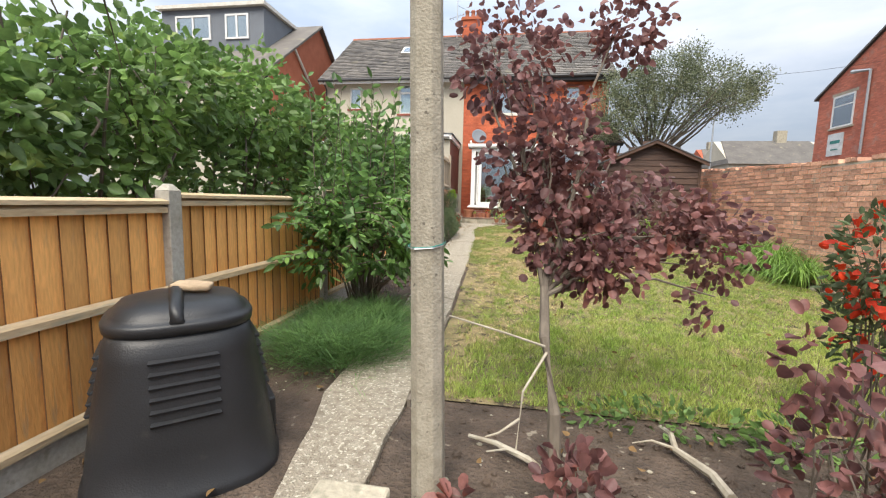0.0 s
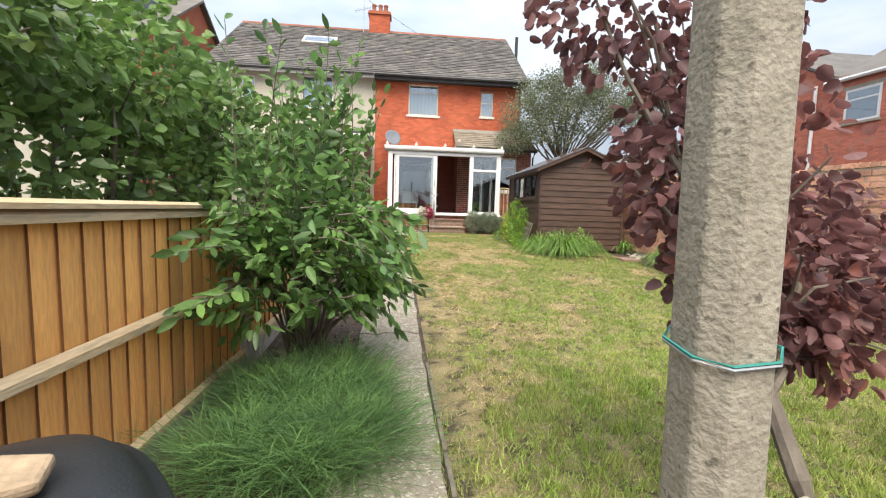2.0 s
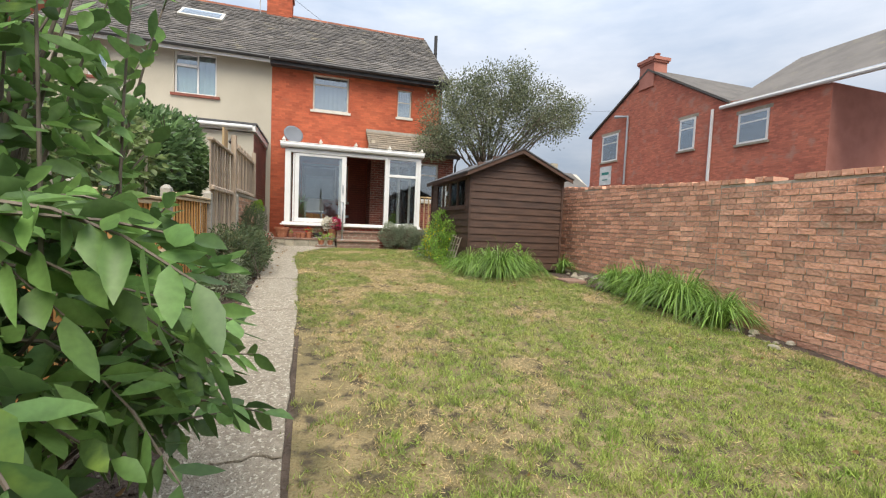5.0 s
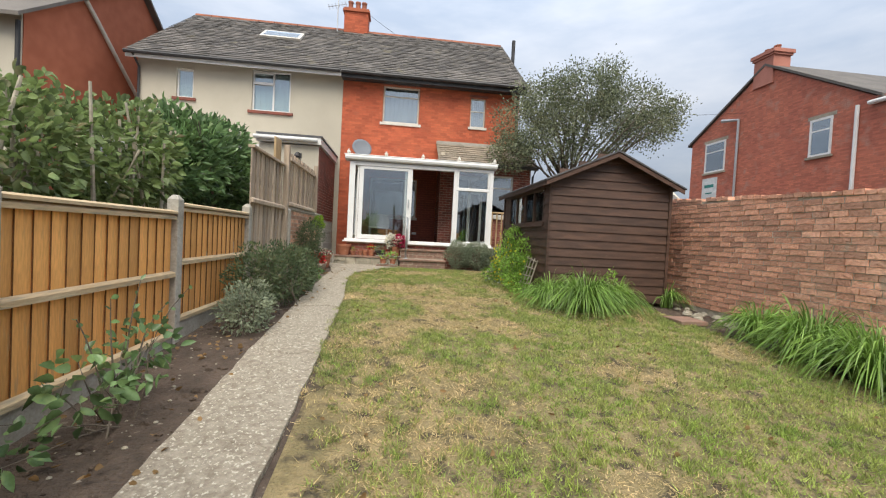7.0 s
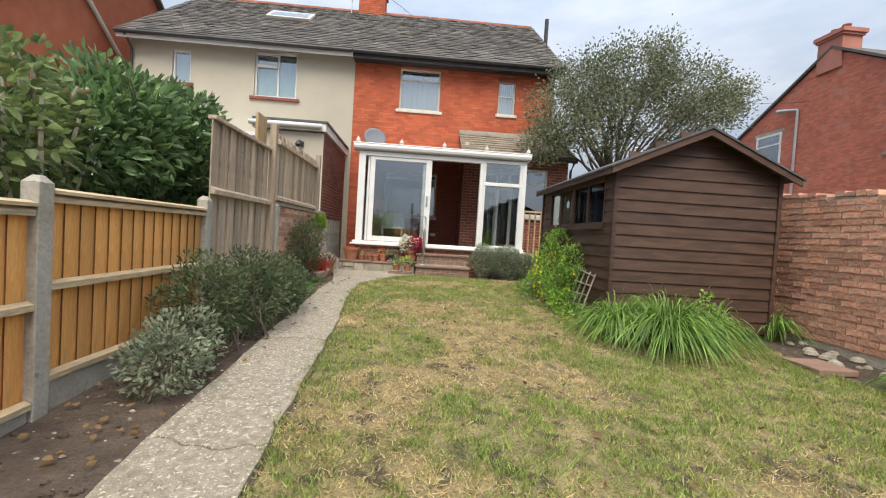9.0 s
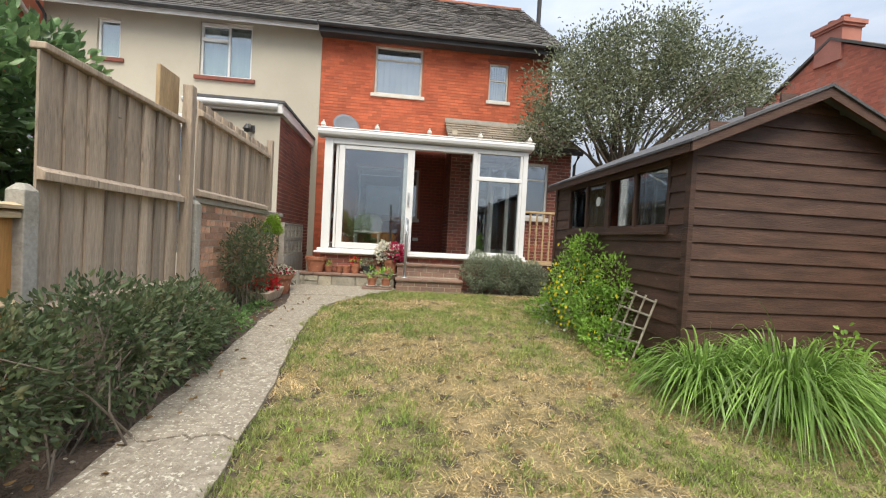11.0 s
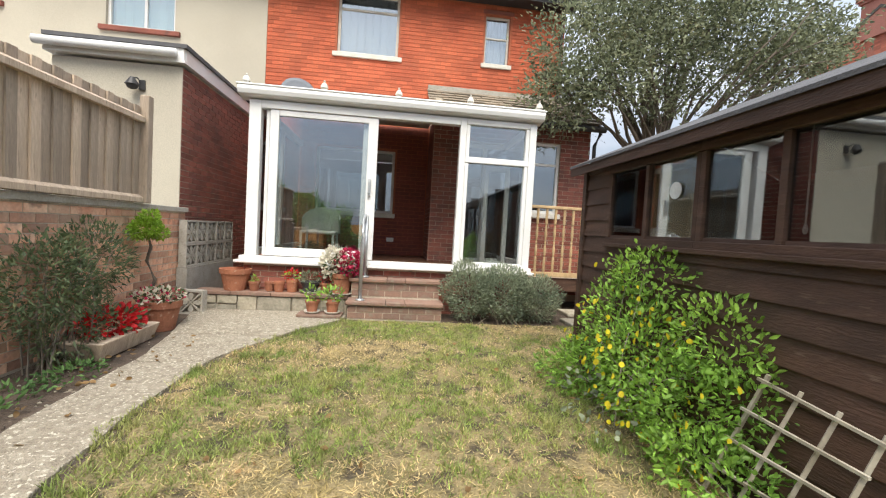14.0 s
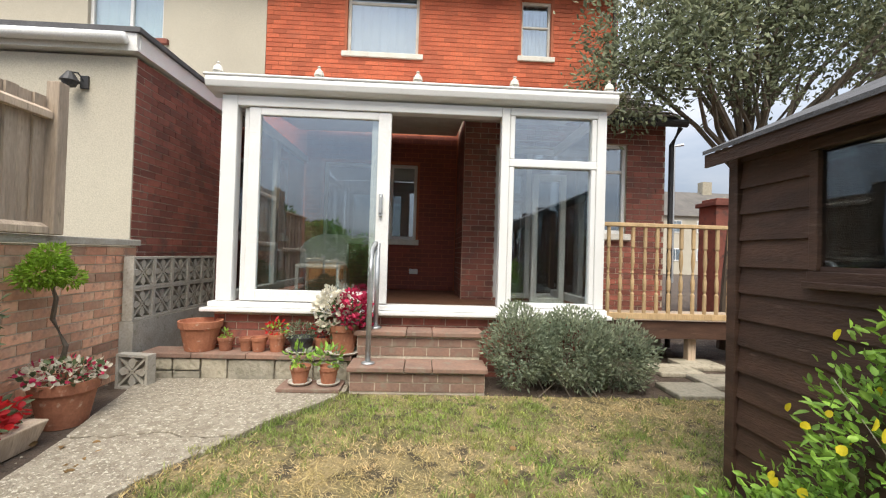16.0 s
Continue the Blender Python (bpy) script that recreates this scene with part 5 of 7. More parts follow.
hr.tube([(0.12, 15.36, 0.965), (0.12, 15.36, 1.78)], 0.024, 0.024, 10).lathe([(0.06, 0), (0.06, 0.008), (0.03, 0.02)], (0.1, 15.02, 0.717), 12).lathe([(0.06, 0), (0.06, 0.008), (0.03, 0.02)], (0.12, 15.36, 0.967), 12)
tagged(hr.make("handrail", STEEL, smooth=True), "bent galvanised steel handrail beside the steps", "handrail")


def screen_block(m, label, group):
    """A square concrete block pierced with a leaf pattern."""
    b = thing("screen_block", (0, 0, 0), label, "concrete block", group)
    s = Shape()
    h, d = 0.145, 0.045
    s.box(-h, h, -d, d, -h, -h + 0.022).box(-h, h, -d, d, h - 0.022, h).box(-h, -h + 0.022, -d, d, -h + 0.022, h - 0.022).box(h - 0.022, h, -d, d, -h + 0.022, h - 0.022)
    for r in (45, -45):
        q = pose(0, 0, 0, 0, r, 0)
        s.box(-0.17, 0.17, -d * 0.8, d * 0.8, -0.009, 0.009, q)
    for r in (0, 90, 180, 270):
        q = pose(0, 0, 0, 0, r, 0)
        s.add([q @ Vector(p) for p in ((-0.012, -d * 0.8, 0.03), (0.012, -d * 0.8, 0.03), (0.035, -d * 0.8, 0.09), (0, -d * 0.8, 0.125), (-0.035, -d * 0.8, 0.09), (-0.012, d * 0.8, 0.03), (0.012, d * 0.8, 0.03), (0.035, d * 0.8, 0.09), (0, d * 0.8, 0.125), (-0.035, d * 0.8, 0.09))],
              [(4, 3, 2, 1, 0), (5, 6, 7, 8, 9), (0, 1, 6, 5), (1, 2, 7, 6), (2, 3, 8, 7), (3, 4, 9, 8), (4, 0, 5, 9)])
    s.make("pierced_face", CONC, b)
    b.matrix_basis = m
    return b


sb = screen_block(pose(-2.08, 15.35, 1.15, 0, 0, 90), "grey concrete screen block with a pierced leaf pattern", "screen wall blocks")
for i in range(5):
    for j in range(2):
        if i or j:
            copy_thing(sb, pose(-2.08, 15.35 + 0.292 * i, 1.15 + 0.292 * j, 0, 0, 90))
tagged(Shape().box(-2.14, -2.02, 15.2, 16.68, 0.4, 1.0).make("screen_wall_base", CONC), "plain grey concrete base under the pierced blocks", "wall base", kind="structure")
copy_thing(sb, pose(-1.85, 15.0, gz(15) + 0.145, 0, 0, -8))


def pot(x, y, z, r, h, material=None, label="terracotta flower pot", group="flower pots", saucer=False):
    p = thing("flower_pot", (x, y, z), label, "flower pot", group)
    material = material or TERRA
    z0 = z + 0.003
    if saucer:
        Shape().lathe([(r * 0.9, 0), (r * 1.15, 0.02), (r * 1.15, 0.028), (r * 0.9, 0.012)], (x, y, z0), 18).make("saucer", OLDWHITE, p, smooth=False)
        z0 += 0.014
    Shape().lathe([(r * 0.68, 0), (r * 0.92, h * 0.78), (r, h * 0.78), (r * 1.03, h), (r * 0.93, h), (r * 0.88, h * 0.86), (0.002, h * 0.86)], (x, y, z0), 20).make("pot", material, p)
    return p, z0 + h * 0.86


def tuft(parent, x, y, z, r, h, mats, count, length, width):
    for m_, share in mats:
        c = max(6, int(count * share))
        pos, d = clumps(c, [((x, y, z + h * 0.5), (r, r, h * 0.55), 1)])
        nm = "flowers" if m_ in (RED, PINK, WHITEF, YELLOW, ORANGE) else "leaves"
        leaves(nm, pos, d + rng.normal(0, 0.5, (c, 3)) + np.array([0, 0, 0.3]), length, width, m_, parent, round_tip=nm == "flowers")


L1 = 0.735
p, z = pot(-1.5, 15.34, L1, 0.185, 0.27, label="wide empty weathered terracotta pot on the ledge")
p, z = pot(-1.26, 15.33, L1, 0.075, 0.12, label="small terracotta pot with a seedling on a green saucer")
tuft(p, -1.26, 15.33, z, 0.05, 0.08, [(L_CLEM, 1)], 30, 0.04, 0.015)
p, z = pot(-1.07, 15.33, L1, 0.07, 0.12, label="small terracotta pot with a twig")
p, z = pot(-0.95, 15.31, L1, 0.075, 0.13, label="small empty terracotta pot on the ledge")
p, z = pot(-0.79, 15.33, L1, 0.085, 0.16, label="terracotta pot with red geranium flowers")
tuft(p, -0.79, 15.33, z, 0.1, 0.14, [(L_CLEM, 0.5), (RED, 0.5)], 90, 0.04, 0.025)
p, z = pot(-0.56, 15.31, L1, 0.12, 0.13, DARK, "black plastic pot with grey trailing foliage", saucer=True)
tuft(p, -0.56, 15.31, z, 0.16, 0.14, [(L_SAGE, 0.6), (L_DARK, 0.4)], 260, 0.04, 0.012)
p, z = pot(-0.37, 15.33, L1, 0.075, 0.14, label="small terracotta pot with dark red leaves")
tuft(p, -0.37, 15.33, z, 0.07, 0.16, [(L_PURPLE, 0.5), (RED, 0.5)], 60, 0.05, 0.02)
p, z = pot(-0.17, 15.3, L1, 0.15, 0.26, label="large terracotta pot with crimson and cream begonias", saucer=True)
for (dx, m_) in ((-0.1, WHITEF), (0.1, PINK)):
    pos, d = clumps(420, [((-0.17 + dx, 15.29, z + 0.17), (0.17, 0.17, 0.2), 1)])
    leaves("flowers", pos, d + rng.normal(0, 0.5, pos.shape), 0.042, 0.036, m_, p, round_tip=True)
pos, d = clumps(160, [((-0.17, 15.3, z + 0.1), (0.2, 0.18, 0.16), 1)])
leaves("leaves", pos, d, 0.07, 0.035, L_DARK, p)
tagged(Shape().box(-0.62, -0.1, 14.82, 15.08, 0.517, 0.55).make("paving_slab", SLABRED, bevel=0.006), "loose red paving slab under two pots", "slab")
for x in (-0.46, -0.22):
    p, z = pot(x, 14.95, 0.551, 0.085, 0.14, label="terracotta pot with a leafy pale succulent", saucer=True)
    tuft(p, x, 14.95, z, 0.11, 0.18, [(L_CLEM, 0.7), (L_SAGE, 0.3)], 70, 0.06, 0.03)
# bed by the low wall
p, z = pot(-1.83, 14.28, gz(14.28), 0.19, 0.3, label="big terracotta pot with white and pink bedding flowers")
tuft(p, -1.83, 14.28, z, 0.22, 0.16, [(L_DARK, 0.4), (WHITEF, 0.45), (PINK, 0.15)], 420, 0.04, 0.032)
tr = thing("trough_planter", (-1.83, 13.6, gz(13.6)), "grey plastic trough planter full of red flowers", "planter")
Shape().add([(-1.98, 13.25, 0.47), (-1.72, 13.25, 0.47), (-1.72, 13.95, 0.47), (-1.98, 13.95, 0.47), (-2.02, 13.2, 0.62), (-1.68, 13.2, 0.62), (-1.68, 14.0, 0.62), (-2.02, 14.0, 0.62)], [(3, 2, 1, 0), (0, 1, 5, 4), (1, 2, 6, 5), (2, 3, 7, 6), (3, 0, 4, 7), (4, 5, 6, 7)]).make("trough", GREYW, tr, bevel=0.01)
pos, d = clumps(420, [((-1.85, 13.6, 0.7), (0.17, 0.38, 0.12), 1)])
leaves("flowers", pos[:300], d[:300] + rng.normal(0, 0.5, (300, 3)), 0.05, 0.04, RED, tr, round_tip=True)
leaves("leaves", pos[300:], d[300:], 0.06, 0.03, L_DARK, tr)
tp = thing("topiary_tree", (-2.04, 14.56, gz(14.56)), "small lime-green clipped conifer on a twisted stem", "shrub")
Shape().tube([(-2.04, 14.56, gz(14.56)), (-2.07, 14.52, 0.75), (-2.0, 14.48, 0.95), (-2.05, 14.42, 1.15), (-1.98, 14.36, 1.3), (-2.0, 14.32, 1.46)], 0.02, 0.014, 7).make("stem", BARK, tp)
pos, d = clumps(1700, [((-1.99, 14.3, 1.5), (0.13, 0.15, 0.11), 3), ((-1.96, 14.28, 1.6), (0.09, 0.1, 0.08), 1), ((-2.02, 14.22, 1.46), (0.1, 0.12, 0.08), 1), ((-1.93, 14.4, 1.45), (0.09, 0.1, 0.07), 0.8)])
leaves("foliage", pos, d + rng.normal(0, 0.3, pos.shape), 0.035, 0.014, L_LIME, tp)

# ---- wicker chair and socket in the conservatory ----
wc = thing("wicker_chair", (-0.35, 16.5, 1.1), "white wicker armchair in the conservatory", "chair")
Shape().box(-0.62, -0.08, 16.3, 16.8, 1.48, 1.53).make("seat", WICKER, wc, bevel=0.02)
s = Shape()
for i in range(9):
    t = math.pi * i / 8
    t2 = math.pi * (i + 1) / 8
    if i < 8:
        a, b = (-0.35 + 0.3 * math.cos(t), 16.6 + 0.26 * math.sin(t)), (-0.35 + 0.3 * math.cos(t2), 16.6 + 0.26 * math.sin(t2))
        h0, h1 = 1.72 + 0.2 * math.sin(t), 1.72 + 0.2 * math.sin(t2)
        s.add([(a[0], a[1], 1.5), (b[0], b[1], 1.5), (b[0], b[1], h1), (a[0], a[1], h0), (a[0] * 0.93 - 0.0245, a[1], 1.5), (b[0] * 0.93 - 0.0245, b[1], 1.5), (b[0] * 0.93 - 0.0245, b[1], h1), (a[0] * 0.93 - 0.0245, a[1], h0)], [(0, 1, 2, 3), (7, 6, 5, 4), (3, 2, 6, 7)])
s.make("backrest", WICKER, wc)
for x in (-0.6, -0.12):
    for y in (16.33, 16.77):
        Shape().tube([(x, y, 1.1), (x, y, 1.49)], 0.02).make("leg", WICKER, wc)
wc.location.x -= 0.33
tagged(Shape().box(0.33, 0.47, HY - 0.035, HY - 0.012, 1.36, 1.44).make("wall_socket", UPVC, bevel=0.004), "white electric socket on the brick wall", "socket")
ds = thing("satellite_dish", (-1.35, 18.1, 3.95), "grey satellite dish on the brick wall", "satellite dish")
s = Shape()
s.lathe([(0.02, 0.0), (0.15, 0.012), (0.25, 0.035), (0.31, 0.06), (0.312, 0.07), (0.25, 0.045), (0.15, 0.022), (0.02, 0.01)], (0, 0, 0), 24)
dd = s.make("dish", GREY, None, smooth=True)
dd.matrix_basis = pose(-1.4, 17.8, 3.98, 68, 0, 20)
under(dd, ds)
Shape().tube([(-1.4, 17.8, 3.95), (-1.4, 18.19, 3.85)], 0.02).make("arm", DARK, ds)

# ---- compost bin ----
cb = thing("compost_bin", (-1.6, 1.9, gz(1.9)), "black plastic compost bin with a domed lid", "compost bin")
BA = radians(42)


def bin_ring(hw, z, e=5.0, n=48):
    pts = []
    for i in range(n):
        t = 6.28318 * i / n
        c_, s_ = math.cos(t), math.sin(t)
        r = hw / (abs(c_) ** e + abs(s_) ** e) ** (1 / e)
        pts.append((-1.6 + r * math.cos(t + BA), 1.9 + r * math.sin(t + BA), gz(1.9) + z))
    return pts


def ringed(rows, e=5.0):
    s = Shape()
    n_ = 48
    vs = []
    for hw, z in rows:
        vs += bin_ring(hw, z, e)
    fs = [(i * n_ + j, i * n_ + (j + 1) % n_, (i + 1) * n_ + (j + 1) % n_, (i + 1) * n_ + j) for i in range(len(rows) - 1) for j in range(n_)]
    fs.append(tuple(range((len(rows) - 1) * n_, len(rows) * n_)))
    return s.add(vs, fs)


ringed([(0.405, 0), (0.405, 0.04), (0.393, 0.05), (0.372, 0.22), (0.338, 0.45), (0.31, 0.6), (0.304, 0.65), (0.296, 0.662), (0.288, 0.71)], 3.4).make("body", BINM, cb, smooth=True)
ringed([(0.278, 0.70), (0.30, 0.71), (0.304, 0.745), (0.295, 0.758), (0.278, 0.76), (0.272, 0.775), (0.24, 0.81), (0.17, 0.828), (0.06, 0.836), (0.01, 0.837)], 3.0).make("lid", BINM, cb, smooth=True)
q = pose(-1.6, 1.9, gz(1.9), 0, 0, 42)
Shape().tube([q @ Vector(p) for p in ((-0.02, -0.285, 0.75), (-0.02, -0.23, 0.805), (-0.02, -0.12, 0.838), (-0.02, 0.0, 0.848), (-0.02, 0.12, 0.838), (-0.02, 0.23, 0.805), (-0.02, 0.285, 0.75))], 0.03, 0.03, 10).make("lid_handle", BINM, cb, smooth=True)
for side_ in (0, 90, -90):
    qq = pose(-1.6, 1.9, gz(1.9), 0, 0, 42 + side_)
    sl = Shape()
    for i in range(6):
        z = 0.36 + i * 0.05
        off = -0.338 + (z - 0.42) * 0.165
        sl.add([qq @ Vector(p) for p in ((-0.13, off - 0.02, z), (0.13, off - 0.02, z), (0.12, off + 0.03, z + 0.018), (-0.12, off + 0.03, z + 0.018), (-0.13, off - 0.014, z - 0.01), (0.13, off - 0.014, z - 0.01), (0.13, off + 0.03, z - 0.01), (-0.13, off + 0.03, z - 0.01))],
               [(0, 1, 2, 3), (1, 0, 4, 5), (5, 4, 7, 6), (0, 3, 7, 4), (1, 5, 6, 2)])
    sl.make("vent_slats", BINM, cb)
Shape().box(-0.14, 0.14, -0.395, -0.34, 0.03, 0.27, pose(-1.6, 1.9, gz(1.9), 0, 0, 132)).make("hatch", BINM, cb, bevel=0.012)
sn = Shape().prism([(-0.085, -0.05), (0.02, -0.062), (0.09, -0.04), (0.085, 0.04), (0.01, 0.055), (-0.08, 0.042)], "z", 0.0, 0.028)
so = sn.make("flat_stone", mat("tan_stone", (0.42, 0.31, 0.2), (0.3, 0.22, 0.14), 14.0, 0.9, bump=0.7, fine=40), bevel=0.01)
so.matrix_basis = pose(-1.56, 1.93, gz(1.9) + 0.85, 4, 4, 20)
tagged(so, "flat pale stone lying on the compost bin lid", "stone")

# ---- concrete line post ----
pp = thing("concrete_post", (-0.37, 1.84, gz(1.8)), "tall weathered speckled concrete post in the soil", "post")
s = Shape()
w = 0.07
oct_ = [(w, w * 0.5), (w * 0.5, w), (-w * 0.5, w), (-w, w * 0.5), (-w, -w * 0.5), (-w * 0.5, -w), (w * 0.5, -w), (w, -w * 0.5)]
vs = []
for z, lx in ((-0.1, 0.01), (3.1, -0.065)):
    vs += [(-0.365 + lx + a * (1 - 0.06 * z), 1.84 + b * (1 - 0.06 * z), gz(1.8) + z) for a, b in oct_]
s.add(vs, [(i, (i + 1) % 8, (i + 1) % 8 + 8, i + 8) for i in range(8)] + [tuple(range(8, 16))])
s.make("shaft", POLEM, pp, bevel=0.006)
for zc, mt in ((1.085, TEAL), (1.08, STEEL)):
    tie = Shape()
    ring = [(-0.385 + a * 1.03, 1.84 + b * 1.03, zc + 0.01 * math.sin(i)) for i, (a, b) in enumerate(oct_ + oct_[:1])]
    tie.tube(ring, 0.0026, 0.0026, 5)
    tie.make("wire_tie", mt, pp)

# ---- plants ----
def stems(parent, base, lobes, count, r, material, seed, spread=0.1, name="branches"):
    """Stems that rise from the base and bend out into the lobes."""
    rnd = random.Random(seed)
    s = Shape()
    for i in range(count):
        c, rad, _ = lobes[i % len(lobes)]
        e = Vector((c[0] + rnd.uniform(-0.7, 0.7) * rad[0], c[1] + rnd.uniform(-0.7, 0.7) * rad[1], c[2] + rnd.uniform(-0.1, 0.8) * rad[2]))
        b = Vector((base[0] + rnd.uniform(-spread, spread), base[1] + rnd.uniform(-spread, spread), base[2] - 0.02))
        m1 = b.lerp(e, 0.35) + Vector((rnd.uniform(-0.05, 0.05), rnd.uniform(-0.05, 0.05), 0.12 * (e.z - b.z)))
        m2 = b.lerp(e, 0.7) + Vector((rnd.uniform(-0.06, 0.06), rnd.uniform(-0.06, 0.06), 0.08 * (e.z - b.z)))
        s.tube([b, m1, m2, e], r, r * 0.3, 5)
    return s.make(name, material, parent)


def shrub(name, base, lobes, count, length, width, material, label, category="shrub", group="", n_stems=10, r=0.012, bark=None, round_tip=False, droop=0.1, spread=0.1, up=0.4, seed=1):
    p = thing(name, base, label, category, group)
    pos, d = clumps(count, lobes)
    ok = pos[:, 2] > gza(pos[:, 1]) + 0.02
    pos, d = pos[ok], d[ok]
    leaves("foliage", pos, d + rng.normal(0, 0.55, pos.shape) + np.array([0, 0, up]), length, width, material, p, round_tip=round_tip, droop=droop)
    if n_stems:
        stems(p, base, lobes, n_stems, r, bark or BARK, seed, spread)
    return p


# tall hedge beyond the fence
hl = []
for i in range(17):
    y = -1.6 + i * 0.5
    top = float(np.interp(y, [-2, 1.5, 2.4, 3.3, 5.4, 6.7], [2.35, 2.3, 2.35, 2.75, 2.8, 2.55]))
    hl.append(((-3.0 + 0.12 * math.sin(i * 2.2), y, top - 0.55), (0.55, 0.42, 0.55 + 0.1 * math.sin(i * 1.7)), 1.2))
    hl.append(((-3.05, y + 0.2, 1.5), (0.5, 0.4, 0.55), 0.7))
hedge = shrub("hedge", (-3.05, 2.5, gz(2.5)), hl, 18500, 0.095, 0.068, L_HEDGE, "tall leafy green hedge behind the fence", "hedge", n_stems=0, droop=0.25)
rnd = random.Random(31)
s = Shape()
for i in range(95):
    y = rnd.uniform(-1.8, 6.6)
    x = -3.05 + rnd.uniform(-0.25, 0.3)
    s.tube([(x, y, -0.05), (x + rnd.uniform(-0.1, 0.1), y + rnd.uniform(-0.15, 0.15), 1.0), (x + rnd.uniform(-0.2, 0.25), y + rnd.uniform(-0.35, 0.35), 1.7), (x + rnd.uniform(-0.3, 0.4), y + rnd.uniform(-0.5, 0.5), 2.2 + rnd.uniform(-0.2, 0.3))], 0.018, 0.006, 5)
s.make("stems", BARK, hedge)
hl = [((-2.95 + 0.1 * math.sin(i * 2), 7.0 + i * 0.42, 1.62 + 0.07 * i), (0.5, 0.4, 0.62), 1) for i in range(6)]
cut = shrub("cut_hedge", (-2.95, 8, gz(8)), hl, 5200, 0.10, 0.052, L_CUT, "roughly cut hedge with bare stems showing", "hedge", n_stems=0, droop=0.25)
s = Shape()
for i in range(34):
    y = 6.9 + i * 0.075 + rnd.uniform(-0.05, 0.05)
    x = -2.75 + rnd.uniform(-0.3, 0.2)
    s.tube([(x, y, 0.1), (x + rnd.uniform(-0.1, 0.1), y + rnd.uniform(-0.1, 0.1), 1.4), (x + rnd.uniform(-0.15, 0.15), y + rnd.uniform(-0.2, 0.2), 2.15 + rnd.uniform(-0.2, 0.35))], 0.024, 0.012, 6)
s.make("stems", DEADW, cut)
shrub("laurel", (-3.0, 10.8, gz(10.8)), [((-2.95, 10.2, 2.15), (0.55, 0.65, 0.7), 2), ((-2.9, 11.0, 2.2), (0.6, 0.6, 0.72), 2), ((-3.0, 11.5, 1.95), (0.5, 0.5, 0.6), 1.2), ((-2.95, 10.6, 1.4), (0.5, 0.9, 0.5), 1.0), ((-3.0, 9.7, 1.95), (0.5, 0.4, 0.55), 1)], 8500, 0.12, 0.05, L_LAUREL, "dense dark green laurel bush behind the fence", n_stems=26, r=0.02, spread=0.35)

# big bright shrub by the path
bl = [((-1.6, 4.75, 1.45), (0.45, 0.5, 0.55), 2.2), ((-1.45, 4.35, 0.95), (0.5, 0.45, 0.45), 2.0), ((-1.25, 4.7, 0.85), (0.36, 0.4, 0.36), 1.0), ((-1.95, 4.5, 1.3), (0.35, 0.5, 0.6), 1.3), ((-1.5, 4.9, 2.0), (0.32, 0.4, 0.4), 0.8), ((-1.85, 4.1, 0.75), (0.35, 0.4, 0.4), 0.9), ((-1.05, 4.7, 0.6), (0.2, 0.22, 0.18), 0.2), ((-1.65, 3.85, 1.15), (0.35, 0.3, 0.4), 0.6), ((-1.75, 5.3, 1.2), (0.4, 0.4, 0.6), 0.7)]
big = shrub("broadleaf_shrub", (-1.72, 4.75, gz(4.8)), bl, 1500, 0.10, 0.045, L_BIG, "large bright green leafy shrub beside the path", n_stems=46, r=0.014, spread=0.12, up=0.1, droop=0.3)


def leafy_shoots(parent, shoots, per, length, width, material):
    """Arching shoots (start, middle, end) that carry leaves in two ranks, larger at mid-length."""
    s = Shape()
    pts, dirs = [], []
    for a, m1, e in shoots:
        a, m1, e = Vector(a), Vector(m1), Vector(e)
        path_ = [a.lerp(m1, t).lerp(m1.lerp(e, t), t) for t in (0, 0.25, 0.5, 0.75, 1)]
        s.tube(path_, 0.007, 0.0025, 5)
        side = (e - a).cross(Vector((0, 0, 1)))
        side = side.normalized() if side.length > 0.05 else Vector((rnd.uniform(-1, 1), rnd.uniform(-1, 1), 0)).normalized()
        fwd = (e - m1).normalized()
        spin = rnd.uniform(-0.7, 0.7)
        for k_ in range(per):
            t = 0.22 + 0.78 * k_ / (per - 1)
            pts.append(a.lerp(m1, t).lerp(m1.lerp(e, t), t))
            g_ = 1 if k_ % 2 else -1
            d_ = side * g_ * math.cos(spin) + Vector((0, 0, 1)) * (math.sin(spin) * g_ + 0.1) + fwd * (0.45 + 0.8 * t ** 3)
            dirs.append(d_ + Vector((rnd.uniform(-0.25, 0.25), rnd.uniform(-0.25, 0.25), rnd.uniform(-0.25, 0.2))))
    s.make("shoots", BARK, parent)
    leaves("shoot_leaves", np.array([tuple(q_) for q_ in pts]), np.array([tuple(q_) for q_ in dirs]), length, width, material, parent, fold=0.15, droop=0.2)


shoots = []
for i in range(84):
    c, rad, _ = bl[i % 9 if i % 4 else (0, 3, 4)[i % 3]]
    th, up_ = rnd.uniform(0, 6.283), rnd.uniform(-0.35, 1.0)
    r_ = math.sqrt(1 - min(1, abs(up_)) ** 2 * 0.7)
    e = (c[0] + math.cos(th) * rad[0] * r_ * 1.2, c[1] + math.sin(th) * rad[1] * r_ * 1.2, max(0.25, c[2] + rad[2] * up_ * 1.15))
    a = (-1.65 + 0.4 * (e[0] + 1.65), 4.65 + 0.4 * (e[1] - 4.65), 0.25 + 0.45 * (e[2] - 0.25))
    shoots.append((a, ((a[0] + e[0]) / 2, (a[1] + e[1]) / 2, (a[2] + e[2]) / 2 + 0.1), e))
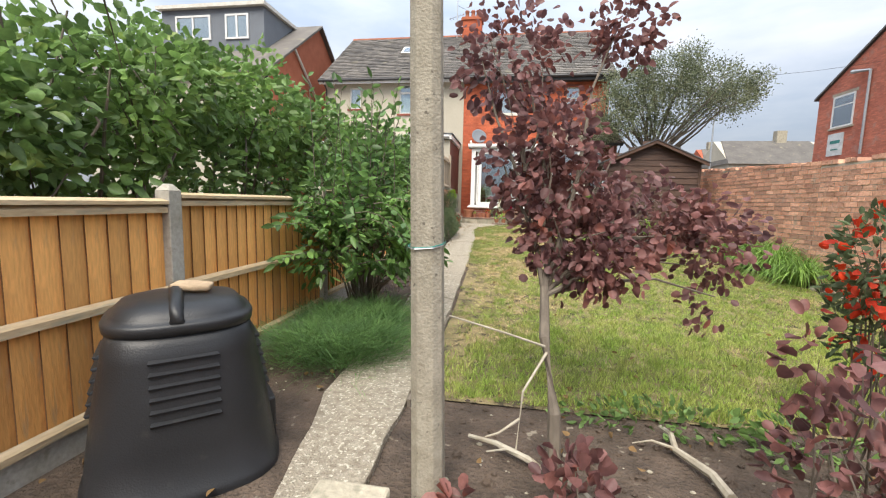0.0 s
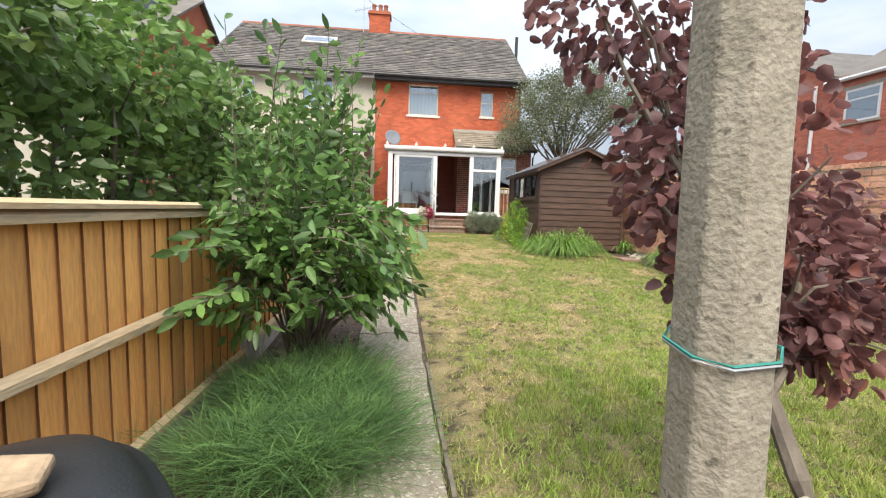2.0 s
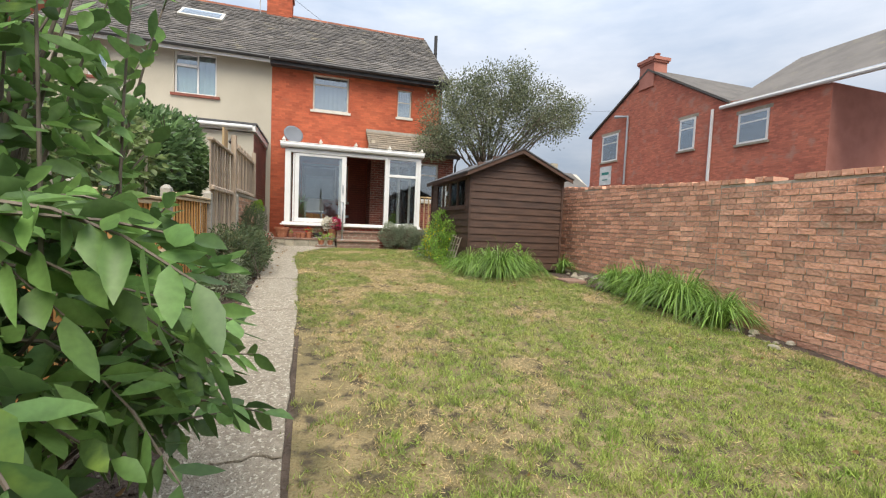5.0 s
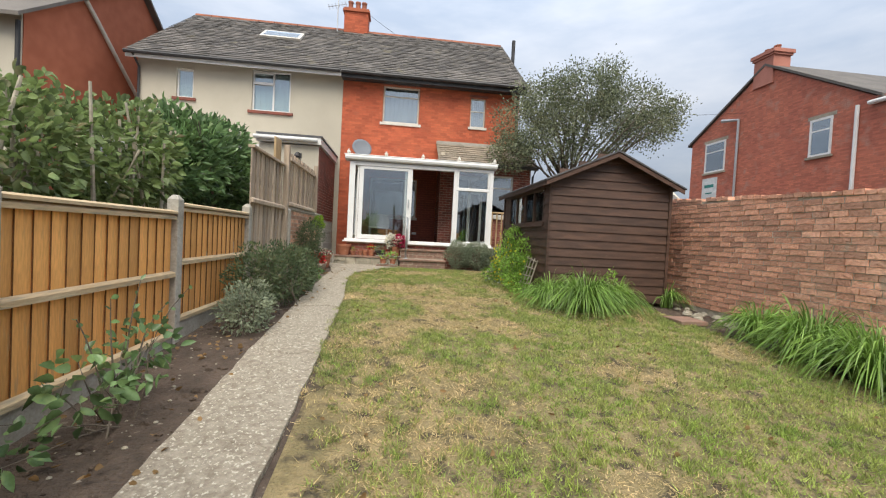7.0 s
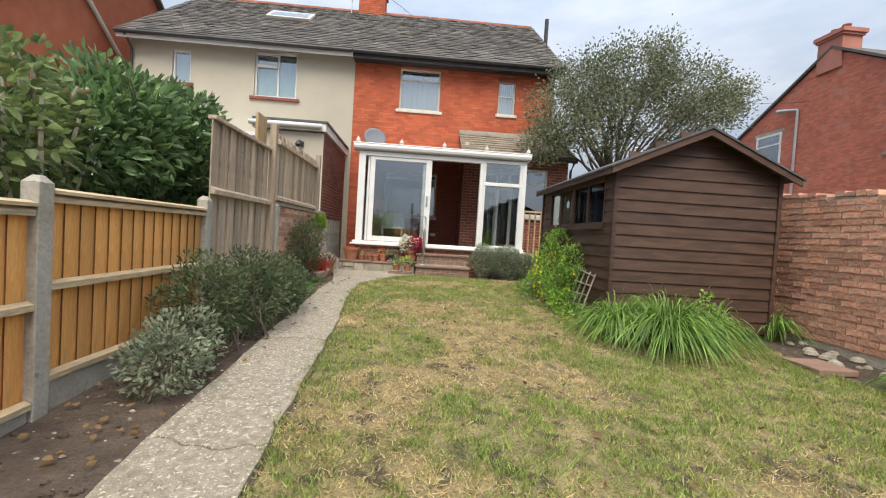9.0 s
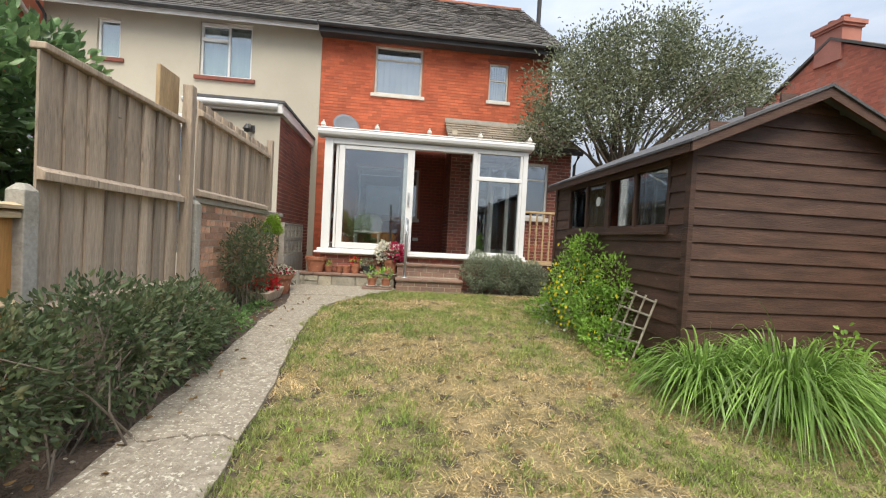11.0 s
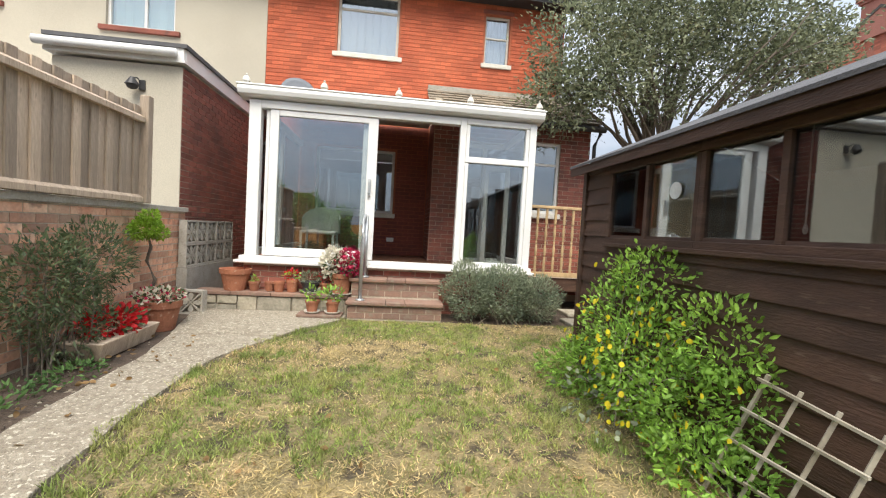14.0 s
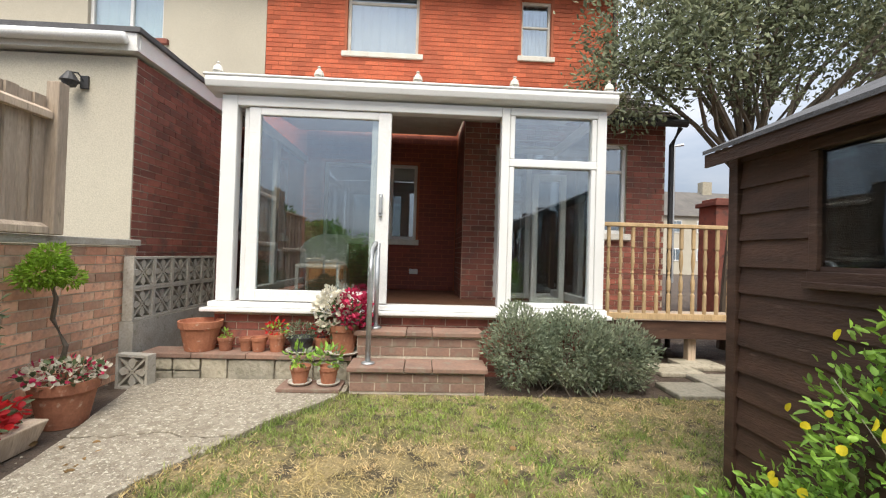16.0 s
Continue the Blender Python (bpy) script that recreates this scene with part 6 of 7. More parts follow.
for i in range(30):
    x, y, z = -1.42 + rnd.uniform(-0.2, 0.15), 4.4 + rnd.uniform(-0.5, 0.35), 0.75 + rnd.uniform(-0.25, 0.6)
    e = (x + rnd.uniform(0.35, 0.62), y + rnd.uniform(-0.3, 0.3), z + rnd.uniform(-0.35, 0.1))
    shoots.append(((x, y, z), ((x + e[0]) / 2, (y + e[1]) / 2, max(z, e[2]) + 0.08), e))
for i in range(22):
    x, y = -1.6 + rnd.uniform(-0.4, 0.4), 4.6 + rnd.uniform(-0.5, 0.6)
    e = (x + rnd.uniform(-0.15, 0.25), y + rnd.uniform(-0.2, 0.2), 2.05 + rnd.uniform(-0.2, 0.45))
    shoots.append(((x, y, 1.1), (x, y, 1.6), e))
for i in range(9):
    e = (-2.02 + rnd.uniform(-0.05, 0.1), 3.6 + rnd.uniform(-0.2, 0.3), 0.9 + rnd.uniform(-0.45, 0.4))
    shoots.append(((-1.75, 4.25, e[2] - 0.1), (-1.85, 3.95, e[2] + 0.06), e))
leafy_shoots(big, shoots, 18, 0.115, 0.05, L_BIG)

# feathery fennel
fe = thing("fennel", (-1.25, 3.6, gz(3.6)), "low feathery green fennel spilling over the path", "plant")
n = 20000
cx = np.array([(-1.3, 3.15), (-1.5, 3.7), (-1.22, 3.85), (-1.65, 3.2), (-1.12, 3.4), (-1.35, 4.2), (-1.75, 3.9)])
pk = rng.integers(0, len(cx), n)
rr = rng.normal(0, 0.14, (n, 2))
root = np.stack([cx[pk, 0] + rr[:, 0], cx[pk, 1] + rr[:, 1], gza(cx[pk, 1]) + rng.uniform(0.0, 0.26, n)], 1)
lean = np.concatenate([rr * 0.7 + rng.normal(0, 0.08, (n, 2)), np.zeros((n, 1))], 1)
blades("fronds", root, lean, rng.uniform(0.03, 0.16, n), 0.0045, L_FENNEL, fe, segs=2, arch=0.35)

# purple smoke bush
sm = thing("smoke_bush", (0.2, 2.0, gz(2.0)), "purple-leaved smoke bush with pale bare branches", "small tree")
s = Shape()
s.tube([(0.2, 2.0, -0.08), (0.19, 2.04, 0.3), (0.14, 2.16, 0.62), (0.14, 2.3, 0.84)], 0.034, 0.022, 8)
s.tube([(0.14, 2.29, 0.82), (0.17, 2.45, 1.1), (0.13, 2.65, 1.5), (0.02, 2.8, 2.05)], 0.018, 0.007, 7)
for e in ((-0.25, 2.75, 2.1), (0.55, 2.85, 2.35), (0.9, 2.9, 1.35), (1.2, 3.0, 1.1), (0.75, 2.6, 1.1), (-0.1, 2.7, 1.5), (0.35, 2.55, 1.2), (1.15, 2.75, 0.75), (0.25, 3.2, 1.7)):
    b = Vector((0.14, 2.26 + 0.1 * rnd.random(), 0.8))
    e = Vector(e)
    s.tube([b, b.lerp(e, 0.33) + Vector((0.02, -0.02, 0.08)), b.lerp(e, 0.66) + Vector((-0.03, 0.02, 0.09)), e], 0.014, 0.004, 6)
for q_ in range(26):
    c, rad, _ = ((0.12, 2.52, 1.5), (0.28, 2.45, 1.1), (-0.1, 2.8, 2.1), (0.4, 2.75, 1.36), (0.8, 2.85, 1.2), (1.15, 2.95, 1.05), (0.42, 2.45, 0.98))[q_ % 7], 0.22, 0
    e = Vector(c) + Vector((rnd.uniform(-rad, rad), rnd.uniform(-rad, rad), rnd.uniform(-0.14, 0.2)))
    b = Vector((0.14, 2.3, 0.8)).lerp(Vector(c), rnd.uniform(0.4, 0.7))
    s.tube([b, b.lerp(e, 0.5) + Vector((rnd.uniform(-0.05, 0.05), 0, rnd.uniform(-0.04, 0.08))), e], 0.008, 0.003, 5)
s.make("trunk", BARK, sm)
s = Shape()
for a, b, c in (((0.15, 2.14, 0.58), (-0.05, 2.0, 0.68), (-0.3, 1.94, 0.76)), ((0.15, 2.12, 0.56), (0.04, 1.98, 0.42), (0.02, 1.95, 0.16)), ((0.03, 1.96, 0.3), (-0.06, 1.93, 0.24), (-0.12, 1.92, 0.22))):
    s.tube([a, b, c], 0.007, 0.004, 6)
s.make("bare_branches", DEADW, sm)
sl = [((0.12, 2.52, 1.5), (0.28, 0.28, 0.3), 0.9), ((0.28, 2.45, 1.1), (0.3, 0.25, 0.22), 0.8), ((-0.1, 2.8, 2.1), (0.3, 0.28, 0.34), 0.9), ((0.58, 2.85, 2.3), (0.22, 0.22, 0.2), 0.45), ((0.22, 2.85, 1.7), (0.24, 0.3, 0.25), 0.7), ((0.4, 2.75, 1.36), (0.34, 0.34, 0.24), 1.0), ((0.8, 2.85, 1.2), (0.38, 0.32, 0.22), 1.1), ((1.15, 2.95, 1.05), (0.3, 0.3, 0.25), 0.9), ((0.42, 2.45, 0.98), (0.26, 0.26, 0.18), 0.7), ((1.2, 2.85, 0.72), (0.15, 0.15, 0.16), 0.15)]
sprays, d = clumps(580, sl)
pos = np.repeat(sprays, 7, 0) + rng.normal(0, 0.048, (4060, 3))
d = np.repeat(d, 7, 0)
leaves("foliage", pos, d + rng.normal(0, 0.6, pos.shape), 0.05, 0.042, L_PURPLE, sm, round_tip=True, droop=0.2)
lo = [((0.25, 1.75, 0.16), (0.14, 0.14, 0.16), 1), ((-0.22, 1.72, 0.03), (0.07, 0.07, 0.06), 0.25)]
shrub("smoke_bush_sucker", (0.25, 1.75, gz(1.7)), lo, 120, 0.075, 0.058, L_PURPLE, "low purple shoots growing from the bare soil", "plant", n_stems=5, r=0.005, round_tip=True)
lo = [((1.12, 1.72, 0.35), (0.2, 0.22, 0.24), 1), ((1.4, 1.85, 0.5), (0.28, 0.25, 0.25), 1), ((1.05, 1.75, 0.75), (0.12, 0.12, 0.2), 0.25), ((1.5, 1.6, 0.25), (0.3, 0.25, 0.2), 0.8)]
shrub("purple_shrub", (1.25, 1.75, gz(1.7)), lo, 480, 0.062, 0.048, L_PURPLE, "young purple-leaved shrub in the soil bed", n_stems=14, r=0.006, round_tip=True, spread=0.2)
lo = [((1.97, 2.75, 1.0), (0.2, 0.25, 0.3), 1), ((2.15, 2.9, 0.62), (0.3, 0.3, 0.35), 1)]
fl = shrub("red_flowering_shrub", (2.1, 2.85, gz(2.8)), lo, 800, 0.07, 0.03, L_DARK, "green shrub with scarlet flowers", n_stems=14, r=0.007, spread=0.15)
pos, d = clumps(190, lo)
leaves("flowers", pos, d + rng.normal(0, 0.5, pos.shape), 0.06, 0.05, ORANGE, fl, round_tip=True)
shrub("low_weeds", (1.0, 2.65, gz(2.6)), [((0.9, 2.62, 0.03), (0.6, 0.14, 0.1), 1), ((1.5, 2.4, 0.08), (0.25, 0.2, 0.18), 0.6)], 420, 0.06, 0.03, L_HEDGE, "low green weeds along the soil edge", "weeds", n_stems=0)
for a, b, c in (((0.86, 2.6), (0.87, 2.36), (0.96, 2.02)), ((-0.22, 2.29), (0.1, 2.13), (0.36, 1.84))):
    tagged(Shape().tube([(a[0], a[1], 0.0), (a[0] * 0.6 + b[0] * 0.4 + 0.02, a[1] * 0.6 + b[1] * 0.4, 0.012), (b[0] - 0.015, b[1], 0.004), (b[0] * 0.4 + c[0] * 0.6 + 0.02, b[1] * 0.4 + c[1] * 0.6, 0.014), (c[0], c[1], 0.0)], 0.010, 0.026, 7).tube([(b[0] - 0.01, b[1], 0.008), (b[0] - 0.12, b[1] + 0.04, 0.02), (b[0] - 0.22, b[1] + 0.03, 0.0)], 0.009, 0.003, 5).make("fallen_branch", DEADW), "pale bare branch lying on the soil", "branch", "fallen branches")

tagged(Shape().box(-0.82, -0.5, 1.5, 1.74, -0.03, 0.06).make("stone_block", STONE, bevel=0.015), "pale flat stone block at the path's edge", "stone")
# left bed
rose_l = [((-1.74, 6.75, 0.40), (0.22, 0.2, 0.2), 1), ((-1.7, 7.15, 0.5), (0.22, 0.2, 0.22), 1.2), ((-1.9, 6.45, 0.22), (0.18, 0.2, 0.12), 0.6)]
rose = shrub("rose_bush", (-1.75, 6.95, gz(6.9)), rose_l, 190, 0.085, 0.056, L_LAUREL, "sparse dark green rose bush in the bed", n_stems=11, r=0.006, spread=0.12, droop=0.3)
leafy_shoots(rose, [((-1.75, 6.9 + 0.1 * k_, 0.3), (-1.78, 6.85 + 0.13 * k_, 0.6), (-1.8 + 0.06 * k_, 6.75 + 0.17 * k_, 0.78 + 0.09 * (k_ % 3))) for k_ in range(5)], 7, 0.05, 0.03, L_LAUREL)
shrub("sage_bush", (-1.62, 8.85, gz(8.8)), [((-1.62, 8.75, 0.46), (0.27, 0.28, 0.24), 1), ((-1.68, 9.05, 0.52), (0.25, 0.25, 0.25), 1)], 1800, 0.045, 0.02, L_SAGE, "low variegated grey-green bush beside the path", n_stems=16, r=0.006)
shrub("dark_bush", (-1.68, 9.9, gz(9.9)), [((-1.75, 9.5, 0.72), (0.34, 0.4, 0.4), 1.1), ((-1.66, 10.1, 0.74), (0.38, 0.45, 0.42), 1.3), ((-1.62, 10.75, 0.7), (0.34, 0.42, 0.38), 1.1), ((-1.68, 11.3, 0.66), (0.28, 0.35, 0.3), 0.7)], 8000, 0.05, 0.019, L_DARK, "dark green twiggy bush along the fence", n_stems=30, r=0.007, spread=0.35)
shrub("low_bush", (-1.7, 11.5, gz(11.5)), [((-1.72, 11.25, 0.52), (0.22, 0.3, 0.17), 1), ((-1.7, 11.9, 0.5), (0.22, 0.35, 0.12), 0.8)], 1300, 0.045, 0.017, L_FENNEL, "low feathery green plants beside the path", "plant", n_stems=6, r=0.005, spread=0.2)
shrub("wall_bush", (-1.95, 13.1, gz(13)), [((-1.92, 13.0, 1.12), (0.26, 0.42, 0.36), 1.2), ((-1.95, 13.5, 1.25), (0.24, 0.4, 0.32), 1), ((-1.9, 13.2, 0.78), (0.2, 0.4, 0.3), 0.7)], 3800, 0.05, 0.014, L_DARK, "dark fine-leaved bush against the brick wall", n_stems=26, r=0.007, spread=0.2)
shrub("ground_herbs", (-1.75, 12.5, gz(12.5)), [((-1.8, 12.4, 0.46), (0.22, 0.5, 0.08), 1), ((-1.7, 12.95, 0.48), (0.15, 0.3, 0.07), 0.6)], 700, 0.05, 0.018, L_FENNEL, "low green herbs and weeds in the bed", "weeds", n_stems=0)


# day lilies
def daylily(x, y, r, h, count, seed, label="clump of arching bright green day lily leaves"):
    p = thing("day_lily", (x, y, gz(y)), label, "plant", "day lily clumps")
    count = int(count * 1.6)
    a = rng.uniform(0, 6.283, count)
    q = np.sqrt(rng.uniform(0, 1, count))
    root = np.stack([x + np.cos(a) * q * r * 0.3, y + np.sin(a) * q * r * 0.3, np.full(count, gz(y))], 1)
    out = rng.uniform(0.35, 1.45, count) * r
    a2 = a + rng.normal(0, 0.45, count)
    lean = np.stack([np.cos(a2) * out, np.sin(a2) * out, np.zeros(count)], 1)
    blades("leaves", root, lean, rng.uniform(0.8, 1.5, count) * h * 1.9, 0.016, L_LILY, p, segs=7, arch=np.clip(0.5 + 0.42 * out / r + rng.normal(0, 0.08, count), 0.5, 1.0))
    return p


daylily(2.66, 10.22, 0.54, 0.56, 620, 1)
daylily(2.22, 10.42, 0.40, 0.46, 300, 2)
daylily(3.15, 10.32, 0.42, 0.47, 300, 3)
daylily(4.3, 8.9, 0.40, 0.45, 300, 4)
daylily(4.3, 8.25, 0.5, 0.54, 460, 5)
daylily(4.28, 7.65, 0.5, 0.56, 460, 6)
daylily(4.32, 7.12, 0.38, 0.45, 260, 8)
daylily(4.35, 10.75, 0.3, 0.35, 140, 7)
shrub("yellow_weed", (3.05, 10.2, gz(10.2)), [((3.05, 10.15, 0.75), (0.09, 0.09, 0.28), 1)], 90, 0.05, 0.025, L_CLEM, "tall weed with small yellow flowers", "weed", n_stems=3, r=0.005)
tagged(Shape().box(3.75, 4.15, 9.55, 9.95, gz(9.7), gz(9.7) + 0.06).make("paving_slab", SLABRED, bevel=0.01), "reddish paving slab at the lawn's edge", "slab")
rb_ = Shape()
for i in range(60):
    x, y = rnd.uniform(4.25, 4.66), rnd.uniform(6.3, 10.7)
    r = rnd.uniform(0.02, 0.08)
    rb_.lathe([(r * 0.6, 0), (r, r * 0.35), (r * 0.75, r * 0.8), (r * 0.15, r)], (x, y, gz(y) - 0.01), 7, rnd.uniform(0.6, 1))
tagged(rb_.make("rubble", STONE), "loose pale stones along the foot of the wall", "stones", kind="stuff")
pb = Shape()
for i in range(420):
    y = rnd.uniform(2.5, 14) if i % 3 else rnd.uniform(0.8, 2.7)
    x = rnd.uniform(-2.05, path_l(y) - 0.02) if i % 3 else rnd.uniform(-0.4, 2.2)
    r = 0.005 + 0.014 * rnd.random() ** 2
    pb.lathe([(r * 0.7, 0), (r, r * 0.4), (r * 0.5, r * 0.8)], (x, y, gz(y) - 0.002), 6, rnd.uniform(0.6, 1))
cl_ = Shape()
for i in range(900):
    y = rnd.uniform(2.5, 13) if i % 2 else rnd.uniform(0.6, 2.75)
    x = rnd.uniform(-2.08, path_l(y) - 0.02) if i % 2 else rnd.uniform(-0.5, 2.6)
    r = 0.008 + 0.03 * rnd.random() ** 2
    cl_.lathe([(r, -0.004), (r * rnd.uniform(0.7, 1.0), r * 0.4), (r * 0.3, r * rnd.uniform(0.6, 0.9))], (x, y, gz(y)), 6, rnd.uniform(0.5, 1))
tagged(cl_.make("soil_clods", SOIL), "crumbly lumps of dark soil on the bed", "soil", kind="stuff")
tagged(pb.make("pebbles", STONE), "small pale pebbles scattered on the soil", "pebbles", kind="stuff")
n = 500
ly = rng.uniform(1.5, 14, n)
lx = np.where(rng.uniform(0, 1, n) < 0.55, rng.uniform(-2.05, -1.25, n), rng.uniform(-0.6, 3.8, n))
pos = np.stack([lx, ly, gza(ly) + 0.04], 1)
tagged(leaves("fallen_leaves", pos, rng.normal(0, 1, (n, 3)) * np.array([1, 1, 0.08]), 0.045, 0.03, mat("dry_leaf", (0.32, 0.2, 0.09), (0.22, 0.14, 0.06), 3.0, 0.8, bump=0, vary=0.3, leaf=True), None), "dry fallen leaves scattered on soil and lawn", "leaves", kind="stuff")

# climber with yellow bells, trellis
cl = [((2.12, 12.55, 1.0), (0.24, 0.38, 0.5), 1.6), ((2.08, 12.2, 0.85), (0.3, 0.35, 0.42), 1.6), ((2.05, 12.75, 0.7), (0.28, 0.3, 0.3), 1), ((2.20, 12.4, 1.42), (0.14, 0.4, 0.2), 0.7), ((2.10, 11.8, 0.75), (0.28, 0.3, 0.36), 1.2), ((2.18, 11.75, 1.15), (0.16, 0.3, 0.25), 0.6), ((2.20, 11.6, 0.9), (0.12, 0.25, 0.28), 0.4), ((2.04, 11.55, 0.55), (0.26, 0.38, 0.2), 0.9), ((2.05, 11.15, 0.48), (0.2, 0.3, 0.13), 0.4), ((1.96, 12.9, 0.6), (0.3, 0.3, 0.2), 0.6)]
cm = shrub("yellow_climber", (2.1, 12.4, gz(12.4)), cl, 8200, 0.044, 0.019, L_CLEM, "bright green climber with yellow bell flowers on the shed", "climber", n_stems=26, r=0.004, spread=0.3, bark=DEADW)
pos, d = clumps(170, [cl[0], cl[1], cl[1], cl[4]])
leaves("flowers", pos + d * 0.06 + np.array([-0.04, 0, 0]), d * 0.4 + np.array([0, 0, -1.0]), 0.036, 0.029, YELLOW, cm, round_tip=True)
pos, d = clumps(40, [((1.78, 12.3, 0.62), (0.15, 0.45, 0.2), 1)])
leaves("seed_heads", pos, d, 0.04, 0.04, L_SAGE, cm, round_tip=True)
te = thing("trellis", (2.1, 11.2, 0.42), "small broken square wooden trellis leaning on the shed", "trellis")
tl_, tr_, bl_, br_ = Vector((2.2, 11.46, 1.07)), Vector((2.2, 11.0, 1.02)), Vector((2.07, 11.66, 0.36)), Vector((2.07, 11.1, 0.45))
s = Shape()
for i in range(4):
    s.tube([tl_.lerp(tr_, i / 3), bl_.lerp(br_, i / 3)], 0.011, 0.011, 4)
s.make("upright", DEADW, te)
s = Shape()
for i in range(4):
    a, b = tl_.lerp(bl_, 0.04 + i * 0.22), tr_.lerp(br_, 0.04 + i * 0.22)
    s.tube([a + (a - b) * 0.05 + Vector((-0.018, 0, 0)), b + (b - a) * 0.05 + Vector((-0.018, 0, 0))], 0.009, 0.009, 4)
s.make("crossbar", DEADW, te)
# grey lavender bush by the steps
shrub("lavender_bush", (1.9, 15.2, gz(15.2)), [((1.5, 15.1, 0.88), (0.36, 0.32, 0.38), 1), ((1.95, 15.12, 0.86), (0.42, 0.35, 0.38), 1.3), ((2.4, 15.2, 0.78), (0.38, 0.32, 0.33), 1)], 12000, 0.045, 0.016, L_SAGE, "rounded grey-green lavender bush beside the steps", n_stems=30, r=0.005, spread=0.4, up=0.7)

# spreading tree by the house
tree = thing("tree", (4.9, 16.9, 0.48), "spreading small-leaved tree with a dark many-branched crown", "tree")
s = Shape()
s.tube([(4.9, 17.0, 0.4), (4.95, 17.0, 1.5), (5.0, 16.95, 2.6), (5.1, 16.9, 3.2)], 0.17, 0.12, 10)
tl = [((5.4, 16.9, 6.0), (1.3, 1.1, 0.75), 2.0), ((4.3, 16.7, 5.6), (1.1, 1.0, 0.75), 1.6), ((6.9, 16.9, 5.8), (1.2, 1.1, 0.7), 1.7), ((7.9, 17.0, 5.3), (0.8, 0.8, 0.5), 0.9), ((3.4, 16.5, 4.7), (0.85, 0.8, 0.75), 1.1), ((3.0, 16.3, 3.9), (0.6, 0.6, 0.5), 0.7), ((6.2, 16.9, 6.75), (0.5, 0.5, 0.4), 0.4), ((8.5, 17, 5.8), (0.5, 0.5, 0.35), 0.4), ((6.0, 16.2, 5.2), (1.1, 0.7, 0.6), 0.9), ((7.2, 16.4, 4.8), (0.9, 0.6, 0.5), 0.7), ((4.4, 16.1, 4.8), (0.8, 0.5, 0.5), 0.7), ((3.7, 15.9, 4.1), (0.6, 0.4, 0.45), 0.45), ((5.9, 16.5, 4.45), (0.8, 0.6, 0.35), 0.5), ((4.7, 16.5, 4.1), (0.6, 0.5, 0.4), 0.4)]
rnd = random.Random(77)
for i in range(44):
    c, rad, _ = tl[i % len(tl)]
    e = Vector((c[0] + rnd.uniform(-0.8, 0.8) * rad[0], c[1] + rnd.uniform(-0.8, 0.8) * rad[1], c[2] + rnd.uniform(-0.4, 0.8) * rad[2]))
    b = Vector((5.05, 16.93, 2.5 + rnd.random() * 0.7))
    m1 = b.lerp(e, 0.4) + Vector((rnd.uniform(-0.2, 0.2), rnd.uniform(-0.2, 0.2), 0.15))
    m2 = b.lerp(e, 0.75) + Vector((rnd.uniform(-0.2, 0.2), rnd.uniform(-0.2, 0.2), 0.2))
    s.tube([b, m1, m2, e], 0.042, 0.008, 5)
s.make("trunk", BARK, tree)
# leaves in small sprays
m_ = 2600
pos, d = clumps(m_, tl)
pos = np.repeat(pos, 13, 0) + rng.normal(0, 0.13, (m_ * 13, 3))
d = np.repeat(d, 13, 0)
leaves("foliage", pos, d + rng.normal(0, 0.8, pos.shape), 0.075, 0.036, L_TREE, tree)

# ---- distance ----
lh = thing("far_house", (-14, 20, 0.5), "tall red brick house with a grey cladded roof dormer", "house", kind="structure")
s = Shape().prism([(15.9, 0), (24.6, 0), (24.6, 6.4), (20.3, 9.5), (15.9, 6.4)], "x", -18, -9.6)
s.make("wall", HMORTAR, lh)
Shape().box(-18, -9.62, 15.85, 15.897, 0, 6.35).make("front_wall", RENDERM, lh)
Shape().add([(-18.2, 15.5, 6.2), (-9.4, 15.5, 6.2), (-9.4, 20.3, 9.65), (-18.2, 20.3, 9.65), (-9.4, 24.9, 6.2), (-18.2, 24.9, 6.2), (-18.2, 15.5, 6.1), (-9.4, 15.5, 6.1), (-9.4, 20.3, 9.55), (-18.2, 20.3, 9.55), (-9.4, 24.9, 6.1), (-18.2, 24.9, 6.1)],
            [(0, 1, 2, 3), (3, 2, 4, 5), (9, 8, 7, 6), (11, 10, 8, 9), (0, 6, 7, 1), (1, 7, 8, 2), (2, 8, 10, 4)]).make("roof", TILE, lh)
Shape().box(-15.6, -10.7, 17.4, 21, 7.2, 9.35).make("dormer", GREY, lh)
Shape().box(-15.75, -10.55, 17.2, 21.1, 9.353, 9.5).make("dormer_roof", OLDWHITE, lh)
for a, b in ((-14.9, -13.2), (-12.5, -11.4)):
    w = Shape().box(a, b, 17.34, 17.398, 8.05, 8.13).box(a, b, 17.34, 17.398, 9.0, 9.08)
    for x in (a, (a + b) / 2 - 0.04, b - 0.08):
        w.box(x, x + 0.08, 17.338, 17.398, 8.132, 8.998)
    w.make("dormer_window", UPVC, lh)
    Shape().box(a + 0.08, b - 0.08, 17.37, 17.38, 8.13, 9.0).make("dormer_pane", HGLASS, lh)
    Shape().box(a + 0.08, b - 0.08, 17.385, 17.392, 8.13, 9.0).make("dormer_blind", BLUEBLIND, lh)
Shape().tube([(-9.52, 18.2, 7.4), (-9.52, 20.4, 5.6)], 0.06, 0.06, 8).tube([(-9.52, 18.2, 7.4), (-9.52, 17.8, 7.7)], 0.06).make("waste_pipe", OLDWHITE, lh)
Shape().tube([(-9.65, 15.8, 6.1), (-9.65, 15.8, 0.5)], 0.05, 0.05, 8).make("downpipe", DARK, lh)


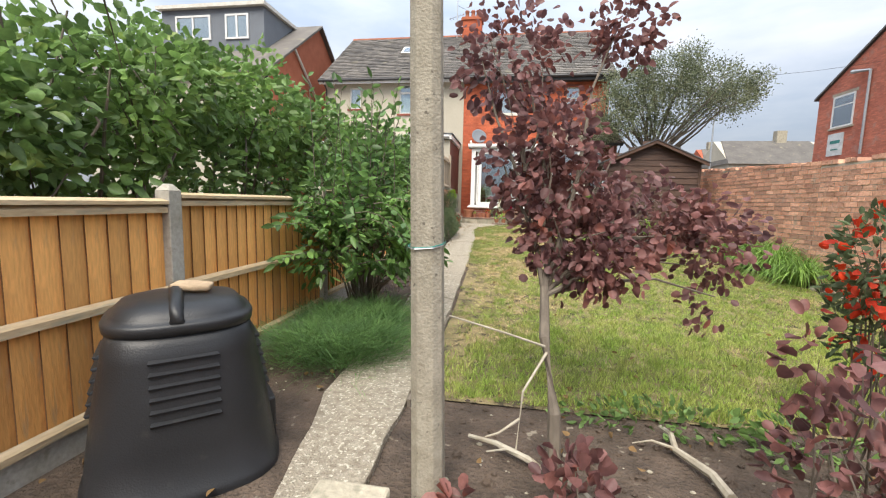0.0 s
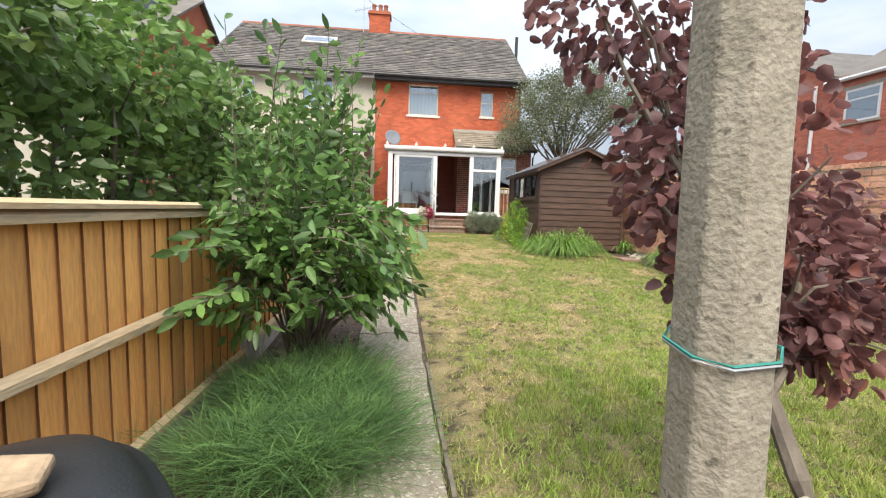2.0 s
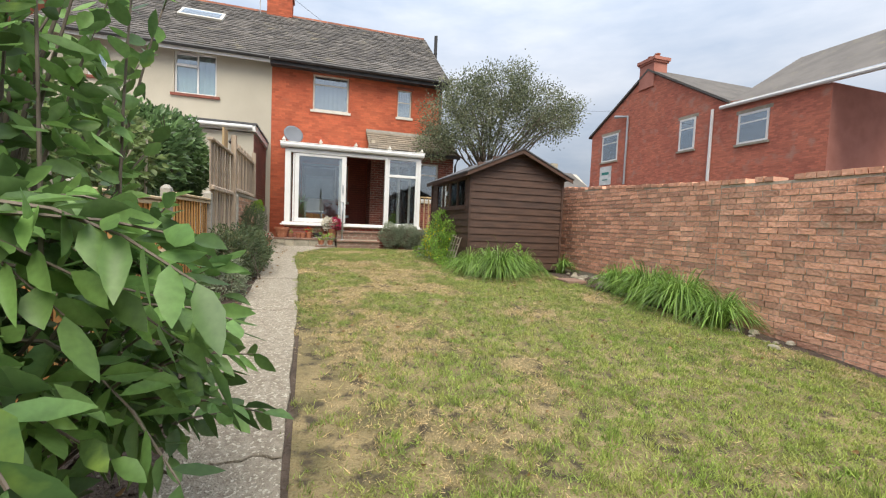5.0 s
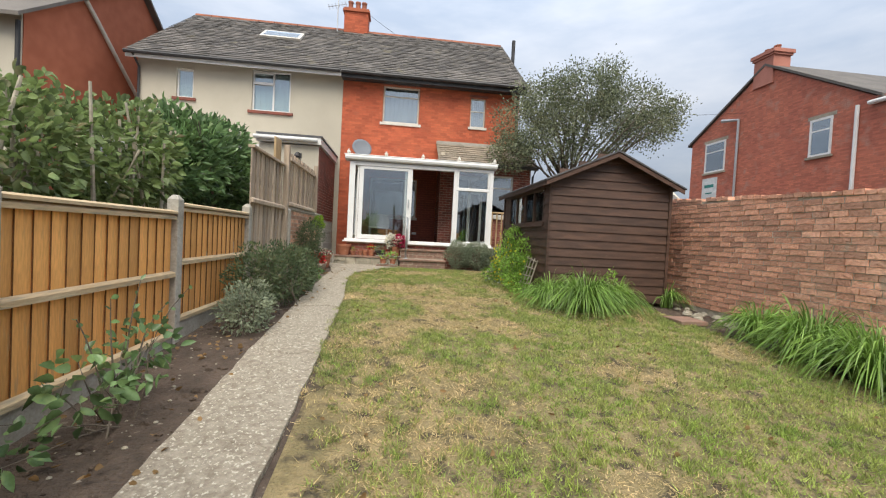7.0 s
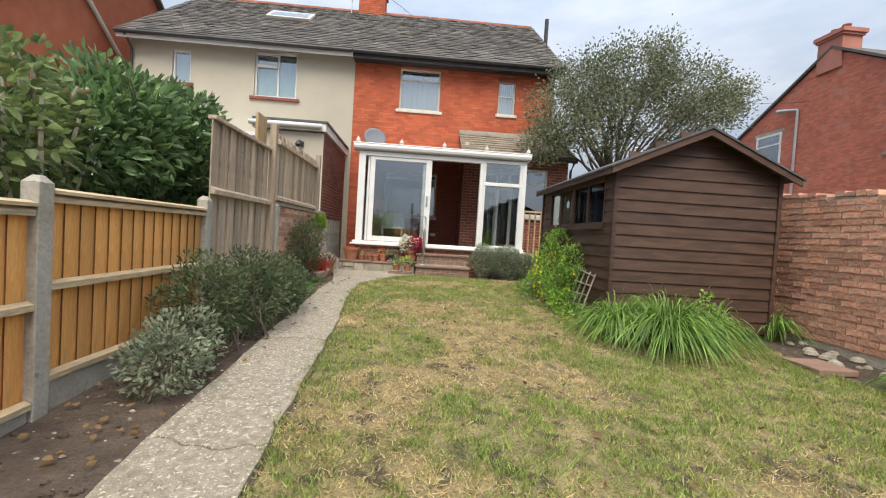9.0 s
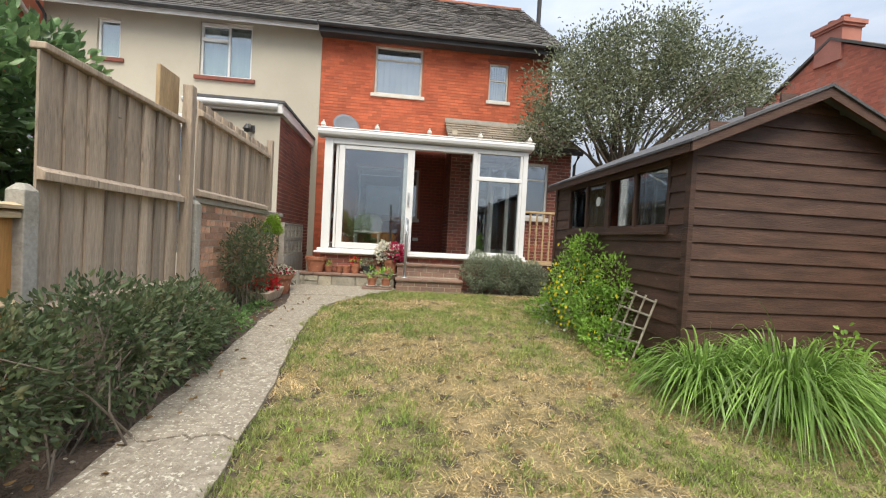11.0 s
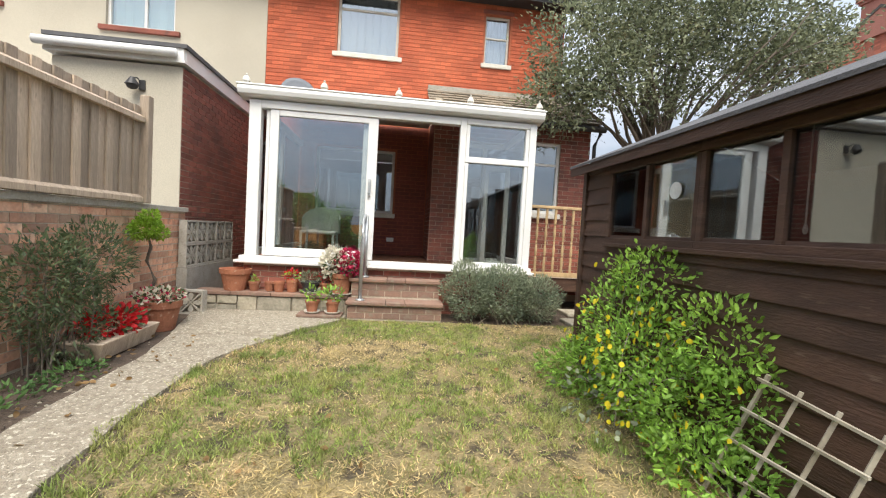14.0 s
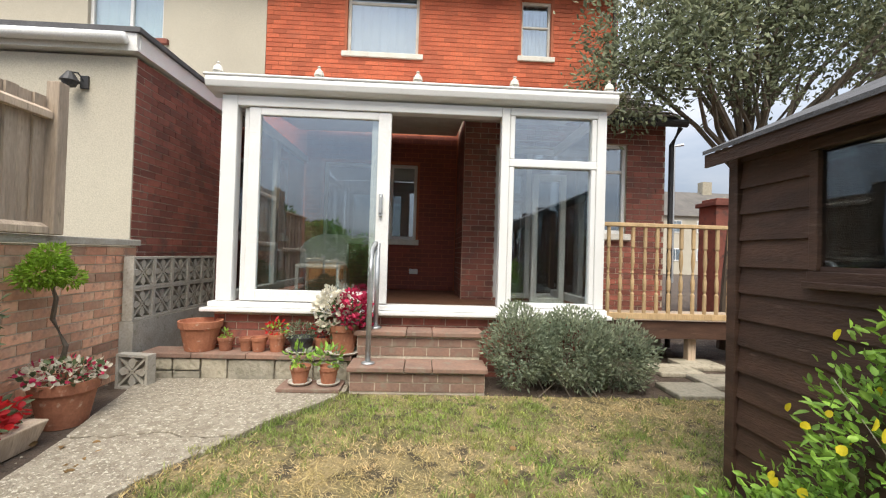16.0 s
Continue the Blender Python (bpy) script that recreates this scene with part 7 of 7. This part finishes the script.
def terrace(x0, x1, y, z0, ze, zr, wallm, label, depth=8.0, n_win=3, stack=None):
    t = thing("distant_house", ((x0 + x1) / 2, y, z0), label, "house", "distant houses", "structure")
    Shape().prism([(y, z0), (y + depth, z0), (y + depth, ze), (y + depth / 2, zr), (y, ze)], "x", x0, x1).make("wall", wallm, t)
    Shape().add([(x0 - 0.2, y - 0.3, ze - 0.1), (x1 + 0.2, y - 0.3, ze - 0.1), (x1 - 0.8, y + depth / 2, zr + 0.1), (x0 + 0.8, y + depth / 2, zr + 0.1), (x1 + 0.2, y + depth + 0.3, ze - 0.1), (x0 - 0.2, y + depth + 0.3, ze - 0.1)], [(0, 1, 2, 3), (3, 2, 4, 5), (1, 4, 2), (0, 3, 5)]).make("roof", TILE, t)
    cx_ = stack or (x0 + x1) / 2
    Shape().box(cx_ - 0.5, cx_ + 0.5, y + depth / 2 - 0.4, y + depth / 2 + 0.4, zr - 0.5, zr + 1.2).make("chimney", STONE, t)
    for i in range(n_win):
        a = x0 + (i + 0.5) * (x1 - x0) / n_win
        q = Shape()
        for zz in (ze - 1.7, ze - 4.4):
            q.box(a - 0.6, a + 0.6, y - 0.05, y - 0.003, zz, zz + 1.2)
        q.make("window_frame", UPVC, t)
        q = Shape()
        for zz in (ze - 1.7, ze - 4.4):
            q.box(a - 0.5, a - 0.03, y - 0.07, y - 0.052, zz + 0.1, zz + 1.1).box(a + 0.03, a + 0.5, y - 0.07, y - 0.052, zz + 0.1, zz + 1.1)
        q.make("pane", HGLASS, t)


terrace(23.3, 34, 50, 0, 6.2, 9.0, RENDERM, "distant cream rendered terrace with a brown roof", n_win=4, stack=30.2)
terrace(29.5, 36.5, 70, 0, 8.0, 10.6, HBRICK, "distant red brick house with a brown roof", stack=31.6)
sl_ = thing("street_lamp", (14.5, 34, 0.4), "tall grey street lamp on the side road", "street lamp")
Shape().tube([(14.5, 34, 0.3), (14.5, 34, 8.2)], 0.08, 0.05, 8).make("pole", STEEL, sl_)
Shape().tube([(14.5, 34, 8.2), (15.0, 34, 8.3)], 0.05, 0.08, 8).make("lamp_head", STEEL, sl_)
tagged(Shape().box(7.2, 7.85, 20.5, 21.1, 0.3, 3.0).box(7.14, 7.91, 20.44, 21.16, 3.0, 3.1).box(7.24, 7.81, 20.54, 21.06, 3.1, 3.18).make("gate_pier", DBRICK, bevel=0.01), "square brick gate pier beside the house", "pier", kind="structure")
tagged(Shape().box(-14, 16, -6.2, -6.0, -0.2, 1.7).make("wall_back", FENCE), "plain wooden boundary behind the garden", "fence", kind="structure")
wires = Shape()
for a, b in (((4.2, 21, 7.5), (17.4, 24, 8.5)), ((-2.9, 21.7, 10.9), (16, 40, 9.0))):
    pts = [Vector(a).lerp(Vector(b), t / 8) - Vector((0, 0, 0.5 * math.sin(math.pi * t / 8))) for t in range(9)]
    wires.tube(pts, 0.008, 0.008, 4)
tagged(wires.make("overhead_wires", DARK), "thin dark overhead telephone wires", "wires")

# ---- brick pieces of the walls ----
# house wall inside the conservatory is a deeper red than the outer brick
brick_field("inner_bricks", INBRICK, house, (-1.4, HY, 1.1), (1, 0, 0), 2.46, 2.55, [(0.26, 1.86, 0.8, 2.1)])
brick_field("house_bricks", HBRICK, house, (-2.11, HY, 0.8), (1, 0, 0), 5.85, 5.4, [(0.7, 3.2, 0.28, 2.86)] + [(h[0] + 2.11 - 0.04, h[1] + 2.11 + 0.04, h[2] - 0.8, h[3] - 0.8) for h in h_holes])
brick_field("house_bricks", HBRICK, house, (3.74, HY, 0.8), (0, 1, 0), 7.6, 5.55)
brick_field("wall_bricks", LBRICK, lw, (FX - 0.002, 12.12, 0.47), (0, 1, 0), 3.28, 1.21, single=230, jitter=0.003, deep=0.04)
brick_field("wall_bricks", WBRICK, gwall, (4.706, 11.5, 0.42), (0, -1, 0), 4.0, 1.58, single=300, keep=(0, 2.6), jitter=0.006, proud=0.010, ragged=0.010, deep=0.06)
brick_field("wall_bricks", WBRICK, gwall, (4.706, 7.5, -0.1), (0, -1, 0), 11.0, 2.03, jitter=0.006, proud=0.010, ragged=0.010, deep=0.06)
brick_field("wall_bricks", WBRICK, gwall, (4.706, 15.6, 0.42), (0, -1, 0), 4.1, 1.73, jitter=0.006, proud=0.010, ragged=0.010, deep=0.06)
top_ = Shape()
for r in range(3):
    for i in range(19):
        y = 11.5 - i * 0.215 - (r % 2) * 0.1
        z = 2.0 + r * 0.075
        if z + 0.03 < np.interp(y - 0.2, [7.4, 11.6], [1.96, 2.16]):
            top_.box(4.698, 4.72, y - 0.205, y, z, z + 0.065)
tagged(top_.make("wall_bricks", WBRICK, gwall), kind="stuff")
